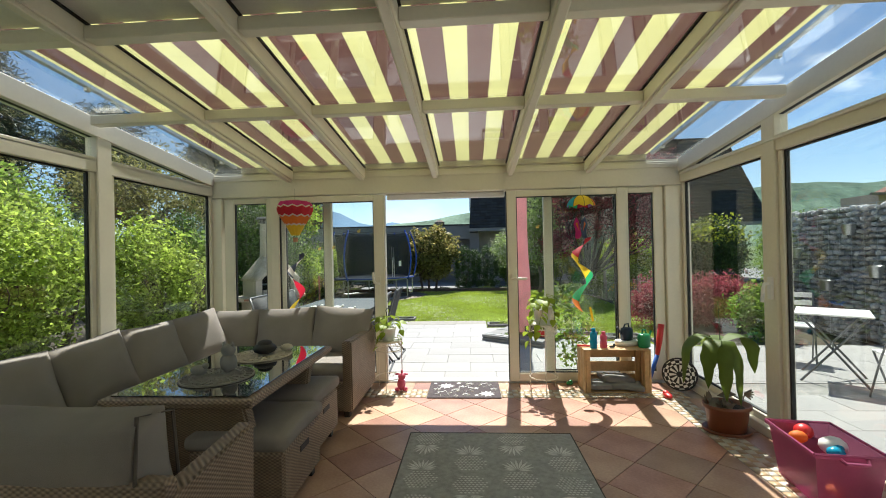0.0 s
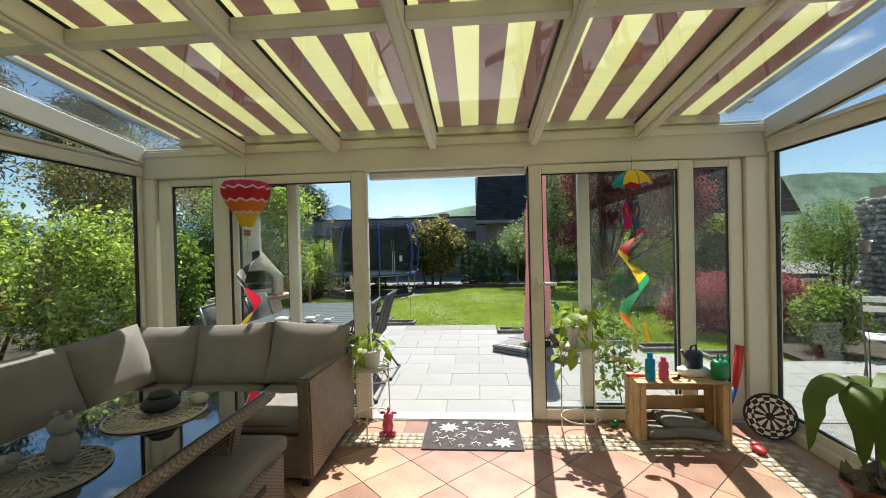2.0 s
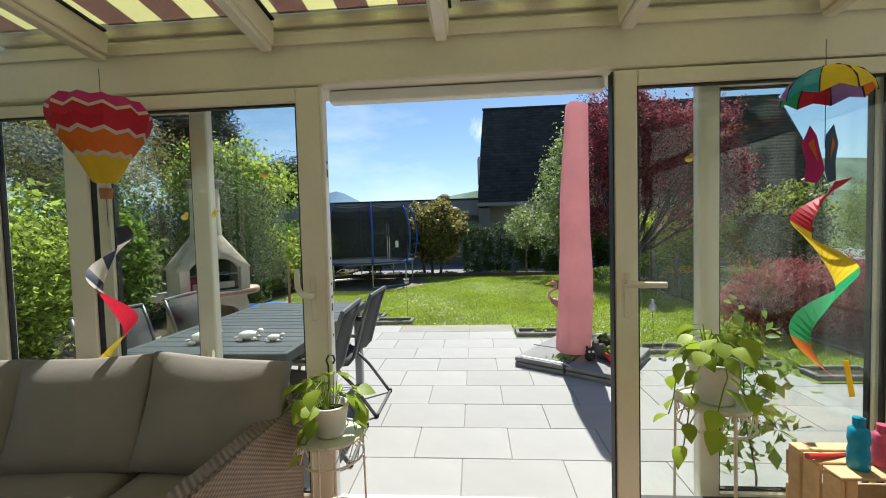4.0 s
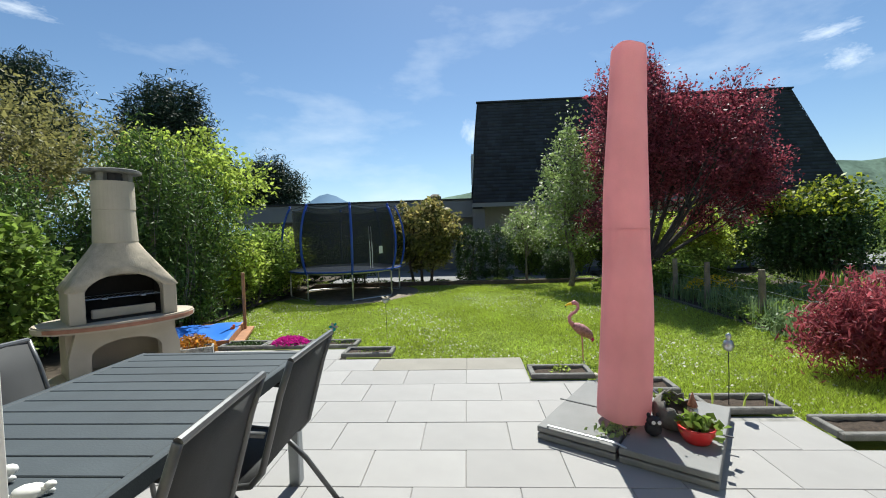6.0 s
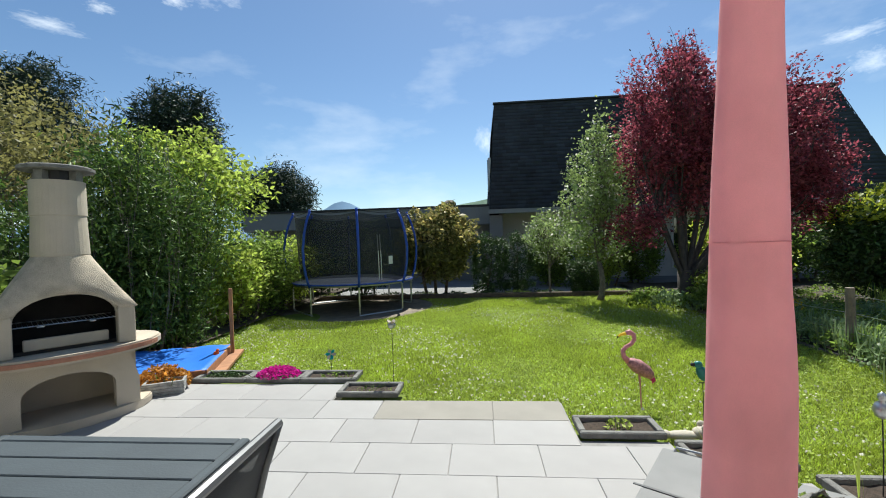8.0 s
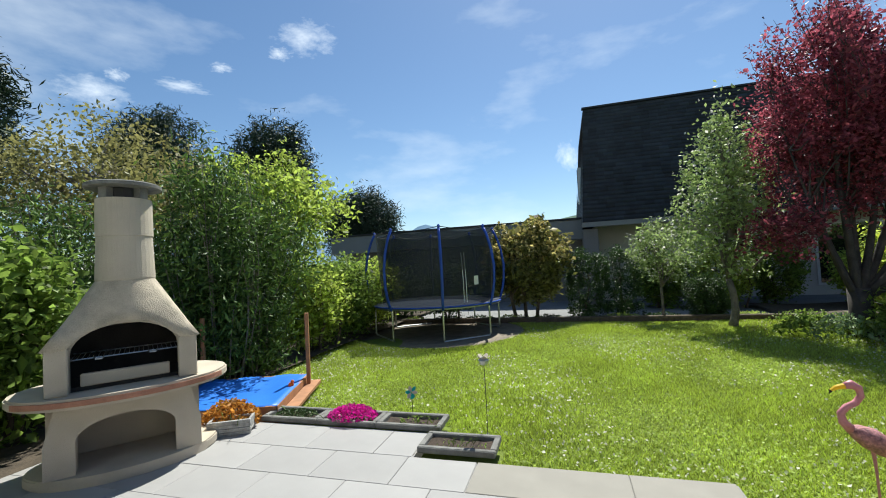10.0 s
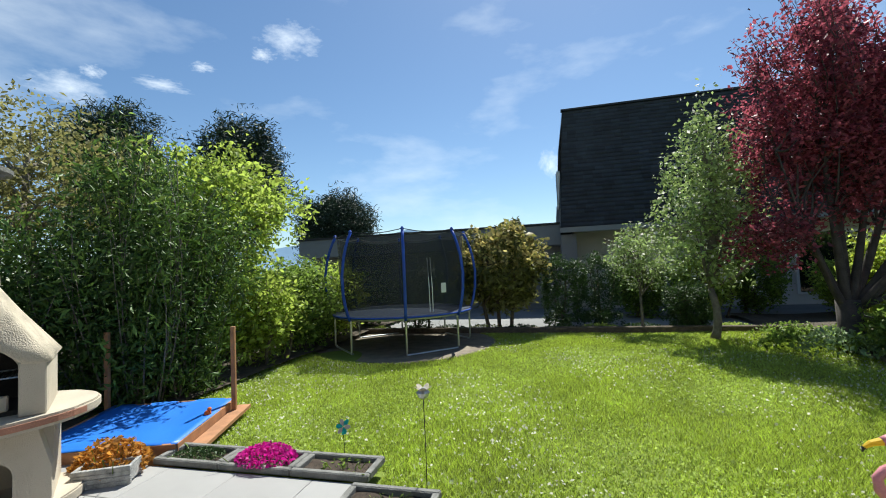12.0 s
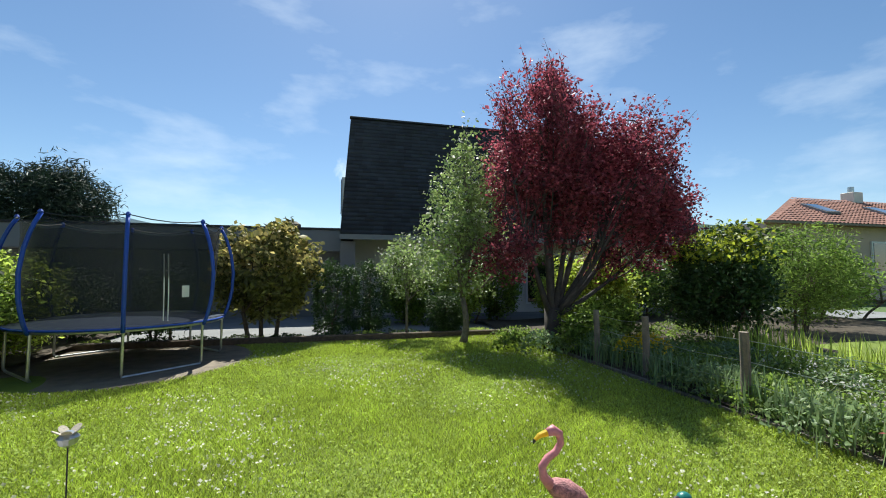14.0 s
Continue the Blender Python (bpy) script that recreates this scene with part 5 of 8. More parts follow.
def rug():
    """Woven rug; pineapples lie head up and head down by turns in staggered columns."""
    r = thing("rug", (0.445, 2.80, 0.009), "grey woven rug with pale pineapple pattern", "rug")
    sub("weave", box((-0.6, -0.75, 0.0), (0.6, 0.755, 0.010), 0.003), M_RUG, r)
    sub("border", tube([(-0.594, -0.744, 0.008), (0.594, -0.744, 0.008), (0.594, 0.749, 0.008), (-0.594, 0.749, 0.008), (-0.594, -0.744, 0.008)], 0.006, 5), M_PIPE, r, "dark overlocked edge")
    rnd = random.Random(21)
    for i in range(4):
        for j in range(4):
            x, y = -0.45 + i * 0.30, 0.58 - j * 0.40 - (0.20 if i % 2 else 0.0)
            up = 1 if (i + j) % 2 else -1
            if abs(y) > 0.72:
                continue
            def place(px, py):
                return (max(-0.585, min(0.585, x + px)), max(-0.735, min(0.74, y + up * py)))
            bm = None
            for k in range(11):          # crown of narrow blades
                a = math.pi * (0.04 + 0.092 * k)
                ln, w = (0.085 + 0.055 * math.sin(a)) * rnd.uniform(0.85, 1.1), 0.0085
                dx, dy = math.cos(a), math.sin(a)
                o = [place(0.012 * dx, 0.035 + 0.012 * dy), place(ln * 0.6 * dx - w * dy, 0.035 + ln * 0.6 * dy + w * dx), place(ln * dx, 0.035 + ln * dy), place(ln * 0.6 * dx + w * dy, 0.035 + ln * 0.6 * dy - w * dx)]
                bm = prism(o, 0.0101 + 0.0001 * k, 0.0112 + 0.0001 * k, bm)
            sub("crown_motif", bm, M_RUGP, r)
            bm = None
            for a in range(-4, 5):       # fruit of short dashes
                for b in range(-4, 5):
                    if (a / 4.3) ** 2 + (b / 4.6) ** 2 < 1:
                        cx, cy = a * 0.023 + (b % 2) * 0.0115, -0.075 + b * 0.021
                        bm = prism([place(cx - 0.009, cy - 0.001), place(cx, cy - 0.006), place(cx + 0.009, cy + 0.001), place(cx, cy + 0.006)], 0.0101, 0.0113, bm)
            sub("fruit_motif", bm, M_RUGP, r)
rug()

def doormat():
    d = thing("doormat", (0.24, 4.545, 0.009), "dark grey doormat with white stars by the door", "doormat")
    sub("woven_base", box((-0.35, -0.235, 0), (0.35, 0.235, 0.009), 0.003), M_MAT, d)
    for (x, y, r, solid, pts) in ((-0.18, 0.10, 0.085, 1, 9), (0.21, 0.13, 0.07, 0, 6), (-0.2, -0.12, 0.085, 0, 6), (0.0, 0.0, 0.11, 0, 7), (0.22, -0.13, 0.08, 1, 9), (-0.09, -0.04, 0.045, 0, 6), (0.05, 0.15, 0.045, 0, 6), (0.02, -0.16, 0.04, 0, 6), (-0.06, 0.19, 0.03, 1, 5), (0.12, 0.03, 0.03, 1, 5), (-0.27, 0.0, 0.035, 0, 5), (0.29, 0.0, 0.035, 0, 5), (-0.02, 0.09, 0.022, 1, 5), (0.12, -0.17, 0.025, 1, 5), (-0.08, -0.19, 0.025, 0, 5), (-0.3, 0.18, 0.02, 1, 5)):
        star = [((r if k % 2 == 0 else r * 0.5) * math.cos(math.pi * k / pts + 0.3) + x, (r if k % 2 == 0 else r * 0.5) * math.sin(math.pi * k / pts + 0.3) + y) for k in range(2 * pts)]
        if solid:
            bm = prism(star, 0.009, 0.0105)
        else:
            bm = tube([(px, py, 0.0095) for px, py in star + star[:1]], 0.0038, 4)
        sub("star", bm, M_WHITE, d)
doormat()

def plant_stand(at, h, pot_r, pot_h, label):
    s = thing("plant_stand", at, label, "plant stand", "wire plant stands by the door")
    r = 0.135
    for k in range(3):
        a = 2 * math.pi * k / 3 + 0.5
        sub("leg", tube([(r * 1.05 * math.cos(a), r * 1.05 * math.sin(a), 0), (r * math.cos(a), r * math.sin(a), h)], 0.005, 6), M_IVORY, s)
    for z in (0.12, h - 0.09, h):
        sub("ring", tube([(r * math.cos(a), r * math.sin(a), z) for a in np.linspace(0, 6.2832, 25)], 0.005, 5), M_IVORY, s)
    bm = None
    for k in range(16):
        a = 2 * math.pi * k / 16
        bm = tube([(r * math.cos(a + b) , r * math.sin(a + b), h - 0.045 + 0.04 * math.sin(c)) for b, c in ((0, -1.5), (0.14, 0), (0.28, 1.5), (0.42, 0.2))], 0.0028, 4, bm)
    sub("scrollwork", bm, M_IVORY, s)
    sub("plate", lathe([(0.0, h - 0.012), (r, h - 0.012), (r, h - 0.004), (0.0, h - 0.004)], 20), M_IVORY, s)

def heart_leaf(size, rng, droop):
    """A heart-shaped blade, curved along the midrib."""
    prof = [(0.0, 0.0), (0.18, 0.34), (0.42, 0.44), (0.68, 0.32), (0.88, 0.13), (1.0, 0.0)]
    verts, faces = [], []
    for t, w in prof:
        z = -droop * t * t
        verts += [(t, -w, z + 0.10 * w), (t, 0, z), (t, w, z + 0.10 * w)]
    for i in range(len(prof) - 1):
        a = i * 3
        faces += [(a, a + 3, a + 4, a + 1), (a + 1, a + 4, a + 5, a + 2)]
    return np.array(verts) * size, np.array(faces)

def pothos(at, pot_r, pot_h, trails, seed, label):
    rng = np.random.default_rng(seed)
    p = thing("potted_plant", at, label, "potted plant", "trailing pot plants by the door")
    sub("pot", lathe([(pot_r * 0.72, 0), (pot_r * 0.78, 0.01), (pot_r, pot_h - 0.02), (pot_r * 1.04, pot_h - 0.015), (pot_r * 1.04, pot_h), (pot_r * 0.92, pot_h), (pot_r * 0.9, pot_h - 0.03)], 22), M_WHITE, p, "white ceramic pot", True)
    sub("soil", lathe([(0, pot_h - 0.032), (pot_r * 0.9, pot_h - 0.03), (0, pot_h - 0.02)], 14), M_SOIL, p)
    bm, vs, fs, n = None, [], [], 0
    def blade(c, az_, droop, size):
        nonlocal n
        v, f = heart_leaf(size, rng, droop)
        m = (pose(*c, rng.uniform(-25, 25), rng.uniform(0, 35), math.degrees(az_))).to_3x3()
        m = np.array(m)
        vs.append(v @ m.T + np.array(c))
        fs.append(f + n)
        n += len(v)
    for k in range(26):
        a, l = rng.uniform(0, 6.28), rng.uniform(0.05, 0.14)
        tip = (l * math.cos(a), l * math.sin(a), pot_h + rng.uniform(0.01, 0.13))
        bm = tube([(0.02 * math.cos(a), 0.02 * math.sin(a), pot_h - 0.03), (tip[0] * 0.5, tip[1] * 0.5, tip[2] + 0.01), tip], 0.0022, 4, bm, False)
        blade(tip, a, rng.uniform(0.2, 0.6), rng.uniform(0.06, 0.095))
    for (a, ln) in trails:
        pts = [(pot_r * f * math.cos(a) * 1.1 + 0.02 * math.sin(i), pot_r * f * math.sin(a) * 1.1, pot_h + 0.03 - z) for i, (f, z) in enumerate(((0.3, 0.0), (0.9, 0.0), (1.25, 0.06), (1.35, ln * 0.4), (1.3, ln * 0.75), (1.45, ln)))]
        bm = tube(pts, 0.0025, 4, bm, False)
        for q in pts[1:]:
            blade(q, a + rng.uniform(-1.2, 1.2), 0.6, rng.uniform(0.06, 0.09))
    sub("stems", bm, L_POTHOS, p)
    lv = arrays("foliage", np.concatenate(vs), np.concatenate(fs), L_POTHOS, True)
    lv.parent = p
    return p
plant_stand((-0.52, 4.60, 0.009), 0.49, 0.1, 0.15, "ivory wire plant stand by sliding door")
plant_stand((1.03, 4.60, 0.009), 0.64, 0.1, 0.15, "ivory wire plant stand by sliding door")
pothos((-0.52, 4.60, 0.496), 0.075, 0.13, ((0.3, 0.16), (4.2, 0.2)), 3, "lime green trailing pothos in white pot")
pothos((1.03, 4.60, 0.646), 0.09, 0.16, ((3.6, 0.34), (2.6, 0.28), (4.4, 0.24), (5.6, 0.18)), 4, "lime green trailing pothos in white pot")

def hanger():
    h = thing("plant_hanger", (-0.55, 4.68, 0.60), "black hooked wire plant hanger over trailing plant", "plant hanger")
    sub("hook", tube([(0, 0, 0.06), (0.0, 0, 0.16), (-0.008, 0, 0.185), (0.005, 0, 0.21), (0.024, 0, 0.205), (0.03, 0, 0.185), (0.022, 0, 0.17)], 0.0045, 6), M_BLACK, h)
    for a in (0.4, 2.5, 4.6):
        sub("wire", tube([(0, 0, 0.07), (0.075 * math.cos(a), 0.075 * math.sin(a), -0.10)], 0.0016, 5), M_BLACK, h)
    sub("ring", tube([(0.078 * math.cos(a), 0.078 * math.sin(a), -0.10) for a in np.linspace(0, 6.2832, 21)], 0.002, 5), M_BLACK, h)

def crate():
    c = thing("wooden_crate", (1.70, 4.60, 0.009), "pine wooden crate on its side as a shelf", "crate")
    w, d, h = 0.31, 0.135, 0.40
    for z in (0.0, 0.13, 0.27):
        sub("back_slat", box((-w, d - 0.012, z + 0.005), (w, d, z + 0.105), 0.003), M_PINE, c)
    for y0, y1 in ((-d, -0.05), (-0.035, 0.045), (0.06, d - 0.014)):
        sub("top_slat", box((-w, y0, h), (w, y1, h + 0.012), 0.003), M_PINE, c)
        sub("bottom_slat", box((-w, y0, 0), (w, y1, 0.012), 0.003), M_PINE, c)
        for s in (-1, 1):
            sub("side_board", box((s * w - (0.014 if s > 0 else 0), y0, 0.0125), (s * w + (0.014 if s < 0 else 0), y1, h - 0.0005), 0.003), M_PINE, c)
    for s in (-1, 1):
        for y in (-d + 0.02, d - 0.035):
            sub("corner_batten", box((s * (w - 0.038) - 0.02, y - 0.018, 0.013), (s * (w - 0.038) + 0.02, y + 0.018, h - 0.001), 0.003), M_PINE, c)
hanger()
crate()
for i, (x, y, rz) in enumerate(((1.58, 4.56, 12), (1.80, 4.55, -10), (1.72, 4.60, 4))):
    o = link_bm("seat_pad", cushion(0.30, 0.20, 0.07, 0.3), M_GSLAB, True)
    o.matrix_world = pose(x, y, 0.062 + 0.055 * (i == 2), 0, 4, rz)
    tagged(o, "dark grey tufted seat pad in crate", "cushion", "pads in the crate")

def watering_can(at, m, sc, rz, label):
    w = thing("watering_can", at, label, "watering can", "watering cans on the crate", rz=rz)
    sub("body", lathe([(0.05 * sc, 0), (0.058 * sc, 0.01), (0.06 * sc, 0.10 * sc), (0.05 * sc, 0.125 * sc), (0.035 * sc, 0.13 * sc)], 18, 1.15, 0.9), m, w, smooth=True)
    sub("spout", tube([(0.05 * sc, 0, 0.04 * sc), (0.09 * sc, 0, 0.10 * sc), (0.115 * sc, 0, 0.145 * sc)], [0.014 * sc, 0.009 * sc, 0.011 * sc], 8), m, w)
    sub("handle", tube([(-0.03 * sc, 0, 0.12 * sc), (-0.02 * sc, 0, 0.17 * sc), (0.02 * sc, 0, 0.165 * sc), (0.045 * sc, 0, 0.115 * sc)], 0.008 * sc, 7), m, w)
watering_can((1.985, 4.56, 0.422), M_GREENP, 1.0, 35, "green plastic watering can on crate")
watering_can((1.86, 4.66, 0.47), M_NAVY, 0.95, 200, "navy plastic watering can on crate")
tagged(part("tray", lathe([(0.06, 0), (0.085, 0.005), (0.09, 0.05), (0.08, 0.05)], 18, 1.3, 0.8, at=(1.85, 4.64, 0.4215)), M_WHITE, smooth=True), "white plastic tub on crate", "tub")
def bottle(at, m, h, label):
    b = thing("bottle", at, label, "bottle", "bottles on the crate")
    sub("body", lathe([(0.03, 0), (0.034, 0.008), (0.034, h * 0.35), (0.029, h * 0.45), (0.034, h * 0.55), (0.032, h * 0.75), (0.016, h * 0.84)], 14), m, b, smooth=True)
    sub("cap", lathe([(0.017, h * 0.841), (0.019, h * 0.85), (0.019, h)], 12), m, b)
bottle((1.50, 4.53, 0.422), M_CYAN, 0.19, "light blue drinking bottle on crate")
bottle((1.60, 4.55, 0.422), M_PINKP, 0.155, "pink drinking bottle on crate")
tagged(part("toy_shovel", tube([(1.36, 4.58, 0.437), (1.46, 4.6, 0.43), (1.53, 4.62, 0.425)], [0.012, 0.008, 0.006], 7), M_RED), "red plastic toy shovel on crate", "toy")
lump("spray_nozzle", (1.67, 4.52, 0.424), "small black hose nozzle on crate", "nozzle", [(0, 0, 0.012, 0.03, 0.012, 0.012), (0.02, 0, 0.026, 0.012, 0.01, 0.016)], M_BLACK)
def bat():
    b = thing("toy_bat", (2.17, 4.71, 0.009), "red and blue foam bat leaning in corner", "bat")
    sub("barrel", tube([(0, 0, 0.30), (0.03, 0.02, 0.42), (0.06, 0.035, 0.60)], [0.02, 0.028, 0.03], 10), M_RED, b, smooth=True)
    sub("handle", tube([(-0.10, -0.01, 0.0), (0, 0, 0.30)], [0.016, 0.02], 10), M_BLUE, b, smooth=True)
bat()

def dartboard():
    d = thing("dartboard", (2.30, 4.54, 0.165), "black and white dartboard leaning by the glass", "dartboard")
    m = pose(0, 0, 0, -78, 0, 0)
    m = pose(0, 0, 0, 0, 0, -32) @ pose(0, 0, 0, 78, 0, 0) @ Matrix.Scale(0.88, 4)
    sub("board", turned(lathe([(0.16, -0.008), (0.175, 0), (0.172, 0.012), (0.165, 0.014)], 32), m), M_BLACK, d)
    for k in range(20):
        for r0, r1, par in ((0.03, 0.10, 0), (0.105, 0.118, 1), (0.12, 0.145, 0), (0.15, 0.158, 1)):
            if (k + par) % 2:
                continue
            a0, a1 = 2 * math.pi * k / 20, 2 * math.pi * (k + 1) / 20
            sub("field", turned(prism([(r * math.cos(a), r * math.sin(a)) for r, a in ((r0, a0), (r1, a0), (r1, a1), (r0, a1))], 0.0142, 0.0158), m), M_WHITE, d)
dartboard()

def houseplant():
    rng = np.random.default_rng(5)
    p = thing("houseplant", (2.205, 3.64, 0.009), "drooping large-leaved houseplant in brown oval pot", "potted plant")
    sub("saucer", lathe([(0.12, 0), (0.15, 0.005), (0.155, 0.025), (0.148, 0.025), (0.14, 0.01)], 26, 1.1, 0.85), M_POTBROWN, p, smooth=True)
    sub("pot", lathe([(0.11, 0.008), (0.118, 0.02), (0.135, 0.17), (0.15, 0.18), (0.152, 0.205), (0.142, 0.207), (0.13, 0.18)], 26, 1.1, 0.85), M_POTBROWN, p, smooth=True)
    sub("soil", lathe([(0, 0.175), (0.132, 0.178), (0, 0.19)], 16, 1.1, 0.85), M_SOIL, p)
    bm = tube([(0, 0, 0.18), (-0.01, 0, 0.38), (-0.03, 0.01, 0.66)], [0.014, 0.011, 0.008], 8)
    tube([(-0.03, 0.01, 0.66), (-0.04, 0.0, 0.85), (-0.045, 0, 0.97)], [0.004, 0.003, 0.001], 5, bm)
    sub("stem", bm, M_BARKG, p)
    for k, (a, ln, up_, wd) in enumerate(((3.0, 0.42, 0.12, 0.085), (3.9, 0.36, 0.09, 0.05), (0.1, 0.34, 0.12, 0.078), (5.0, 0.46, 0.05, 0.042), (4.4, 0.44, 0.06, 0.05), (1.4, 0.30, 0.08, 0.05))):
        b = bmesh.new()
        rows = []
        for i in range(13):
            f = i / 12
            out = 0.26 * math.sin(min(1, f * 1.5) * math.pi / 2) * (0.62 if k in (3, 4, 5) else 1.0)
            z = 0.66 + up_ * math.sin(f * 2.2) - 1.35 * ln * max(0, f - 0.22) ** 1.15
            w = 1.1 * wd * math.sin(math.pi * min(1, 0.06 + f * 0.95)) ** 0.7 * (1 + 0.12 * math.sin(f * 21 + k))
            c = Vector((-0.03 + out * math.cos(a), 0.01 + out * math.sin(a), z))
            s = Vector((-math.sin(a), math.cos(a), 0))
            o = Vector((math.cos(a), math.sin(a), 0.3))
            rows.append([b.verts.new(c - s * w + o * -0.25 * w), b.verts.new(c), b.verts.new(c + s * w + o * -0.25 * w)])
        for r, q in zip(rows, rows[1:]):
            b.faces.new((r[0], q[0], q[1], r[1]))
            b.faces.new((r[1], q[1], q[2], r[2]))
        sub("leaf", b, L_BIG, p, smooth=True)
    vs = np.array([(rng.normal(0, 0.07), rng.normal(0, 0.06), 0.20 + abs(rng.normal(0, 0.03))) for _ in range(16)])
    leaves("withered_leaf", vs, 0.09, M_WEATHER, p, "dry brown leaves on the soil", rng=rng)
    bm = tube([(0.08, -0.03, 0.19), (0.10, -0.05, 0.29)], 0.004, 5)
    for k in range(5):
        a = -0.9 + 0.4 * k
        tube([(0.10, -0.05, 0.29), (0.10 + 0.055 * math.cos(a), -0.06, 0.295 + 0.05 * math.sin(a))], [0.012, 0.005], 6, bm)
    sub("plant_marker", bm, M_WEATHER, p, "glove-shaped grey plant marker")
houseplant()

def toy_bin():
    b = thing("storage_box", (2.27, 2.87, 0.009), "translucent magenta plastic box full of toys", "storage box", rz=-8)
    b.scale = (1.0, 1.05, 1.2)
    bm = bmesh.new()
    def ring(w, d, z):
        return [bm.verts.new(v) for v in ((-w, -d, z), (w, -d, z), (w, d, z), (-w, d, z))]
    r = [ring(0.13, 0.17, 0), ring(0.16, 0.205, 0.24), ring(0.175, 0.22, 0.245), ring(0.175, 0.22, 0.232), ring(0.165, 0.21, 0.23), ring(0.155, 0.20, 0.235), ring(0.125, 0.165, 0.006)]
    for p, q in zip(r, r[1:]):
        for k in range(4):
            bm.faces.new((p[k], p[(k + 1) % 4], q[(k + 1) % 4], q[k]))
    bm.faces.new(r[0]), bm.faces.new(r[-1])
    sub("box", bm, M_MAGP, b)
    sub("rim", tube([(-0.17, -0.215, 0.246), (0.17, -0.215, 0.246), (0.17, 0.215, 0.246), (-0.17, 0.215, 0.246), (-0.17, -0.215, 0.246)], 0.007, 6), M_MAGP, b)
    for sg in (-1, 1):
        sub("handle", tube([(-0.06, sg * 0.222, 0.235), (-0.05, sg * 0.245, 0.225), (0.05, sg * 0.245, 0.225), (0.06, sg * 0.222, 0.235)], 0.008, 6), M_MAGP, b)
toy_bin()
for at, bl, m, lab in (((2.22, 2.98, 0.23), [(0, 0, 0.03, 0.05, 0.04, 0.035), (0.05, 0.03, 0.03, 0.035, 0.03, 0.03)], M_ORANGE, "orange toy in magenta box"), ((2.28, 2.80, 0.235), [(0, 0, 0.02, 0.045, 0.035, 0.03), (0.03, 0.02, 0.03, 0.03, 0.02, 0.02)], M_CYAN, "turquoise toy in magenta box"), ((2.33, 2.88, 0.225), [(0, 0, 0.03, 0.07, 0.06, 0.05)], M_WHITE, "white plastic tub in magenta box"), ((2.28, 3.02, 0.235), [(0, 0, 0.04, 0.05, 0.05, 0.045)], M_RED, "red toy in magenta box"), ((2.27, 2.79, 0.02), [(0, 0, 0.03, 0.05, 0.05, 0.03), (0.03, 0.05, 0.04, 0.04, 0.03, 0.03)], M_YNYL, "yellow toy in magenta box")):
    lump("toy", at, lab, "toy", bl, m, "toys in the box")
toy = lump("toy_figure", (-0.385, 4.53, 0.009), "pink plush animal on the floor", "toy", [(0, 0, 0.09, 0.055, 0.05, 0.09), (0.01, -0.01, 0.19, 0.05, 0.045, 0.045), (-0.05, 0, 0.22, 0.03, 0.015, 0.015), (0.06, 0, 0.22, 0.03, 0.015, 0.015), (0.05, -0.02, 0.03, 0.035, 0.03, 0.03), (-0.05, -0.02, 0.025, 0.035, 0.03, 0.025), (0.01, 0.0, 0.25, 0.015, 0.012, 0.03)], M_PINKP)
toy.scale = (0.78, 0.78, 0.75)
tagged(lump("shoe", (2.10, 4.35, 0.009), "red child's shoe on the floor", "shoe", [(0, 0, 0.022, 0.035, 0.07, 0.022), (0, 0.03, 0.035, 0.03, 0.03, 0.02)], M_RED))
lump("toy_car", (1.30, 4.70, 0.009), "small green and red toy on floor", "toy", [(0, 0, 0.02, 0.035, 0.02, 0.02), (0.01, 0, 0.04, 0.02, 0.018, 0.015)], M_GREENP)

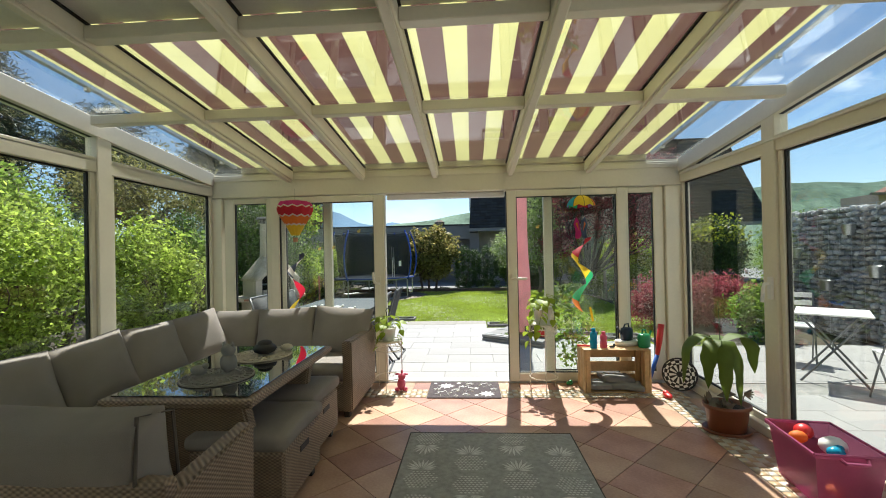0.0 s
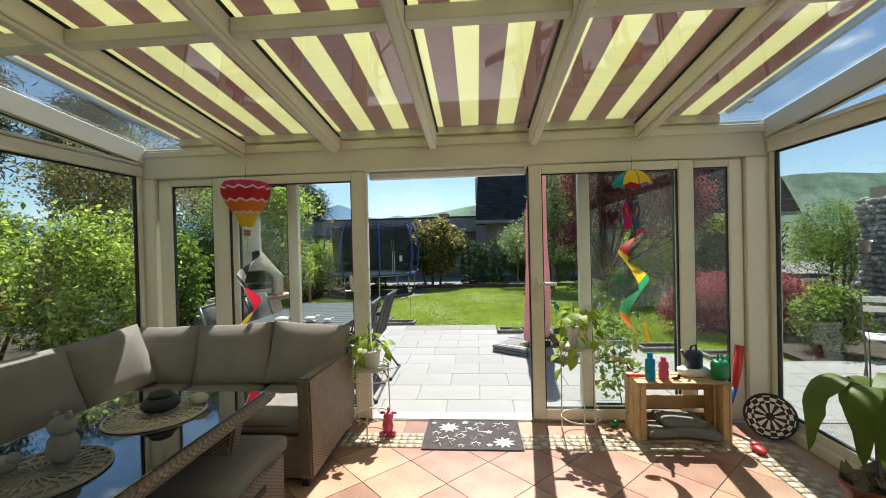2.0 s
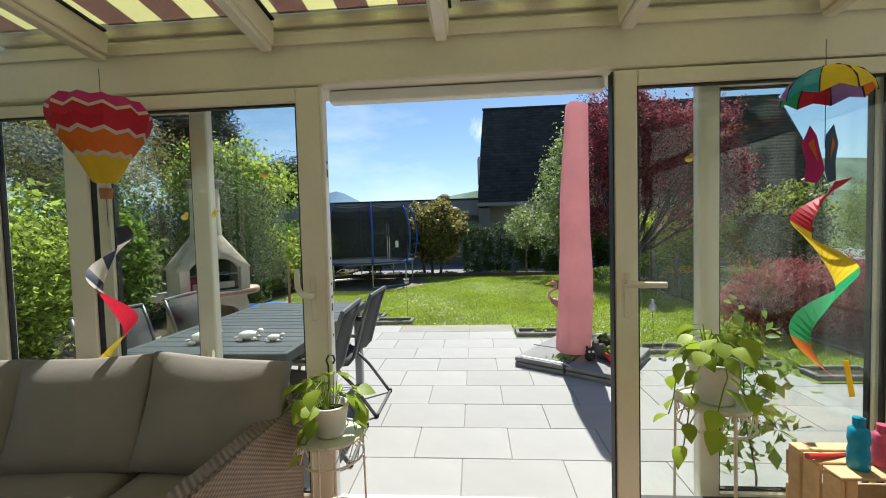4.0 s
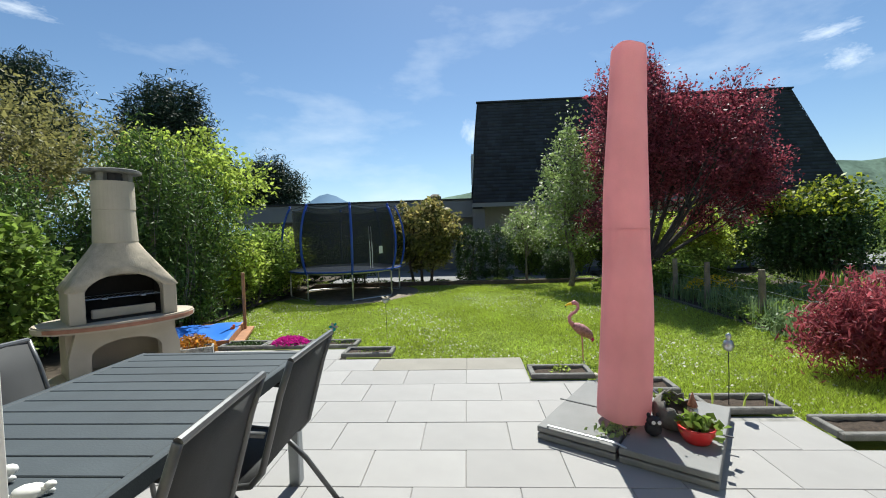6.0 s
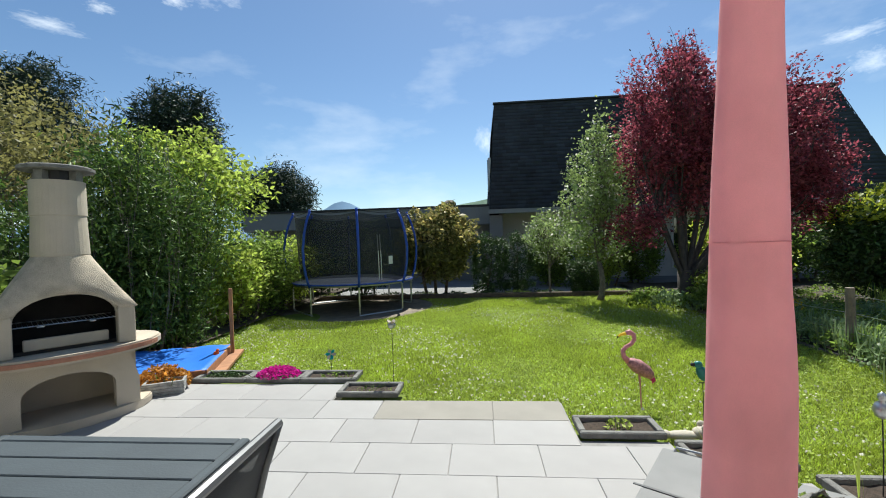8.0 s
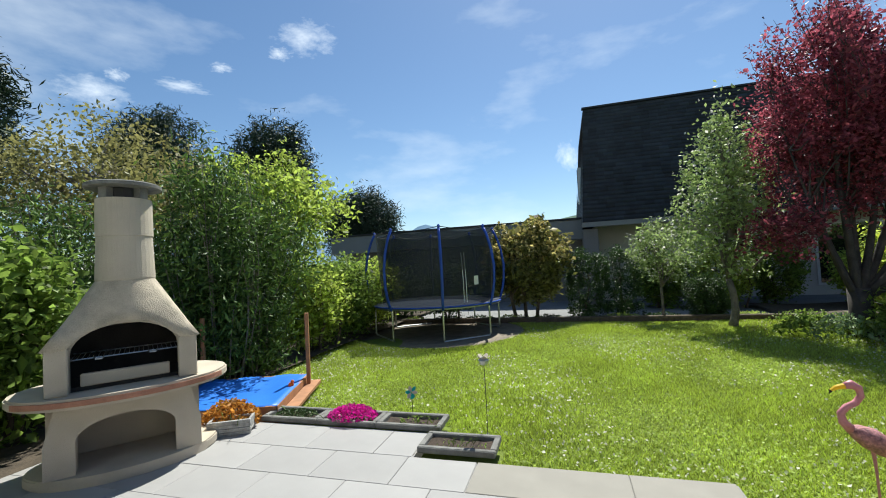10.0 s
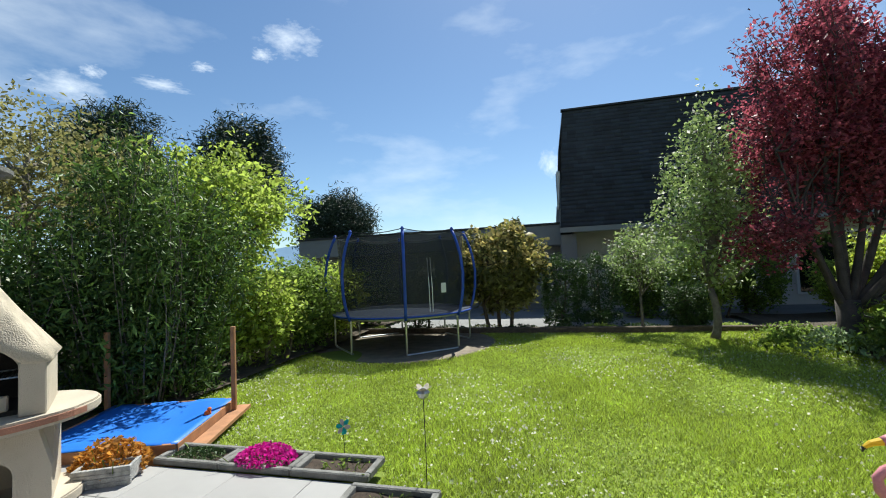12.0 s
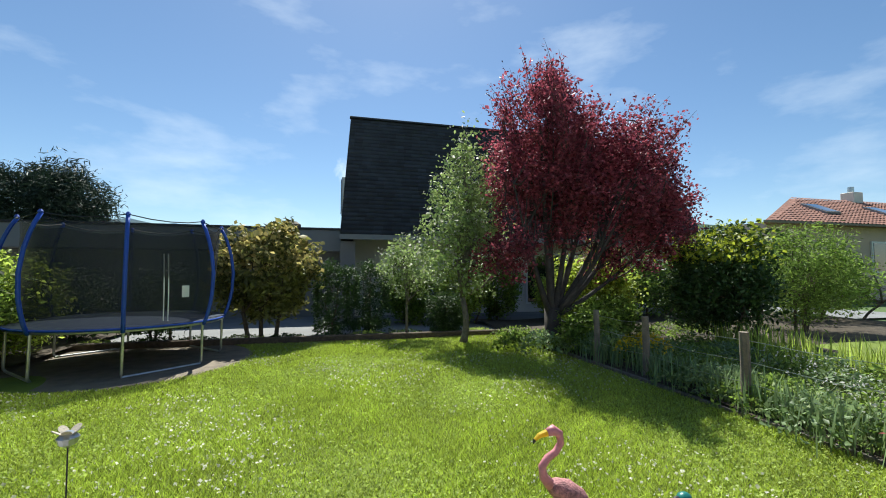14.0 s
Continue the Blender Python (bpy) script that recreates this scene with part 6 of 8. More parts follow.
def balloon():
    b = thing("wind_spinner", (-1.468, 4.60, 1.945), "hot-air balloon wind spinner in red and orange", "wind spinner")
    seg = 12
    def zig(name, rows, m, e0, e1):
        """A band of the envelope whose edges run in points, one for each gore."""
        bm = bmesh.new()
        for k in range(seg):
            a0, am, a1 = (2 * math.pi * (k + j / 2) / seg for j in range(3))
            n = len(rows) - 1
            grid = []
            for i, (r, z) in enumerate(rows):
                dz = e0 + (e1 - e0) * i / n
                grid.append([bm.verts.new((r * q * math.cos(a), r * q * math.sin(a), z + d)) for a, q, d in ((a0, 1, 0), (am, 1.07, dz), (a1, 1, 0))])
            for g, h in zip(grid, grid[1:]):
                bm.faces.new((g[0], g[1], h[1], h[0])), bm.faces.new((g[1], g[2], h[2], h[1]))
        sub(name, bm, m, b)
    zig("crown_panel", [(0.07, -0.005), (0.14, -0.025), (0.165, -0.07)], M_MNYL, 0, 0.018)
    zig("stripe", [(0.165, -0.07), (0.169, -0.084)], M_WNYL, 0.018, 0.018)
    zig("red_panel", [(0.169, -0.084), (0.168, -0.12), (0.152, -0.165)], M_RNYL, 0.018, 0.018)
    zig("stripe", [(0.152, -0.165), (0.146, -0.18)], M_WNYL, 0.018, 0.018)
    zig("orange_panel", [(0.146, -0.18), (0.10, -0.25)], M_ORANGE, 0.018, 0.012)
    zig("stripe", [(0.10, -0.25), (0.09, -0.265)], M_WNYL, 0.012, 0.012)
    zig("yellow_panel", [(0.09, -0.265), (0.04, -0.36)], M_YNYL, 0.012, 0)
    sub("top_cap", lathe([(0.0, 0.0), (0.07, -0.005)], 16), M_RNYL, b)
    sub("basket", lathe([(0.022, -0.43), (0.026, -0.39), (0.024, -0.385)], 12), M_WOODP, b)
    bm = tube([(0, 0, 0.0), (0, 0, 0.12)], 0.0012, 4)
    tube([(0, 0, -0.43), (0, 0, -0.55)], 0.0012, 4, bm)
    sub("cord", bm, M_BLACK, b)
    spiral(b, (0, 0, -0.55), 0.58, 0.085, [(0.12, M_NAVY), (0.2, M_WNYL), (0.28, M_NAVY), (0.36, M_WNYL), (0.42, M_NAVY), (0.5, M_WNYL), (0.82, M_RNYL), (1.0, M_YNYL)], 1.5)

def spiral(parent, at, length, radius, colours, turns):
    """A ribbon twisted round a hanging line, each colour a piece of its own."""
    f0 = 0.0
    for f1, m in colours:
        bm = bmesh.new()
        rows = []
        for i in range(13):
            f = f0 + (f1 - f0) * i / 12
            a = 2 * math.pi * turns * f
            w = 0.075 * math.sin(math.pi * min(0.97, max(0.06, f)))
            z = at[2] - length * f
            c = (at[0] + radius * math.cos(a), at[1] + radius * math.sin(a))
            rows.append((bm.verts.new((c[0], c[1], z + w * 0.5)), bm.verts.new((at[0] + radius * 0.35 * math.cos(a), at[1] + radius * 0.35 * math.sin(a), z - w * 0.5))))
        for r, q in zip(rows, rows[1:]):
            bm.faces.new((r[0], r[1], q[1], q[0]))
        sub("ribbon", bm, m, parent)
        f0 = f1
balloon()

def butterfly_spinner():
    b = thing("wind_spinner", (1.425, 4.60, 1.912), "rainbow umbrella wind spinner with butterfly", "wind spinner")
    cols = (M_PNYL, M_RNYL, M_GNYL, M_PNYL, M_CYAN, M_YNYL, M_YNYL, M_ORANGE)
    for k in range(8):
        a0, a1 = 2 * math.pi * k / 8, 2 * math.pi * (k + 1) / 8
        bm = bmesh.new()
        rows = []
        for i in range(6):
            f = i / 5
            r, z = 0.138 * math.sin(f * math.pi / 2), -0.12 * (1 - math.cos(f * math.pi / 2))
            rows.append([bm.verts.new((r * math.cos(a0 + (a1 - a0) * g), r * math.sin(a0 + (a1 - a0) * g), z + (0.02 * math.sin(math.pi * g) if i == 5 else 0))) for g in (0, 0.5, 1)])
        for r, q in zip(rows[1:], rows[2:]):
            bm.faces.new((r[0], q[0], q[1], r[1])), bm.faces.new((r[1], q[1], q[2], r[2]))
        bm.faces.new((rows[0][0], rows[1][0], rows[1][1], rows[1][2]))
        sub("canopy_panel", bm, cols[k], b)
        sub("rib", tube([(0.138 * math.sin(f * math.pi / 2) * math.cos(a0), 0.138 * math.sin(f * math.pi / 2) * math.sin(a0), -0.12 * (1 - math.cos(f * math.pi / 2))) for f in (0, 0.25, 0.5, 0.75, 1)], 0.003, 4), M_BLACK, b)
    sub("cord", tube([(0, 0, 0.1), (0, 0, -0.30)], 0.0012, 4), M_BLACK, b)
    for s, m in ((-1, M_MNYL), (1, M_NAVY)):
        wing = [(0, 0), (s * 0.015 - 0.01, 0.13), (s * 0.045, 0.17), (s * 0.07, 0.10), (s * 0.055, 0.03), (s * 0.06, -0.04), (s * 0.02, -0.05)]
        sub("wing", turned(prism(wing, -0.001, 0.001), pose(0, 0, -0.38, 90, 0, 20 * s)), m, b)
        sub("wing_spot", turned(prism([(s * 0.02, 0.03), (s * 0.05, 0.1), (s * 0.035, 0.12)], 0.0012, 0.003), pose(0, 0, -0.38, 90, 0, 20 * s)), M_ORANGE, b)
    spiral(b, (0, 0, -0.42), 0.72, 0.10, [(0.24, M_RNYL), (0.5, M_YNYL), (0.85, M_GNYL), (1.0, M_ORANGE)], 1.7)
    sub("tail", turned(box((-0.01, -0.001, -0.14), (0.01, 0.001, 0)), pose(0.06, -0.03, -1.10, 0, -10, 0)), M_YNYL, b)
butterfly_spinner()

# window stickers: small flat cut-outs on the panes
def sticker(at, bits, label, ry=0):
    s = thing("window_sticker", at, label, "sticker", "stickers on the panes")
    for name, outline, m in bits:
        sub(name, turned(prism(outline, 0, 0.0012), pose(0, 0, 0, 90, 0, 0)), m, s)
def disc(x, y, rx, ry, n=12):
    return [(x + rx * math.cos(2 * math.pi * k / n), y + ry * math.sin(2 * math.pi * k / n)) for k in range(n)]
M_CHICK = mat("pale_yellow_film", (0.72, 0.60, 0.22), 0.6, vary=0.1, bump=0, trans=0.5)
M_FILM = mat("translucent_white_film", (0.78, 0.77, 0.66), 0.5, vary=0.1, bump=0, trans=0.75)
bunny = [("body", disc(0, 0.05, 0.035, 0.05), M_FILM), ("head", disc(0, 0.125, 0.03, 0.028), M_FILM), ("ear", disc(-0.015, 0.175, 0.008, 0.03), M_FILM), ("ear", disc(0.02, 0.172, 0.008, 0.03), M_FILM), ("egg", disc(0.005, 0.015, 0.032, 0.03), M_PINKP)]
sticker((-1.175, 4.80, 0.60), bunny, "white rabbit sticker with pink egg on pane")
chick = [("body", disc(0, 0, 0.018, 0.014), M_CHICK), ("head", disc(0.012, 0.015, 0.010, 0.010), M_CHICK), ("beak", [(0.021, 0.013), (0.029, 0.016), (0.021, 0.019)], M_ORANGE)]
for x, z in ((-1.17, 1.45), (-0.86, 1.62), (1.03, 1.62), (-1.32, 1.44)):
    sticker((x, 4.796 if abs(x) < 1.1 else 4.875, z), chick, "yellow chick sticker on glass pane")

# ---------------------------------------------------------------- terrace: furniture
def garden_table():
    t = thing("garden_table", (-1.42, 5.88, GZ), "grey garden table with slatted composite top", "table")
    w, l, h = 0.50, 0.82, 0.75
    n = 14
    for k in range(n):
        y0 = -l + 0.045 + k * (2 * l - 0.09) / n
        sub("slat", box((-w + 0.035, y0 + 0.003, h - 0.022), (w - 0.035, y0 + (2 * l - 0.09) / n - 0.004, h), 0.003), M_TABLE, t)
    for s in (-1, 1):
        sub("side_rail", box((s * w - (0.034 if s > 0 else 0), -l, h - 0.06), (s * w + (0.034 if s < 0 else 0), l, h + 0.002), 0.005), M_TABLE, t)
        sub("end_rail", box((-w + 0.0345, s * l - (0.044 if s > 0 else 0), h - 0.06), (w - 0.0345, s * l + (0.044 if s < 0 else 0), h + 0.001), 0.005), M_TABLE, t)
        for q in (-1, 1):
            sub("leg", box((s * (w - 0.06) - 0.032, q * (l - 0.06) - 0.032, 0), (s * (w - 0.06) + 0.032, q * (l - 0.06) + 0.032, h - 0.061), 0.006), M_TFRAME, t)
garden_table()

def sling_chair(at, rz):
    """High-backed sling chair that faces +x at rz = 0."""
    c = thing("garden_chair", at, "charcoal sling garden chair with grey tube frame", "chair", "chairs round the garden table", rz=rz)
    b = bmesh.new()
    prof = [(0.26, 0.435), (0.20, 0.43), (0.05, 0.41), (-0.10, 0.395), (-0.19, 0.405), (-0.24, 0.46), (-0.28, 0.60), (-0.33, 0.78), (-0.38, 0.92)]
    a = [b.verts.new((x, -0.235, z)) for x, z in prof]
    m_ = [b.verts.new((x + 0.012, 0, z - 0.012)) for x, z in prof]
    d = [b.verts.new((x, 0.235, z)) for x, z in prof]
    for i in range(len(prof) - 1):
        b.faces.new((a[i], a[i + 1], m_[i + 1], m_[i]))
        b.faces.new((m_[i], m_[i + 1], d[i + 1], d[i]))
    sl = sub("sling", b, M_MESHFAB, c, smooth=True)
    so = sl.modifiers.new("thick", "SOLIDIFY")
    so.thickness = 0.006
    for s in (-1, 1):
        y = s * 0.25
        sub("side_tube", tube([(x, y, z) for x, z in prof], 0.014, 8), M_CHFRAME, c, smooth=True)
        sub("front_leg", tube([(0.24, y, 0.0), (0.20, y, 0.30), (0.16, y, 0.50), (0.12, y * 1.08, 0.625), (-0.02, y * 1.08, 0.64), (-0.26, y * 1.02, 0.62)], 0.013, 8), M_CHFRAME, c, smooth=True)
        sub("rear_leg", tube([(-0.40, y, 0.0), (-0.22, y, 0.25), (-0.05, y, 0.42)], 0.013, 8), M_CHFRAME, c, smooth=True)
        sub("arm_pad", turned(box((-0.2, -0.022, 0), (0.12, 0.022, 0.02), 0.008, 2), pose(0.0, y * 1.08, 0.642)), M_BLACK, c)
        sub("foot_cap", lathe([(0.016, 0), (0.016, 0.03)], 8, at=(-0.40, y, 0)), M_BLACK, c)
    sub("top_bar", tube([(-0.38, -0.25, 0.92), (-0.385, 0, 0.925), (-0.38, 0.25, 0.92)], 0.014, 8), M_CHFRAME, c)
    sub("base_bar", tube([(-0.40, -0.25, 0.012), (-0.40, 0.25, 0.012)], 0.011, 8), M_CHFRAME, c)
    return c
ch = sling_chair((-1.06, 6.20, GZ), 180)
copy_thing(ch, pose(-1.08, 5.52, GZ, 0, 0, 184))
copy_thing(ch, pose(-1.88, 6.15, GZ, 0, 0, 4))
copy_thing(ch, pose(-1.90, 5.42, GZ, 0, 0, -3))

for k, (x, y, s, rz) in enumerate(((-1.55, 5.30, 1.0, 20), (-1.30, 5.36, 0.85, 15), (-1.12, 5.33, 0.6, 10))):
    o = lump("turtle_figurine", (x, y, GZ + 0.752), "white ceramic turtle on garden table", "figurine", [(0, 0, 0.035, 0.07, 0.05, 0.032), (0.085, 0, 0.06, 0.024, 0.02, 0.018), (0.06, 0, 0.045, 0.03, 0.014, 0.014), (0.05, 0.04, 0.012, 0.025, 0.012, 0.012), (0.05, -0.04, 0.012, 0.025, 0.012, 0.012), (-0.05, 0.04, 0.012, 0.022, 0.012, 0.012), (-0.05, -0.04, 0.012, 0.022, 0.012, 0.012), (-0.08, 0, 0.02, 0.02, 0.008, 0.008)], M_WHITE, "turtles on the table")
    o.scale, o.rotation_euler = (s, s, s), (0, 0, radians(rz))

def grill():
    g = thing("garden_fireplace", (-3.70, 8.58, GZ), "beige concrete barbecue fireplace with round chimney", "barbecue", rz=52)
    # its front is -y
    g.scale = (0.90, 0.94, 1.0)
    def arch(x0, x1, z0, spring, rise, n=14):
        return [(x0, z0), (x0, spring)] + [((x0 + x1) / 2 - (x1 - x0) / 2 * math.cos(math.pi * k / n), spring + rise * math.sin(math.pi * k / n)) for k in range(1, n)] + [(x1, spring), (x1, z0)]
    def half(outer, inner, y0, y1, name, m, lab=""):
        """A wall slab in x, z with an arched opening: a band between two outlines."""
        b = bmesh.new()
        rings = []
        for y in (y0, y1):
            rings.append(([b.verts.new((x, y, z)) for x, z in outer], [b.verts.new((x, y, z)) for x, z in inner]))
        n = len(outer)
        for k in range(n - 1):
            for o, i in (rings[0],):
                b.faces.new((o[k], o[k + 1], i[k + 1], i[k]))
            o, i = rings[1]
            b.faces.new((o[k + 1], o[k], i[k], i[k + 1]))
            b.faces.new((rings[0][0][k + 1], rings[0][0][k], rings[1][0][k], rings[1][0][k + 1]))
            b.faces.new((rings[0][1][k], rings[0][1][k + 1], rings[1][1][k + 1], rings[1][1][k]))
        for k in (0, n - 1):
            b.faces.new((rings[0][0][k], rings[0][1][k], rings[1][1][k], rings[1][0][k]))
        return sub(name, b, m, g, lab)
    ell = lambda rx, ry, n=40: [(rx * math.cos(2 * math.pi * k / n), ry * math.sin(2 * math.pi * k / n)) for k in range(n)]
    sub("plinth", prism(ell(0.68, 0.42), 0.0, 0.075, bevel=0.012), M_CONC, g)
    n = 14
    inner = arch(-0.33, 0.33, 0.075, 0.30, 0.14)
    outer = [(-0.52, 0.075), (-0.52, 0.30)] + [(-0.52 + 1.04 * k / n, 0.56) for k in range(1, n)] + [(0.52, 0.30), (0.52, 0.075)]
    half(outer, inner, -0.30, -0.16, "lower_front", M_CONC)
    sub("lower_side", box((-0.52, -0.159, 0.076), (-0.42, 0.30, 0.56)), M_CONC, g)
    sub("lower_side", box((0.42, -0.159, 0.076), (0.52, 0.30, 0.56)), M_CONC, g)
    sub("lower_back", box((-0.419, 0.20, 0.076), (0.419, 0.30, 0.56)), M_CONC, g)
    sub("shelf", prism(ell(0.78, 0.50), 0.561, 0.635, bevel=0.015), M_CONC, g)
    sub("brick_edge", prism([(x, y) for x, y in ell(0.79, 0.51) if y < -0.18], 0.580, 0.617), M_BRICKED, g, "reddish front edge of the shelf")
    z0 = 0.636
    inner = arch(-0.36, 0.36, z0, 0.90, 0.20)
    outer = arch(-0.41, 0.41, z0, 0.90, 0.235)
    half(outer, inner, -0.29, -0.22, "hood_front", M_CONC)
    for sg in (-1, 1):
        sub("jamb", box((min(sg * 0.36, sg * 0.50), -0.345, z0), (max(sg * 0.36, sg * 0.50), -0.24, 0.96), 0.008), M_CONC, g)
    sub("upper_side", box((-0.50, -0.239, z0), (-0.42, 0.28, 0.95)), M_CONC, g)
    sub("upper_side", box((0.42, -0.239, z0), (0.50, 0.28, 0.95)), M_CONC, g)
    sub("chamber", box((-0.419, 0.20, z0), (0.419, 0.28, 1.05)), M_SOOT, g, "sooty black fire chamber")
    sub("chamber_floor", box((-0.419, -0.23, z0), (0.419, 0.199, z0 + 0.03)), M_SOOT, g)
    for s in (-1, 1):
        sub("chamber_lining", box((s * 0.418 - (0.012 if s > 0 else 0), -0.23, z0 + 0.031), (s * 0.418 + (0.012 if s < 0 else 0), 0.199, 1.05)), M_SOOT, g)
    sub("ash_sill", box((-0.30, -0.25, z0 + 0.0305), (0.30, -0.20, z0 + 0.12), 0.008), M_CONC, g)
    bm = None
    for k in range(22):
        x = -0.36 + k * 0.034
        bm = tube([(x, -0.22, 0.86), (x, 0.15, 0.86)], 0.003, 4, bm)
    for y in (-0.22, 0.15):
        tube([(-0.38, y, 0.86), (0.38, y, 0.86)], 0.005, 5, bm)
    sub("grate", bm, M_STEEL, g)
    for x in (-0.18, 0.18):
        sub("grate_handle", tube([(x - 0.03, -0.23, 0.865), (x - 0.02, -0.27, 0.855), (x + 0.02, -0.27, 0.855), (x + 0.03, -0.23, 0.865)], 0.006, 6), M_STEEL, g)
    # hood: from the rectangle to the round flue
    b = bmesh.new()
    n = 40
    def sq(a, w, d):
        c, s = math.cos(a), math.sin(a)
        k = 1 / max(abs(c) / w, abs(s) / d)
        return (c * k, s * k)
    rings = []
    def lift(p):
        """Where the hood begins: along the front it follows the arch of the opening."""
        if p[1] > -0.30 or abs(p[0]) > 0.40:
            return 0.0
        return max(0.0, (0.90 + 0.225 * math.sqrt(1 - (p[0] / 0.41) ** 2) - 0.955) / 0.465)
    n = 72
    for step in (-0.08, 0.0, 0.2, 0.4, 0.6, 0.8, 1.0):
        ring = []
        for k in range(n):
            a = 2 * math.pi * (k + 0.5) / n
            p, q = sq(a, 0.525, 0.36), (0.215 * math.cos(a), 0.215 * math.sin(a))
            f0 = lift(p)
            f = f0 + (1 - f0) * max(0.0, step)
            w = f if step >= 0 else f0 + 0.05
            ring.append(b.verts.new((p[0] * (1 - w) + q[0] * w, p[1] * (1 - w) + q[1] * w, 0.955 + 0.465 * f - (0.012 if step < 0 else 0))))
        rings.append(ring)
    for r, q in zip(rings, rings[1:]):
        for k in range(n):
            b.faces.new((r[k], r[(k + 1) % n], q[(k + 1) % n], q[k]))
    sub("hood", b, M_CONCR, g, smooth=True)
    sub("flue", lathe([(0.215, 1.415), (0.22, 1.43), (0.205, 1.76), (0.212, 1.765), (0.208, 2.06), (0.15, 2.06)], 32), M_CONC, g, smooth=False)
    for k in range(4):
        a = math.pi / 4 + k * math.pi / 2
        sub("cap_block", turned(box((0.13, -0.04, 2.061), (0.205, 0.04, 2.145)), pose(0, 0, 0, 0, 0, math.degrees(a))), M_GREYC, g)
    # solid black drum that stands for the dark inside of the flue openings
    sub("flue_mouth", lathe([(0.15, 2.061), (0.15, 2.144)], 16), M_BLACK, g)
    sub("cap", lathe([(0.26, 2.146), (0.285, 2.15), (0.287, 2.175), (0.27, 2.184)], 32), M_GREYC, g)
grill()

def umbrella():
    u = thing("parasol", (1.085, 7.20, GZ), "closed parasol in pink cover on grey slab base", "parasol")
    rng = np.random.default_rng(3)
    b = bmesh.new()
    prof = [(0.0, 0.17, 0.10), (0.05, 0.178, 0.16), (0.35, 0.176, 0.1), (0.7, 0.174, 0.08), (0.98, 0.160, 0.05), (1.05, 0.155, 0.03), (1.3, 0.15, 0.02), (1.6, 0.142, 0.02), (1.95, 0.128, 0.02), (2.28, 0.118, 0.02), (2.42, 0.114, 0.0), (2.455, 0.112, 0.0), (2.463, 0.110, 0.0), (2.466, 0.104, 0.0), (2.468, 0.05, 0.0)]
    rings = []
    seg = 40
    for i, (z, r, _) in enumerate(prof):
        ring = []
        for k in range(seg):
            a = 2 * math.pi * k / seg
            rr = 0.97 * r * (1 + 0.03 * math.sin(3 * a + z * 2.3) + 0.025 * math.sin(5 * a - z * 5) + 0.022 * math.sin(9 * a + 2 * math.sin(z * 4)) * (1 - z / 3.2) + 0.012 * rng.standard_normal())
            ring.append(b.verts.new((rr * math.cos(a) + 0.010 * math.sin(z * 3) + 0.022 * z, rr * math.sin(a), 0.14 + z + (0.015 * math.sin(2 * a) if i > 8 else 0))))
        rings.append(ring)
    for r, q in zip(rings, rings[1:]):
        for k in range(seg):
            b.faces.new((r[k], r[(k + 1) % seg], q[(k + 1) % seg], q[k]))
    b.faces.new(rings[-1])
    cov = sub("cover", b, M_PINK, u, "pink cloth cover", True)
    ss = cov.modifiers.new("soft", "SUBSURF")
    ss.levels = ss.render_levels = 1
    sub("seam", tube([(0.149 * math.cos(a) + 0.024, 0.149 * math.sin(a), 0.14 + 1.27) for a in np.linspace(0, 6.2832, 29)], 0.003, 4), M_PINK, cov)
    sub("pole", tube([(0, 0, 0.0), (0, 0, 0.2)], 0.04, 12), M_CHFRAME, u)
    m = pose(0, 0, 0, 0, 0, 52)
    # four ballast slabs laid round the pole in two layers
    for z0, z1, off in ((0.0, 0.042, 0.0), (0.046, 0.088, 0.004)):
        for sx in (-1, 1):
            for sy in (-1, 1):
                lo = (min(sx * 0.008, sx * 0.52) , min(sy * 0.008, sy * 0.52), z0)
                hi = (max(sx * 0.008, sx * 0.52), max(sy * 0.008, sy * 0.52), z1)
                sub("ballast_slab", turned(box(lo, hi, 0.009, 2), pose(0.12, 0.09, off, 0, 0, -34)), M_GSLAB, u)
    for s in (-1, 1):
        sub("cross_foot", turned(box((-0.56, s * 0.004 - 0.003, 0.089), (0.56, s * 0.004 + 0.003, 0.095)), pose(0.12, 0.09, 0, 0, 0, -34)), M_CHFRAME, u)
        sub("carry_handle", turned(tube([(-0.45, s * 0.50, 0.09), (-0.44, s * 0.52, 0.11), (0.0, s * 0.52, 0.115), (0.05, s * 0.50, 0.09)], 0.007, 6), pose(0.12, 0.09, 0, 0, 0, -34)), M_STEEL, u)
umbrella()

def pot_with_plant(at, m, r, h, leaf, lsize, n, label, potlabel, seed, tilt=0):
    rng = np.random.default_rng(seed)
    p = thing("flowerpot", at, label, "flowerpot", "pots on the parasol base")
    sub("pot", turned(lathe([(r * 0.62, 0), (r * 0.7, 0.006), (r * 0.95, h * 0.6), (r, h - 0.01), (r * 1.03, h), (r * 0.9, h), (r * 0.85, h - 0.02)], 22), pose(0, 0, 0, tilt, 0, 0)), m, p, potlabel, True)
    sub("soil", lathe([(0, h - 0.03), (r * 0.85, h - 0.025), (0, h - 0.015)], 14), M_SOIL, p)
    c = rng.standard_normal((n, 3)) * [r * 0.5, r * 0.5, 0.025] + [0, 0, h + 0.02]
    leaves("foliage", c, lsize, leaf, p, ratio=0.85, droop=0.1, rng=rng)
pot_with_plant((1.42, 6.93, GZ + 0.092), M_RED, 0.105, 0.10, L_MID, 0.058, 110, "red pot with strawberry plant on parasol base", "red glazed pot", 1)
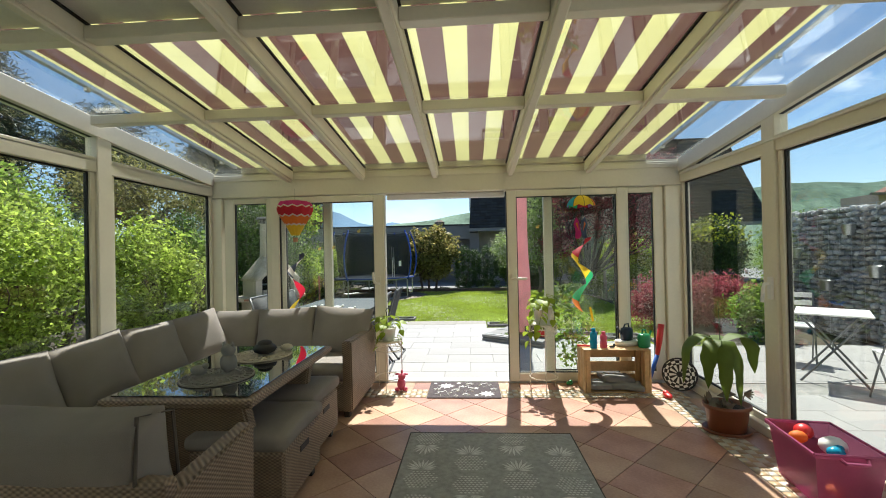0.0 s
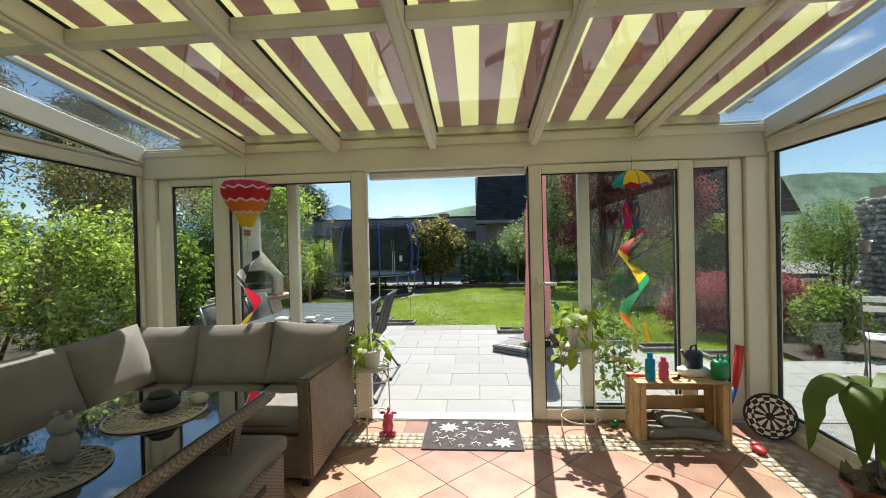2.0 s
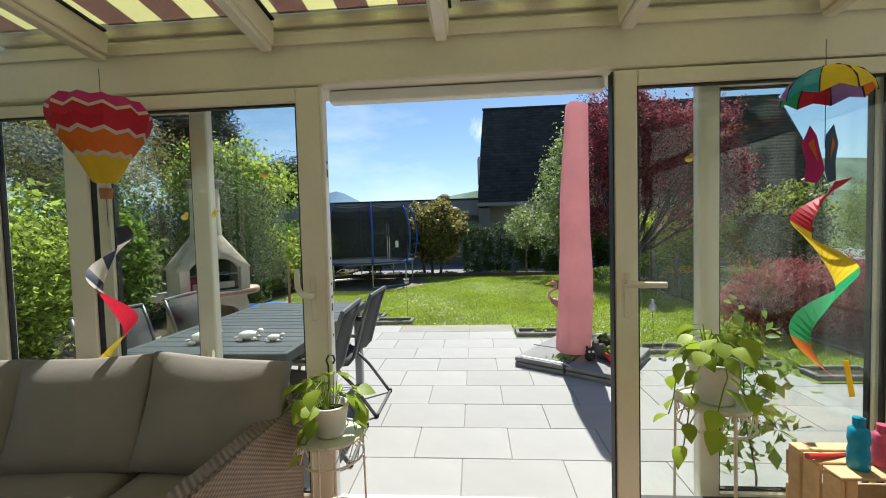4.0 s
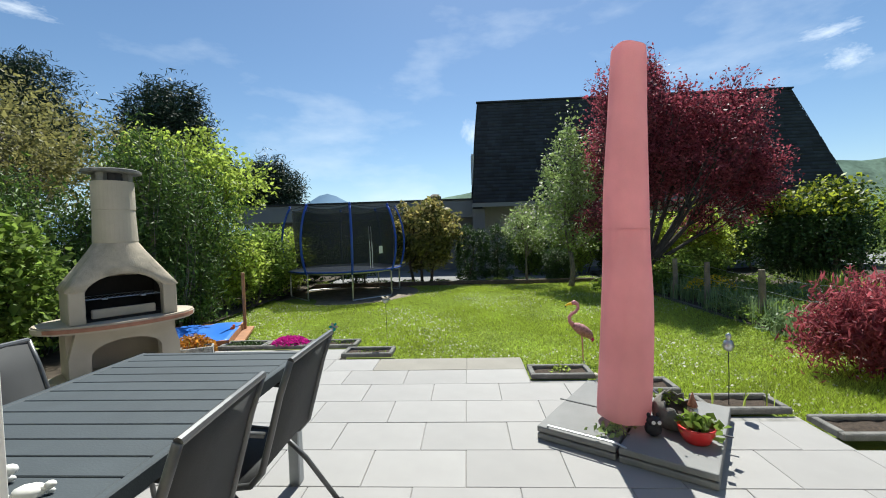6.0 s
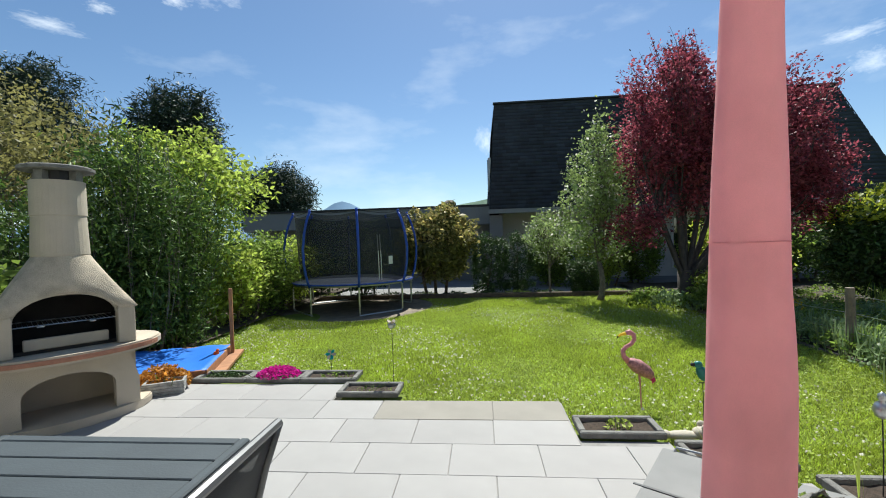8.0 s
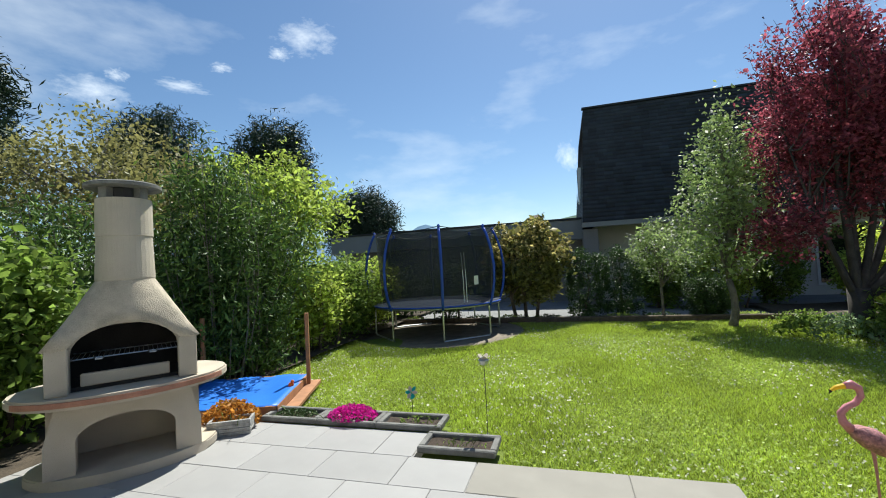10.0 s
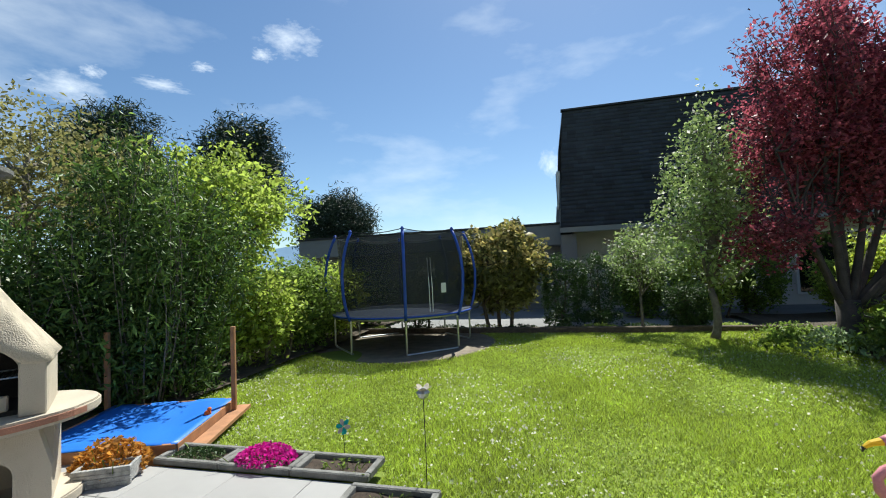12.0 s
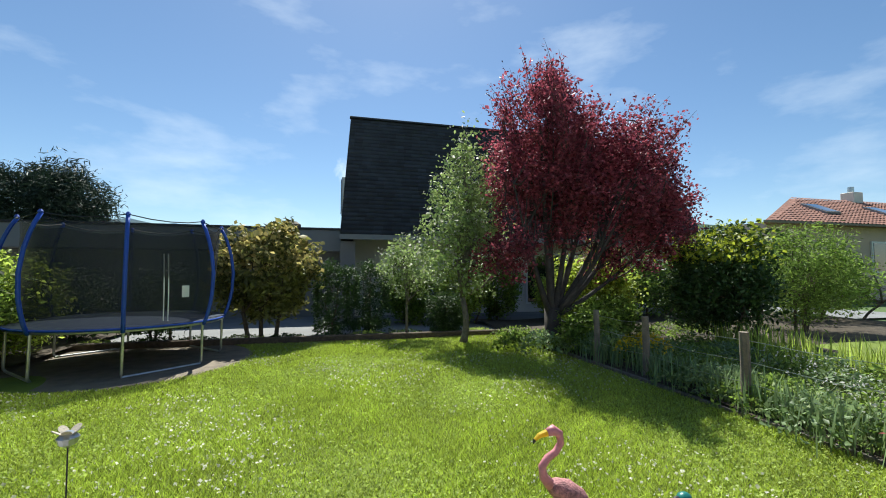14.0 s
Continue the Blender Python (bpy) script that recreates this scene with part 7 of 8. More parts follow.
def egg_planter():
    rng = np.random.default_rng(2)
    p = thing("flowerpot", (1.345, 7.17, GZ + 0.092), "grey broken-egg planter tilted on parasol base", "flowerpot", "pots on the parasol base")
    m = pose(0, 0, 0.0, 24, 14, 0)
    b = bmesh.new()
    seg, rings = 26, []
    jag = [0.02 * ((k * 7) % 5 - 2) / 2 + 0.008 * rng.standard_normal() for k in range(seg)]
    for i, (r, z) in enumerate(((0.03, 0.0), (0.075, 0.015), (0.112, 0.055), (0.128, 0.105), (0.125, 0.15), (0.108, 0.195), (0.098, 0.193), (0.114, 0.15), (0.115, 0.12))):
        rings.append([b.verts.new((r * math.cos(2 * math.pi * k / seg), r * math.sin(2 * math.pi * k / seg), z + (jag[k] if i in (5, 6) else 0))) for k in range(seg)])
    for g, h in zip(rings, rings[1:]):
        for k in range(seg):
            b.faces.new((g[k], g[(k + 1) % seg], h[(k + 1) % seg], h[k]))
    b.faces.new(list(reversed(rings[0])))
    sub("shell", turned(b, m), M_GREYC, p, smooth=True)
    sub("soil", turned(lathe([(0, 0.125), (0.114, 0.122), (0, 0.135)], 16), m), M_SOIL, p)
    c = rng.standard_normal((60, 3)) * [0.05, 0.05, 0.02] + [0, 0.02, 0.17]
    leaves("foliage", c, 0.035, L_MID, p, ratio=0.5, droop=0.0, rng=rng)
egg_planter()
owl = lump("owl_figurine", (1.19, 7.00, GZ + 0.092), "black owl figurine on parasol base", "figurine", [(0, 0, 0.05, 0.052, 0.048, 0.05), (0, -0.01, 0.10, 0.045, 0.04, 0.035), (-0.028, 0, 0.135, 0.012, 0.01, 0.016), (0.028, 0, 0.135, 0.012, 0.01, 0.016)], M_BLACK)
for s in (-1, 1):
    sub("eye", turned(lathe([(0.0, -0.005), (0.012, -0.002), (0.012, 0.002), (0.0, 0.005)], 12), pose(s * 0.018, -0.05, 0.106, 90, 0, 0)), M_WHITE, owl, "round white eye")
def gnome():
    g = thing("garden_gnome", (1.495, 7.12, GZ + 0.092), "small garden gnome with red cap on base", "gnome")
    sub("body", lathe([(0.03, 0), (0.042, 0.02), (0.045, 0.07), (0.03, 0.11), (0.028, 0.14)], 14), M_CONC, g, smooth=True)
    sub("cap", lathe([(0.032, 0.141), (0.03, 0.15), (0.012, 0.20), (0.002, 0.235)], 12), M_BRICKED, g, smooth=True)
    sub("beard", lathe([(0.0, 0.07), (0.024, 0.10), (0.026, 0.125), (0.0, 0.13)], 10, at=(0, -0.018, 0)), M_WHITE, g, smooth=True)
gnome()
def succulents():
    rng = np.random.default_rng(8)
    p = thing("succulent", (0.97, 7.05, GZ + 0.09), "pale green succulents at the foot of parasol", "succulent")
    sub("stem", tube([(-0.10, 0.04, 0.0), (0, 0, 0.012), (0.08, -0.04, 0.005)], 0.006, 5), M_BARKG, p)
    tagged(leaves("rosette", rng.standard_normal((90, 3)) * [0.06, 0.04, 0.012] + [0, 0, 0.025], 0.035, L_APPLE, p, ratio=0.6, rng=rng), kind="stuff")
succulents()

# planters of hollow concrete blocks, flush with the terrace edge
def planter(at, cells, label, plant=None):
    p = thing("planter", at, label, "planter", "concrete planters on the terrace edge")
    w, d, t, h = 0.60, 0.31, 0.045, 0.05
    for i in range(cells):
        x = i * w
        bm = box((x, 0, 0), (x + w - 0.004, t, h), 0.008)
        box((x, d - t, 0), (x + w - 0.004, d, h), 0.008, bm=bm)
        box((x, t, 0), (x + t, d - t, h), 0.006, bm=bm)
        box((x + w - 0.004 - t, t, 0), (x + w - 0.004, d - t, h), 0.006, bm=bm)
        k = sub("block", bm, M_GREYC, p)
        rng = np.random.default_rng(int(at[0] * 10) + 50 + i)
        gx, gy = np.meshgrid(np.linspace(x + t, x + w - t, 9), np.linspace(t, d - t, 7), indexing="ij")
        v = np.stack([gx, gy, 0.005 + 0.02 * rng.random(gx.shape)], -1).reshape(-1, 3)
        ii = (np.arange(8)[:, None] * 7 + np.arange(6)[None, :]).ravel()
        s = arrays("soil", v, np.stack([ii, ii + 7, ii + 8, ii + 1], 1), M_SOIL)
        s.parent = p
    return p
planter((-3.19, 9.45, GZ), 3, "three grey concrete planter blocks in a row")
planter((-1.46, 9.06, GZ), 1, "grey concrete planter block with bare soil")
planter((0.62, 8.29, GZ), 1, "grey concrete planter block with sprouts")
planter((1.22, 7.90, GZ), 1, "grey concrete planter block behind the parasol")
planter((1.82, 7.50, GZ), 1, "grey concrete planter block with iris leaves")
planter((2.43, 7.10, GZ), 1, "grey concrete planter block with bare soil")
planter((3.04, 6.70, GZ), 1, "grey concrete planter block at the terrace")

def tuft(name, at, label, category, n, spread, hi, size, leaf, seed, stem=L_MID, ratio=0.5, group="", droop=0.3):
    """A low plant: short stems from the soil with leaves or flowers round them."""
    rng = np.random.default_rng(seed)
    p = thing(name, at, label, category, group)
    bm = None
    for k in range(10):
        q = rng.standard_normal(3) * [spread[0], spread[1], 0]
        bm = tube([(q[0] * 0.6, q[1] * 0.6, -0.02), (q[0] * 0.8, q[1] * 0.8, hi * 0.5), (q[0], q[1], hi * 0.8)], 0.003, 4, bm, False)
    tagged(sub("stem_cluster", bm, stem, p), kind="stuff")
    r = np.sqrt(rng.random(n))
    a = rng.uniform(0, 6.283, n)
    z = hi * np.sqrt(np.clip(1 - r ** 2, 0.05, 1)) * rng.uniform(0.55, 1.0, n)
    c = np.stack([r * np.cos(a) * spread[0] * 2, r * np.sin(a) * spread[1] * 2, z], 1)
    leaves("foliage", c, size, leaf, p, ratio=ratio, droop=droop, rng=rng)
    return p
tuft("aubrieta", (-2.29, 9.60, GZ + 0.03), "cushion of magenta aubrieta flowers in planter", "flowers", 900, (0.12, 0.09), 0.11, 0.025, L_FLOWER, 1, ratio=0.9)
tuft("sedum", (-2.90, 9.60, GZ + 0.03), "low grey-green sedum in planter", "plant", 900, (0.11, 0.07), 0.03, 0.02, L_DARK, 2)
tuft("seedling", (-1.62, 9.60, GZ + 0.02), "small green seedlings in planter", "plant", 60, (0.10, 0.06), 0.05, 0.03, L_MID, 3)
tuft("heather", (-3.40, 9.30, GZ), "rusty orange shrub beside the paving", "shrub", 900, (0.14, 0.12), 0.25, 0.048, L_ORFLOW, 4)
tuft("sprout", (0.93, 8.43, GZ + 0.02), "small green sprouts in planter", "plant", 70, (0.05, 0.05), 0.07, 0.035, L_LIGHT, 5)
tuft("seedling", (-1.15, 9.2, GZ + 0.02), "few weeds on bare planter soil", "plant", 30, (0.10, 0.06), 0.03, 0.025, L_MID, 6)

def blades(name, at, label, n, spread, h, seed, leaf=L_MID, width=0.03, group="", category="plant", lean=0.25):
    """Sword-shaped leaves that rise from one foot."""
    rng = np.random.default_rng(seed)
    p = thing(name, at, label, category, group)
    verts, faces = [], []
    for k in range(n):
        fx, fy = rng.normal(0, spread[0]), rng.normal(0, spread[1])
        a = rng.uniform(0, 6.283)
        ln = h * rng.uniform(0.6, 1.1)
        tilt = abs(rng.normal(0, lean))
        s = np.array([-math.sin(a), math.cos(a), 0])
        i = len(verts)
        for f, w in ((0, 0.6), (0.4, 1.0), (0.75, 0.7), (1.0, 0.04)):
            c = np.array([fx + math.cos(a) * ln * tilt * f ** 1.8, fy + math.sin(a) * ln * tilt * f ** 1.8, ln * f - 0.01])
            verts += [tuple(c - s * w * width / 2), tuple(c + s * w * width / 2)]
        faces += [(i, i + 1, i + 3, i + 2), (i + 2, i + 3, i + 5, i + 4), (i + 4, i + 5, i + 7, i + 6)]
    f = arrays("foliage", verts, faces, leaf, True)
    f.parent = p
    return p
for x, y, s in ((1.92, 7.64, 1), (2.12, 7.62, 2), (2.30, 7.64, 3), (1.36, 8.05, 4)):
    blades("iris", (x, y, GZ + 0.02), "young sword-shaped iris leaves in planter", 3, (0.02, 0.02), 0.24, s, L_LIGHT, 0.013, "irises in the planters")

def sandbox():
    s = thing("sandbox", (-3.95, 10.0, -0.14), "wooden sandbox under bright blue tarpaulin", "sandbox", rz=20)
    w, d = 0.62, 0.62
    for a, b in (((-w, -d), (w, -d)), ((w, -d), (w, d)), ((w, d), (-w, d)), ((-w, d), (-w, -d))):
        sub("board", beam((*a, 0.09), (*b, 0.09), 0.03, 0.18), M_WOODP, s)
    n = 16
    gx, gy = np.meshgrid(np.linspace(-w - 0.01, w + 0.01, n), np.linspace(-d - 0.01, d + 0.01, n), indexing="ij")
    z = 0.185 - 0.05 * np.cos(gx / w * 1.5) * np.cos(gy / d * 1.5) + 0.006 * np.sin(gx * 14 + gy * 5)
    v = np.stack([gx, gy, z], -1).reshape(-1, 3)
    ii = (np.arange(n - 1)[:, None] * n + np.arange(n - 1)[None, :]).ravel()
    t = arrays("tarpaulin", v, np.stack([ii, ii + n, ii + n + 1, ii + 1], 1), M_TARP, True)
    t.parent = s
    t.modifiers.new("thick", "SOLIDIFY").thickness = 0.006
    sub("edge_plank", turned(box((w + 0.02, -d, 0.06), (w + 0.16, d, 0.10), 0.004), pose(0, 0, 0)), M_WOODP, s)
    for x, y in ((w + 0.05, 0.45), (-w - 0.03, 0.55)):
        sub("post", box((x - 0.022, y - 0.022, 0), (x + 0.022, y + 0.022, 0.98), 0.004), M_WOODP, s)
sandbox()
lump("toy", (-3.46, 10.28, 0.02), "small orange toy on sandbox edge", "toy", [(0, 0, 0.03, 0.035, 0.03, 0.03), (0.02, 0, 0.07, 0.02, 0.02, 0.02)], M_ORANGE)
def trough():
    t = thing("window_box", (-3.27, 9.17, GZ), "empty pale grey stone-effect trough on paving", "trough", rz=28)
    m = mat("pale_split_stone", (0.34, 0.335, 0.32), 0.9, vary=0.4, scale=18, fine=90, bump=0.9)
    sub("floor", box((-0.165, -0.062, 0.0), (0.165, 0.062, 0.02), 0.003), m, t)
    for sg in (-1, 1):
        for k in range(4):
            sub("stone_course", box((-0.18, sg * 0.075 - 0.012 - 0.003 * (k % 2), 0.0325 * k), (0.18, sg * 0.075 + 0.012 + 0.003 * (k % 2), 0.0325 * (k + 1) - 0.002), 0.003), m, t)
        sub("end_wall", box((sg * 0.168 - 0.011, -0.0625, 0.021), (sg * 0.168 + 0.011, 0.0625, 0.128), 0.003), m, t)
trough()

def stick_thing(name, at, h, label, category, group=""):
    t = thing(name, at, label, category, group)
    sub("rod", tube([(0, 0, -0.05), (0.004, 0, h * 0.5), (0, 0, h)], 0.0035, 6), M_BLACK, t)
    return t
f = stick_thing("garden_stake", (-1.0, 9.50, -0.14), 0.66, "grey metal flower stake on thin rod", "garden ornament", "stakes in the lawn")
bm = lathe([(0.0, 0.64), (0.035, 0.66), (0.045, 0.69), (0.02, 0.715)], 12)
sub("ornament", bm, M_STEEL, f)
for k in range(5):
    a = 2 * math.pi * k / 5
    sub("petal", turned(prism(disc(0.045, 0, 0.03, 0.02), -0.0015, 0.0015), pose(0, 0, 0.69, 0, -35, math.degrees(a))), M_CONC, f)
f = stick_thing("garden_stake", (-1.83, 9.95, -0.14), 0.24, "turquoise windmill flower stake in lawn", "garden ornament", "stakes in the lawn")
for k in range(6):
    a = 2 * math.pi * k / 6
    sub("petal", turned(prism(disc(0.035, 0, 0.03, 0.018), -0.0015, 0.0015), pose(0, 0, 0.26, 60, 0, 0) @ pose(0, 0, 0, 0, 0, math.degrees(a))), M_TURQ if k % 2 else M_DOILY, f)
sub("hub", lathe([(0, 0.19), (0.014, 0.2), (0.014, 0.215), (0, 0.22)], 10), M_TURQ, f)
f = stick_thing("garden_stake", (2.05, 7.66, -0.05), 0.44, "silver glass ball stake in planter", "garden ornament", "stakes in the lawn")
sub("ball", lathe([(0.0, 0.43), (0.03, 0.445), (0.042, 0.48), (0.03, 0.515), (0.012, 0.53), (0.022, 0.545), (0.018, 0.565), (0, 0.58)], 18), M_STEEL, f, smooth=True)
def parrot():
    p = stick_thing("bird_ornament", (1.62, 8.62, -0.14), 0.44, "teal metal bird on a thin rod", "garden ornament")
    p.scale = (0.9, 0.9, 0.88)
    def ball(c, r, rot=(0, 0, 0)):
        b = bmesh.new()
        bmesh.ops.create_icosphere(b, subdivisions=3, radius=1)
        for v in b.verts:
            v.co = Vector([v.co[i] * r[i] for i in range(3)])
        return turned(b, pose(*c, *rot))
    M_TEAL = mat("teal_enamel", (0.02, 0.17, 0.15), 0.35, vary=0.2, scale=30, bump=0.05)
    sub("body", ball((0, 0, 0.52), (0.045, 0.04, 0.075), (0, -25, 0)), M_TEAL, p, smooth=True)
    sub("head", ball((-0.035, 0, 0.60), (0.036, 0.03, 0.032)), M_TEAL, p, smooth=True)
    sub("beak", ball((-0.075, 0, 0.60), (0.025, 0.014, 0.018)), M_BLACK, p, smooth=True)
    sub("tail", beam((0.03, 0, 0.46), (0.12, 0, 0.41), 0.03, 0.006), M_BLACK, p)
    sub("perch", tube([(-0.03, 0, 0.44), (0.03, 0, 0.44)], 0.004, 5), M_BLACK, p)
parrot()
def flamingo():
    f = thing("flamingo_ornament", (1.27, 9.02, -0.11), "pink metal flamingo garden ornament on one leg", "garden ornament")
    M_FL = mat("flaky_pink_enamel", (0.62, 0.24, 0.27), 0.45, vary=0.2, scale=20, fine=120, bump=0.2)
    M_FLF = mat("cut_feather_metal", (0.45, 0.20, 0.20), 0.6, vary=0.55, scale=50, fine=160, bump=0.8)
    b = tube([(-0.085, 0, 0.42), (-0.05, 0, 0.40), (0.01, 0, 0.365), (0.07, 0, 0.325), (0.115, 0, 0.285), (0.135, 0, 0.25)], [0.018, 0.042, 0.062, 0.058, 0.04, 0.012], 14)
    sub("body", b, M_FLF, f, "pierced dull pink feathered body", True)
    sub("neck", tube([(-0.07, 0, 0.41), (-0.105, 0, 0.45), (-0.112, 0, 0.50), (-0.085, 0, 0.535), (-0.04, 0, 0.56), (-0.012, 0, 0.60), (-0.02, 0, 0.645), (-0.055, 0, 0.665), (-0.085, 0, 0.655)], [0.028, 0.022, 0.019, 0.018, 0.017, 0.017, 0.02, 0.026, 0.018], 12), M_FL, f, smooth=True)
    sub("beak", tube([(-0.085, 0, 0.655), (-0.125, 0, 0.645), (-0.15, 0, 0.628)], [0.017, 0.013, 0.008], 8), M_YNYL, f)
    sub("beak_tip", tube([(-0.15, 0, 0.628), (-0.158, 0, 0.608)], [0.009, 0.002], 8), M_BLACK, f)
    sub("leg", tube([(0.02, 0, 0.335), (0.03, 0, 0.18), (0.035, 0, -0.04)], [0.012, 0.007, 0.006], 7), M_FL, f)
    sub("tail", tube([(0.115, 0, 0.285), (0.145, 0, 0.235), (0.13, 0, 0.215)], [0.03, 0.016, 0.004], 8), M_MNYL, f)
flamingo()
lump("crocodile_ornament", (1.50, 8.42, -0.13), "pale green crocodile head ornament in grass", "garden ornament", [(-0.12, 0, 0.06, 0.14, 0.05, 0.032), (0.02, 0, 0.075, 0.08, 0.065, 0.05), (0.02, -0.035, 0.125, 0.03, 0.024, 0.03), (0.02, 0.035, 0.125, 0.03, 0.024, 0.03), (-0.24, 0, 0.065, 0.03, 0.04, 0.03), (0.15, 0, 0.05, 0.12, 0.06, 0.045)], M_DOILY)

M_BED = mat("dull_black_jump_mat", (0.012, 0.014, 0.02), 0.95, vary=0.2, scale=20, fine=300, bump=0.2, spec=0.1)
def trampoline():
    t = thing("trampoline", (-3.14, 15.15, -0.15), "round trampoline with blue poles and black net", "trampoline")
    R, z = 1.40, 0.68
    sub("bed", lathe([(0.0, z + 0.0), (R - 0.22, z + 0.0), (R - 0.22, z + 0.008), (0.0, z + 0.008)], 40), M_BED, t)
    sub("pad", lathe([(R - 0.22, z - 0.005), (R + 0.02, z - 0.01), (R + 0.02, z + 0.02), (R - 0.22, z + 0.022)], 40), M_NAVY, t)
    sub("rim", tube([(R * math.cos(a), R * math.sin(a), z - 0.03) for a in np.linspace(0, 6.2832, 49)], 0.022, 8), M_STEEL, t)
    sub("skirt_edge", tube([((R + 0.025) * math.cos(a), (R + 0.025) * math.sin(a), z + 0.0) for a in np.linspace(0, 6.2832, 49)], 0.016, 6), M_TRBLUE, t)
    a0 = -1.2
    m = bpy.data.materials.new("black_safety_net")
    m.use_nodes = True
    n, l = m.node_tree.nodes, m.node_tree.links
    ms, tr = n.new("ShaderNodeMixShader"), n.new("ShaderNodeBsdfTransparent")
    p = n["Principled BSDF"]
    p.inputs["Base Color"].default_value, p.inputs["Roughness"].default_value = (0.02, 0.022, 0.025, 1), 0.7
    ms.inputs[0].default_value = 0.72
    l.new(tr.outputs[0], ms.inputs[1]), l.new(p.outputs[0], ms.inputs[2])
    l.new(ms.outputs[0], n["Material Output"].inputs["Surface"])
    verts, faces = [], []
    for k in range(48):
        a = 2 * math.pi * k / 48 + a0
        sag = 1 - 0.05 * abs(math.sin((a - a0) * 4))
        for f in (0, 0.33, 0.66, 1.0):
            rr = (R - 0.17 + 0.09 * f) * (sag if f == 1.0 else 1)
            verts.append((rr * math.cos(a), rr * math.sin(a), z + 0.01 + (1.53 - (0.06 * abs(math.sin((a - a0) * 4)) if f == 1.0 else 0)) * f))
    for k in range(48):
        for j in range(3):
            faces.append((k * 4 + j, ((k + 1) % 48) * 4 + j, ((k + 1) % 48) * 4 + j + 1, k * 4 + j + 1))
    net = arrays("net", verts, faces, m, True)
    net.parent = t
    tagged(net, "black see-through safety net")
    for k in range(8):
        a = a0 + 2 * math.pi * k / 8
        c, s = math.cos(a), math.sin(a)
        bow = [(R + 0.02 - 0.08 * f + 0.19 * math.sin(math.pi * f) ** 0.8, z - 0.05 + 1.63 * f) for f in (0, 0.08, 0.17, 0.3, 0.5, 0.7, 0.83, 0.92, 1.0)]
        pl = sub("pole", tube([(r * c, r * s, zz) for r, zz in bow], 0.027, 9), M_TRBLUE, t, "blue foam-covered pole", True)
        sub("cap", lathe([(0.03, 0), (0.035, 0.02), (0.015, 0.05)], 8, at=((R - 0.05) * c, (R - 0.05) * s, z + 1.575)), M_TRBLUE, pl)
        sub("top_cord", tube([((R - 0.06) * math.cos(a + b), (R - 0.06) * math.sin(a + b), z + 1.59 - d_) for b, d_ in ((0, 0), (0.2, 0.05), (0.39, 0.065), (0.58, 0.05), (0.785, 0))], 0.008, 5), M_BLACK, t)
    for k in range(4):
        a1, a2 = a0 + 2 * math.pi * (2 * k) / 8, a0 + 2 * math.pi * (2 * k + 1) / 8
        pts = [(R * math.cos(a1), R * math.sin(a1), z - 0.04), (R * math.cos(a1), R * math.sin(a1), 0.06), (R * math.cos(a1) * 0.98, R * math.sin(a1) * 0.98, 0.015), (R * math.cos(a2) * 0.98, R * math.sin(a2) * 0.98, 0.015), (R * math.cos(a2), R * math.sin(a2), 0.06), (R * math.cos(a2), R * math.sin(a2), z - 0.04)]
        sub("leg", tube(pts, 0.02, 8), M_STEEL, t)
    for dx in (0.0, 0.05):
        a = a0 + 0.38 + dx
        sub("zip", tube([((R - 0.15) * math.cos(a), (R - 0.15) * math.sin(a), z + 0.05), ((R - 0.13) * math.cos(a - 0.01), (R - 0.13) * math.sin(a - 0.01), z + 0.5), ((R - 0.15) * math.cos(a - 0.02), (R - 0.15) * math.sin(a - 0.02), z + 1.05)], 0.008, 5), M_WHITE, t)
    a = a0 + 0.62
    lab = box((-0.06, -0.002, -0.09), (0.06, 0.002, 0.09))
    sub("label", turned(lab, pose((R - 0.12) * math.cos(a), (R - 0.12) * math.sin(a), z + 0.48, 0, 0, math.degrees(a) + 90)), M_WHITE, t)
trampoline()
tagged(part("sand_bed", turned(lathe([(1.9, -0.03), (1.9, 0.012), (1.7, 0.02)], 36), pose(-3.12, 15.1, -0.165)), M_SAND), "worn sandy ground under the trampoline", "ground", kind="structure")

# fence between lawn and the beds
def fence():
    f = thing("fence", (0, 0, -0.1), "weathered timber post and wire fence by bed", "fence")
    posts = ((4.34, 9.2), (4.30, 10.62), (4.38, 12.15), (4.32, 13.2), (4.4, 14.6))
    for x, y in posts:
        sub("post", tube([(x, y, -0.1), (x + 0.01, y, 0.42), (x, y, 0.80)], [0.05, 0.048, 0.045], 9), M_WEATHER, f)
    for z in (0.27, 0.49, 0.71):
        for (x0, y0), (x1, y1) in zip(posts, posts[1:]):
            sub("wire", tube([(x0 + 0.05, y0, z), ((x0 + x1) / 2 + 0.05, (y0 + y1) / 2, z - 0.03), (x1 + 0.05, y1, z)], 0.004, 4), M_STEEL, f)
fence()
tagged(grid_sheet("lawn_beyond_beds", 6.6, 16, 7.5, 13.2, 24, 20, lambda x, y: -0.055 + 0.012 * np.sin(x * 1.7) * np.cos(y * 1.2), M_LAWN), "sunlit grass beyond the flower beds", "lawn", kind="structure")
rng = np.random.default_rng(12)
for k in range(16):
    tuft("perennial", (5.3 + (k % 4) * 0.55 + rng.normal(0, 0.15), 11.6 + (k // 4) * 0.55 + rng.normal(0, 0.12), -0.1), "low leafy perennial in sunny bed", "plant", 380, (0.26, 0.24), 0.26, 0.06, (L_LIGHT, L_APPLE, L_MID)[k % 3], 400 + k, group="perennials in the bed")
for k in range(12):
    y = 9.6 + k * 0.38
    blades("iris", (4.42 + rng.normal(0, 0.1), y, -0.1), "clump of grey-green iris leaves in bed", 55, (0.15, 0.2), 0.42, 100 + k, L_IRIS, 0.019, "irises along the lawn")
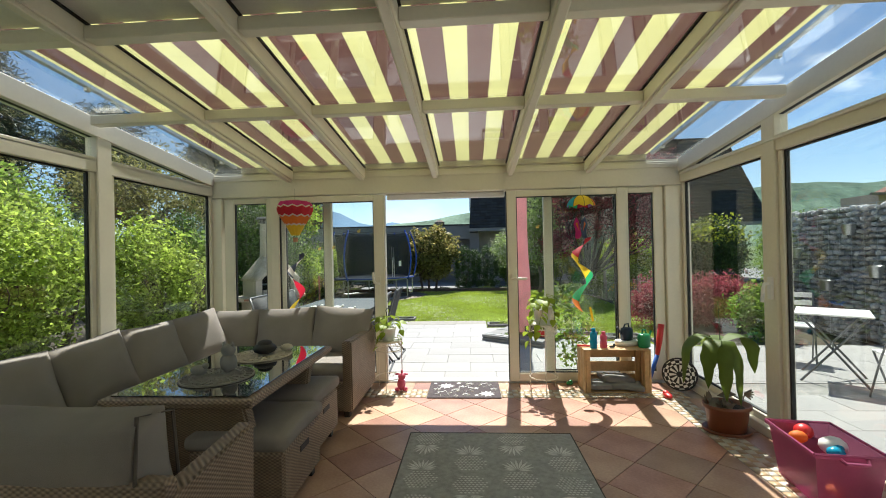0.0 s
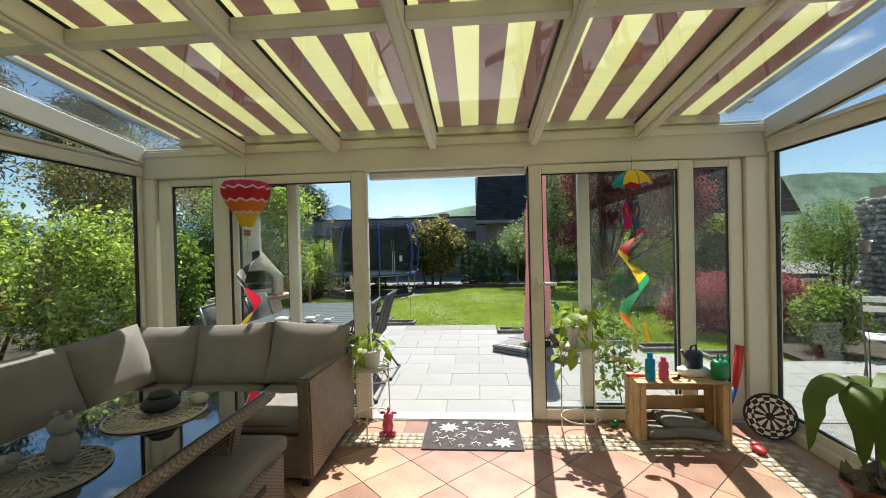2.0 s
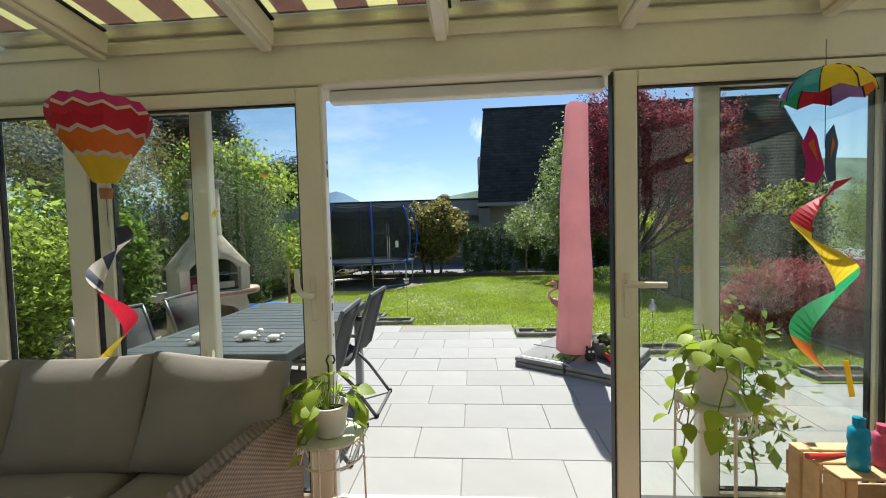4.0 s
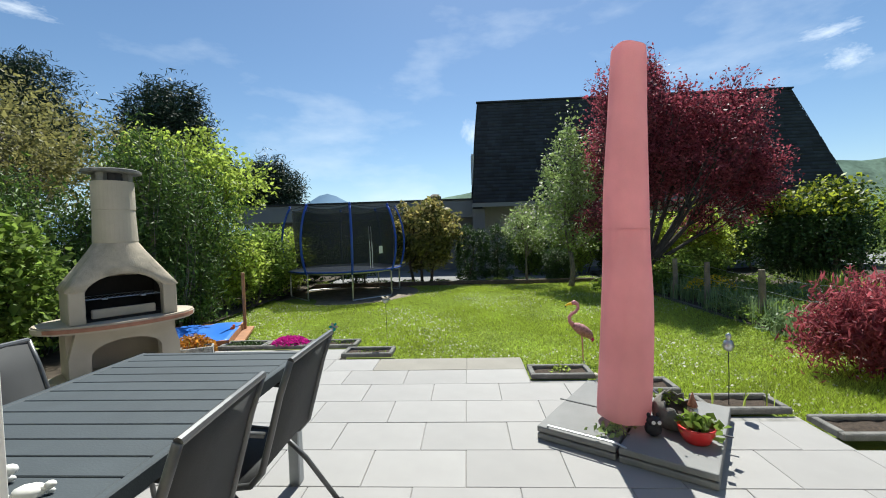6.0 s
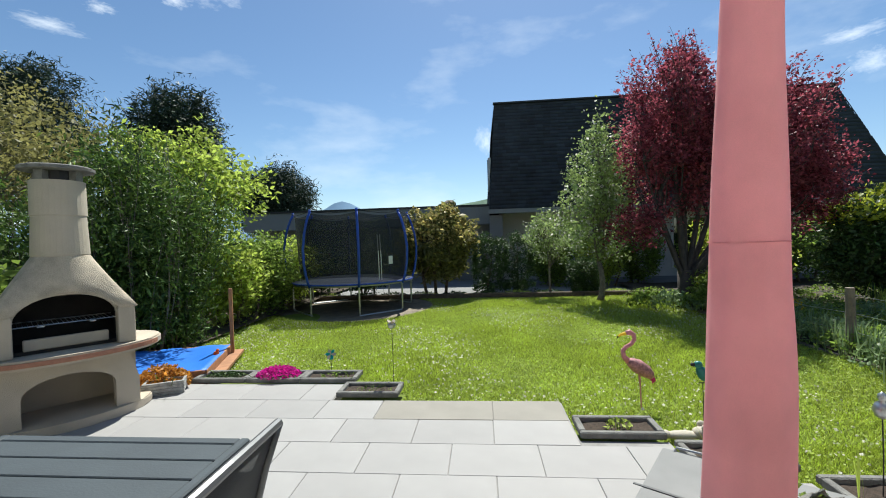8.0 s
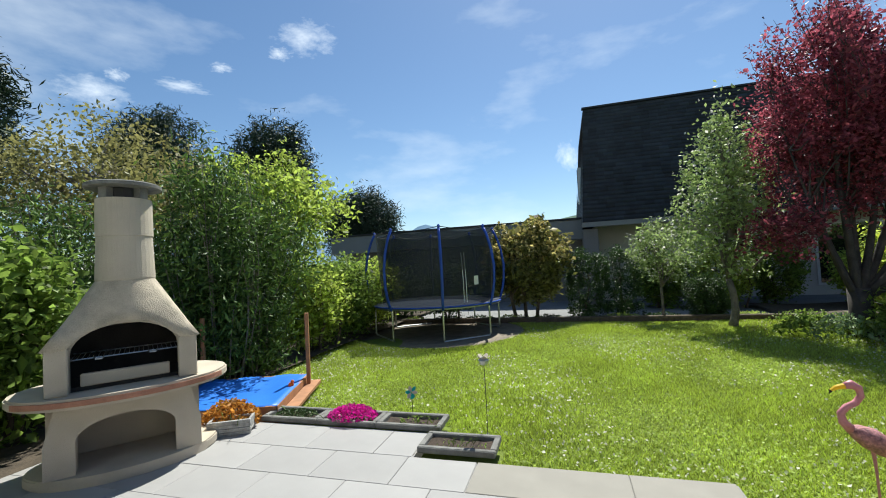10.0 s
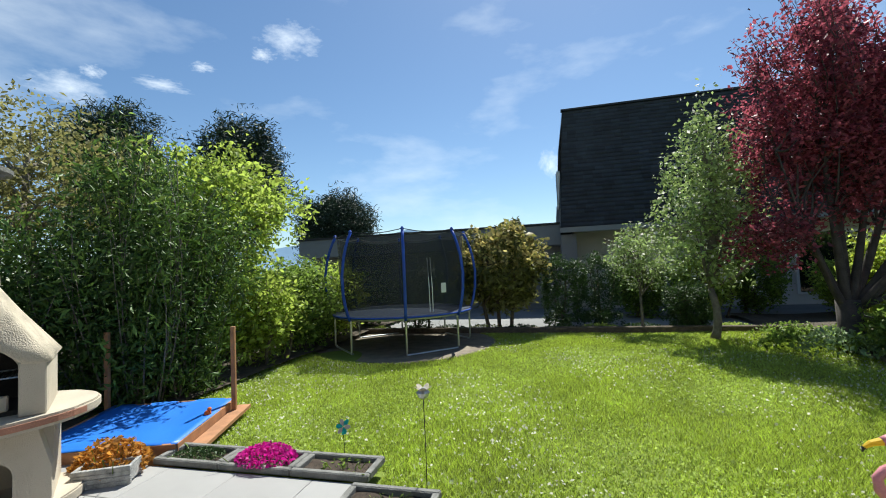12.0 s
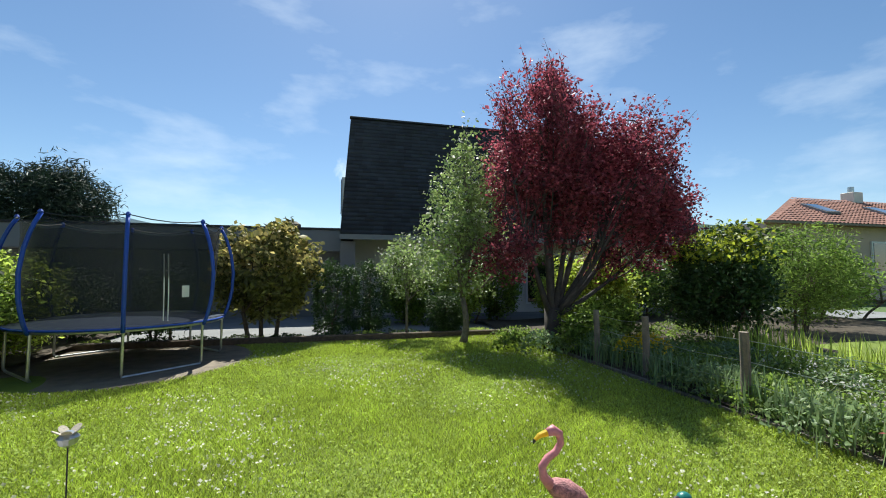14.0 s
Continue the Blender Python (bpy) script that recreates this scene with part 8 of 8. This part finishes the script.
for k in range(22):
    tuft("perennial", (4.75 + (k % 3) * 0.7 + rng.normal(0, 0.2), 9.3 + (k // 3) * 0.62, -0.1), "low leafy perennial with white flowers", "plant", 520, (0.26, 0.26), 0.36, 0.055, L_IRIS if k % 2 else L_MID, 200 + k, group="perennials in the bed")
for k in range(14):
    tuft("perennial", (4.50 + (k % 2) * 0.3 + rng.normal(0, 0.08), 9.55 + (k // 2) * 0.36 + rng.normal(0, 0.1), -0.1), "low pale-leaved perennial with white flowers", "plant", 420, (0.24, 0.24), 0.30, 0.05, L_APPLE if k % 3 else L_MID, 320 + k, group="perennials in the bed")
for k in range(5):
    tuft("white_flower", (4.7 + 0.35 * k, 9.5 + 0.5 * k, 0.05), "small white flower heads above leaves", "flowers", 70, (0.2, 0.3), 0.30, 0.03, L_BLOSSOM, 240 + k, group="flowers in the bed")
tuft("yellow_flower", (4.68, 12.55, 0.10), "patch of yellow flowers by the fence", "flowers", 300, (0.24, 0.15), 0.34, 0.05, L_YFLOW, 250)
for k in range(12):
    blades("reed", (7.4 + rng.normal(0, 0.6), 9.6 + k * 0.35, -0.1), "bright green reeds by the pond", 60, (0.25, 0.2), 0.55, 260 + k, L_LIGHT, 0.018, "reeds in the far bed")
for k in range(8):
    tuft("ground_cover", (3.9 + 1.3 * (k % 4), 14.7 + 0.5 * (k // 4) + rng.normal(0, 0.2), -0.1), "leafy green ground cover under the tree", "plant", 420, (0.35, 0.25), 0.30, 0.06, L_MID, 270 + k, group="ground cover under trees")
for k in range(10):
    tuft("ground_cover", (-4.2 + k * 0.85, 16.65 + rng.normal(0, 0.05), -0.12), "low dark ivy along the lawn edge", "plant", 240, (0.22, 0.07), 0.14, 0.05, L_DARK if k % 3 else L_CLOVER, 290 + k, group="ivy on the lawn edge")

for k, (x, y, hh) in enumerate(((3.75, 13.95, 0.42), (4.25, 13.75, 0.55), (4.75, 13.6, 0.5), (3.45, 14.35, 0.34))):
    tuft("perennial", (x, y, -0.12), "dark leafy perennial round the foot of the plum tree", "plant", 460, (0.24, 0.2), hh, 0.07, L_MID if k % 2 else L_IRIS, 420 + k, group="perennials under the plum tree", droop=0.5)

# right-hand terrace: bistro set and gabion wall
def bistro():
    t = thing("bistro_table", (4.13, 5.08, GZ), "white slatted folding bistro table", "table", rz=-38)
    for k in range(7):
        sub("slat", box((-0.30, -0.30 + k * 0.086, 0.70), (0.30, -0.30 + k * 0.086 + 0.075, 0.718), 0.004), M_WHITE, t)
    for s in (-1, 1):
        sub("leg", tube([(-0.26, s * 0.24, 0.0), (0.26, s * 0.24, 0.69)], 0.011, 7), M_CHFRAME, t)
        sub("leg", tube([(0.26, s * 0.22, 0.0), (-0.26, s * 0.22, 0.69)], 0.011, 7), M_CHFRAME, t)
    sub("stretcher", tube([(0.0, -0.24, 0.345), (0.0, 0.24, 0.345)], 0.009, 6), M_CHFRAME, t)
bistro()
def bistro_chair(at, rz):
    c = thing("bistro_chair", at, "white slatted folding bistro chair", "chair", "bistro chairs on the side terrace", rz=rz)
    for k in range(5):
        sub("seat_slat", box((-0.19, -0.18 + k * 0.075, 0.44), (0.19, -0.18 + k * 0.075 + 0.062, 0.455), 0.003), M_WHITE, c)
    for z in (0.66, 0.76):
        sub("back_slat", box((-0.19, 0.25, z), (0.19, 0.262, z + 0.06), 0.003), M_WHITE, c)
    for s in (-1, 1):
        sub("leg", tube([(s * 0.2, -0.20, 0.0), (s * 0.2, 0.0, 0.40), (s * 0.2, 0.26, 0.84)], 0.009, 6), M_CHFRAME, c)
        sub("leg", tube([(s * 0.18, 0.22, 0.0), (s * 0.18, -0.17, 0.44)], 0.009, 6), M_CHFRAME, c)
    return c
bc = bistro_chair((4.12, 4.28, GZ), 160)
copy_thing(bc, pose(4.30, 5.85, GZ, 0, 0, -35))

def gabion():
    g = thing("gabion_wall", (6.0, 0, GZ), "stone-filled wire gabion wall beside the terrace", "wall")
    y0, y1, h, t = 0.2, 8.3, 2.0, 0.45
    rng = np.random.default_rng(9)
    sub("core", box((0.14, y0, 0), (t, y1, h - 0.05)), M_STONE, g)
    def stone(i):
        b = bmesh.new()
        bmesh.ops.create_icosphere(b, subdivisions=1, radius=1)
        for v in b.verts:
            v.co = v.co * (1 + 0.5 * noise.noise(v.co * 1.7 + Vector((i * 7, 0, 0)))) * 1.0
        me = bpy.data.meshes.new("stone")
        b.to_mesh(me)
        b.free()
        return me
    meshes = [stone(i) for i in range(7)]
    arr = []
    for me in meshes:
        v = np.array([tuple(q.co) for q in me.vertices])
        f = np.array([tuple(p.vertices) for p in me.polygons])
        arr.append((v, f))
        bpy.data.meshes.remove(me)
    vs, fs, n = [], [], 0
    z = 0.06
    while z < h:
        y = y0 + rng.random() * 0.1
        while y < y1:
            sy, sz = rng.uniform(0.03, 0.075), rng.uniform(0.032, 0.055)
            v, f = arr[rng.integers(0, 7)]
            a = rng.uniform(-0.5, 0.5)
            q = v * [0.09, sy, sz]
            q = np.stack([q[:, 0], q[:, 1] * math.cos(a) - q[:, 2] * math.sin(a), q[:, 1] * math.sin(a) + q[:, 2] * math.cos(a)], 1)
            vs.append(q + [0.08 + rng.uniform(0, 0.03), y, z + rng.normal(0, 0.01)])
            fs.append(f + n)
            n += len(v)
            y += sy * 1.75
        z += 0.082
    s = arrays("stone_fill", np.concatenate(vs), np.concatenate(fs), M_STONE)
    s.parent = g
    tagged(s, "grey and white broken stones", kind="stuff")
    bm = None
    for k in range(int((y1 - y0) / 0.2) + 1):
        bm = tube([(-0.015, y0 + k * 0.2, 0), (-0.015, y0 + k * 0.2, h)], 0.003, 4, bm, False)
    sub("upright_wire", bm, M_STEEL, g)
    bm = None
    for k in range(11):
        bm = tube([(-0.018, y0, k * 0.2), (-0.018, y1, k * 0.2)], 0.003, 4, bm, False)
    sub("cross_wire", bm, M_STEEL, g)
gabion()
for y, z in ((6.9, 1.55), (5.9, 1.5), (7.9, 1.2), (6.5, 0.95), (5.3, 1.1), (7.3, 0.7)):
    p = thing("hanging_pot", (5.86, y, GZ + z), "small zinc pot hung on gabion wall", "flowerpot", "pots on the gabion wall")
    sub("pot", lathe([(0.06, 0), (0.065, 0.01), (0.09, 0.16), (0.095, 0.165), (0.085, 0.165), (0.08, 0.14)], 16), M_STEEL, p, smooth=True)
    sub("hook", tube([(0.09, 0, 0.15), (0.115, 0, 0.17), (0.125, 0, 0.14)], 0.004, 5), M_STEEL, p)
tree("shrub", (4.9, 7.3, -0.08), "green leafy shrub at terrace corner", "shrub", 0.3, (-0.45, -0.4, 0), (0.45, 0.4, 0.85), L_MID, 0.06, 120, 34, 0.16, 0.02, M_BARK, 6, 91, shell=0.4, stems=2)

# climbing plant outside the sliding front
tree("climbing_plant", (1.42, 5.06, GZ), "pot-grown climbing plant outside the glass", "plant", 0.4, (-0.22, -0.12, 0.12), (0.25, 0.14, 1.0), L_MID, 0.06, 40, 9, 0.11, 0.006, M_BARKG, 6, 92, shell=0.2, twigs=18)

# ---------------------------------------------------------------- pieces: paving slabs, floor tiles, grass
base_pave = tagged(part("pavement", box((-4.4, 4.95, -0.3), (0.61, 8.99, GZ - 0.008)), M_JOINT), "pale granite slab terrace", "terrace", kind="structure")
tagged(part("pavement_north", box((-4.4, 8.99, -0.3), (-1.47, 9.44, GZ - 0.008)), M_JOINT), "terrace edge by the planters", "terrace", kind="structure")
tagged(part("pavement_east", box((0.61, 4.95, -0.3), (6.0, 6.69, GZ - 0.008)), M_JOINT), "terrace beside the bistro set", "terrace", kind="structure")
tagged(part("pavement_step", box((0.61, 6.69, -0.3), (1.22, 8.28, GZ - 0.008)), M_JOINT), "terrace beside the stepped planters", "terrace", kind="structure")
tagged(part("pavement_corner", box((1.22, 6.69, -0.3), (2.43, 7.49, GZ - 0.008)), M_JOINT), "terrace corner behind the parasol", "terrace", kind="structure")
tagged(part("pavement_side", box((2.62, YB, -0.3), (6.0, 4.95, GZ - 0.008)), M_JOINT), "terrace along the sunroom side", "terrace", kind="structure")

def slab_mesh(w, d, t=0.03):
    bm = box((0, 0, -t), (w, d, 0), 0.0035)
    me = bpy.data.meshes.new("slab")
    bm.to_mesh(me)
    bm.free()
    return me
MESHES = {}
def slab(x0, y0, x1, y1, z, parent, material, name="slab"):
    w, d = round(x1 - x0, 3), round(y1 - y0, 3)
    if w < 0.04 or d < 0.04:
        return
    key = (w, d, material.name)
    if key not in MESHES:
        MESHES[key] = slab_mesh(w, d)
        MESHES[key].materials.append(material)
    ob = new(name, MESHES[key])
    ob.parent = parent
    ob.location = (x0, y0, z)

def edge_x(y):
    """Right end of the paving at depth y: it steps back beside the planters."""
    for lim, x in ((6.72, 6.0), (7.1, 2.43 + 0.6), (7.5, 2.42), (7.9, 1.81), (8.29, 1.21), (8.62, 0.61)):
        if y < lim - 0.02:
            return x
    return -0.985 if y < 9.02 else -1.48
J = 0.0017
for j in range(-1, 25):
    y1, y0 = 9.0 - 0.4 * j, 9.0 - 0.4 * (j + 1)
    inside = y0 < 4.95
    xa = -4.4 if y1 > 4.96 else 2.62
    xb = edge_x((y0 + y1) / 2)
    lo = max(y0, 4.95) if y1 > 4.96 else max(y0, YB)
    hi = y1 if j >= 0 else 9.44
    off = 0.0 if j % 2 else 0.3
    i0 = int(math.floor((xa - off) / 0.6)) - 1
    for i in range(i0, i0 + 22):
        a, b = max(xa, off + i * 0.6), min(xb, off + (i + 1) * 0.6)
        if b - a > 0.05:
            slab(a + J, lo + J, b - J, hi - J, GZ + random.uniform(-0.0015, 0.0015), base_pave, M_PAVE)
for a, b in ((-0.98, 0.005), (0.005, 0.60)):
    slab(a + J, 8.6 + J, b - J, 9.0 - J, GZ + 0.001, base_pave, M_PAVE2)

# terracotta floor tiles laid on the diagonal, cut at the mosaic band
S = 0.357
BX0, BX1, BY0, BY1 = -2.07, 2.02, YB + 0.1, 4.335
def clip(poly, ax, lim, keep_less):
    out = []
    for p, q in zip(poly, poly[1:] + poly[:1]):
        ip, iq = (p[ax] <= lim) == keep_less or p[ax] == lim, (q[ax] <= lim) == keep_less or q[ax] == lim
        if ip:
            out.append(p)
        if ip != iq:
            t = (lim - p[ax]) / (q[ax] - p[ax])
            out.append((p[0] + t * (q[0] - p[0]), p[1] + t * (q[1] - p[1])))
    return out
def tile_piece(poly, z, parent, material, name="tile"):
    area = abs(sum(p[0] * q[1] - p[1] * q[0] for p, q in zip(poly, poly[1:] + poly[:1]))) / 2
    if len(poly) < 3 or area < 0.003:
        return
    cx, cy = sum(p[0] for p in poly) / len(poly), sum(p[1] for p in poly) / len(poly)
    bm = prism([(p[0] - cx, p[1] - cy) for p in poly], -0.006, 0.0)
    me = bpy.data.meshes.new(name)
    bm.to_mesh(me)
    bm.free()
    me.materials.append(material)
    ob = new(name, me)
    ob.parent, ob.location = parent, (cx, cy, z)
full = {}
r2 = S / math.sqrt(2)
ox, oy = 0.345, 4.17 - r2
for i in range(-22, 23):
    for j in range(-22, 23):
        cx, cy = ox + (i + j) * r2, oy + (i - j) * r2
        if cx < BX0 - r2 or cx > BX1 + r2 or cy < 0.6 or cy > BY1 + r2:
            continue
        g = r2 - 0.004
        poly = [(cx + g, cy), (cx, cy + g), (cx - g, cy), (cx, cy - g)]
        for ax, lim, less in ((0, BX0, False), (0, BX1, True), (1, BY1, True)):
            poly = clip(poly, ax, lim, less) if poly else poly
        m = M_TERRA if random.random() < 0.55 else M_TERRA2
        if poly:
            tile_piece(poly, 0.008, floor_ob, m)
# outer row beyond the mosaic, and the plain strip behind the camera
for k in range(15):
    x0 = -2.42 + k * S
    slab(x0 + 0.003, 4.56, min(2.42, x0 + S) - 0.003, 4.775, 0.008, floor_ob, M_TERRA2 if k % 3 else M_TERRA, "tile")
for k in range(12):
    y0 = 4.335 - (k + 1) * S
    slab(2.245, y0 + 0.003, 2.425, y0 + S - 0.003, 0.008, floor_ob, M_TERRA if k % 3 else M_TERRA2, "tile")
    slab(-2.425, y0 + 0.003, -2.295, y0 + S - 0.003, 0.008, floor_ob, M_TERRA if k % 2 else M_TERRA2, "tile")
def mosaic(name, cells, par, material):
    verts, faces = [], []
    for x, y, s in cells:
        i = len(verts)
        a = s / 2 - 0.002
        for z in (-0.004, 0.0):
            verts += [(x - a, y - a, 0.008 + z), (x + a, y - a, 0.008 + z), (x + a, y + a, 0.008 + z), (x - a, y + a, 0.008 + z)]
        faces += [(i + 4, i + 5, i + 6, i + 7), (i, i + 1, i + 5, i + 4), (i + 1, i + 2, i + 6, i + 5), (i + 2, i + 3, i + 7, i + 6), (i + 3, i, i + 4, i + 7)]
    ob = arrays(name, verts, faces, material)
    ob.parent = floor_ob
    tagged(ob, "band of small checkered mosaic", kind="stuff")
cells = ([], [])
s = 0.055
for a in range(4):
    for k in range(84):
        cells[(a + k) % 2].append((-2.29 + s * k, 4.345 + s * (a + 0.5), s))
    for k in range(70):
        cells[(a + k) % 2].append((2.03 + s * (a + 0.5), 4.335 - s * (k + 0.5), s))
mosaic("mosaic_band", cells[0], 0, M_MOSA)
mosaic("mosaic_band", cells[1], 1, M_MOSB)

# grass blades and small flowers on the lawn
def on_paving(x, y):
    out = np.zeros(len(x), bool)
    for x0, x1, y0, y1 in ((-4.4, 0.63, 0, 9.02), (-4.4, -1.40, 9, 9.46), (-3.2, -1.38, 9.4, 9.77), (-1.48, -0.84, 9, 9.38), (0.5, 1.24, 0, 8.61), (1.2, 1.84, 0, 8.22), (1.8, 2.44, 0, 7.82), (2.4, 3.05, 0, 7.42), (3.0, 7, 0, 7.02)):
        out |= (x > x0) & (x < x1) & (y > y0) & (y < y1)
    out |= (x + 3.12) ** 2 + (y - 15.1) ** 2 < 1.85 ** 2
    out |= ((x + 3.95) * 0.94 + (y - 10) * 0.34) ** 2 + ((y - 10) * 0.94 - (x + 3.95) * 0.34) ** 2 < 0.6 ** 2
    return out
def grass(n, x0, x1, y0, y1, h, w, seed, leaf, name, label):
    rng = np.random.default_rng(seed)
    x, y = rng.uniform(x0, x1, n), rng.uniform(y0, y1, n)
    keep = ~on_paving(x, y) & (x < LAWN_X1 - 0.02) & (x > LAWN_X0 + 0.6)
    x, y = x[keep], y[keep]
    n = len(x)
    a = rng.uniform(0, 6.283, n)
    hh = h * rng.uniform(0.5, 1.25, n) * (1 + 0.35 * np.sin(x * 2.1 + 1) * np.sin(y * 1.7))
    lean = rng.normal(0, 0.55, (n, 2)) * hh[:, None]
    z = lawn_z(x, y)
    s = np.stack([np.cos(a), np.sin(a), np.zeros(n)], 1) * w * 0.5
    base = np.stack([x, y, z - 0.003], 1)
    v = np.stack([base - s, base + s, base + np.stack([lean[:, 0], lean[:, 1], hh], 1)], 1).reshape(-1, 3)
    ob = arrays(name, v, np.arange(3 * n).reshape(-1, 3), leaf)
    return tagged(ob, label, "grass", kind="stuff")
grass(330000, -5.4, 4.17, 8.3, 12.6, 0.042, 0.0075, 1, L_GRASS, "grass", "short green lawn grass in sun")
grass(200000, -5.4, 4.17, 12.6, 16.35, 0.042, 0.011, 2, L_GRASS, "grass", "short green lawn grass in sun")
grass(60000, 1.2, 4.17, 7.2, 8.4, 0.042, 0.0075, 3, L_GRASS, "grass", "short green lawn grass by planters")
def dots(n, size, leaf, seed, name, label, patch):
    rng = np.random.default_rng(seed)
    x, y = rng.uniform(-4.7, 4.1, n), rng.uniform(7.3, 16.3, n)
    dens = np.array([noise.noise(Vector((px * 0.7 + seed, py * 0.7, 0))) for px, py in zip(x, y)])
    keep = ~on_paving(x, y) & (dens + rng.normal(0, 0.15, n) > patch)
    x, y = x[keep], y[keep]
    c = np.stack([x, y, lawn_z(x, y) + 0.03], 1)
    v, f = leaf_arrays(c, size, 1.0, 0.0, rng=rng)
    return tagged(arrays(name, v, f, leaf), label, "flowers", kind="stuff")
dots(17000, 0.02, L_BLOSSOM, 5, "daisy", "tiny white daisies scattered over lawn", 0.03)
dots(100000, 0.017, L_CLOVER, 6, "clover", "pale clover leaves in patches of lawn", 0.0)
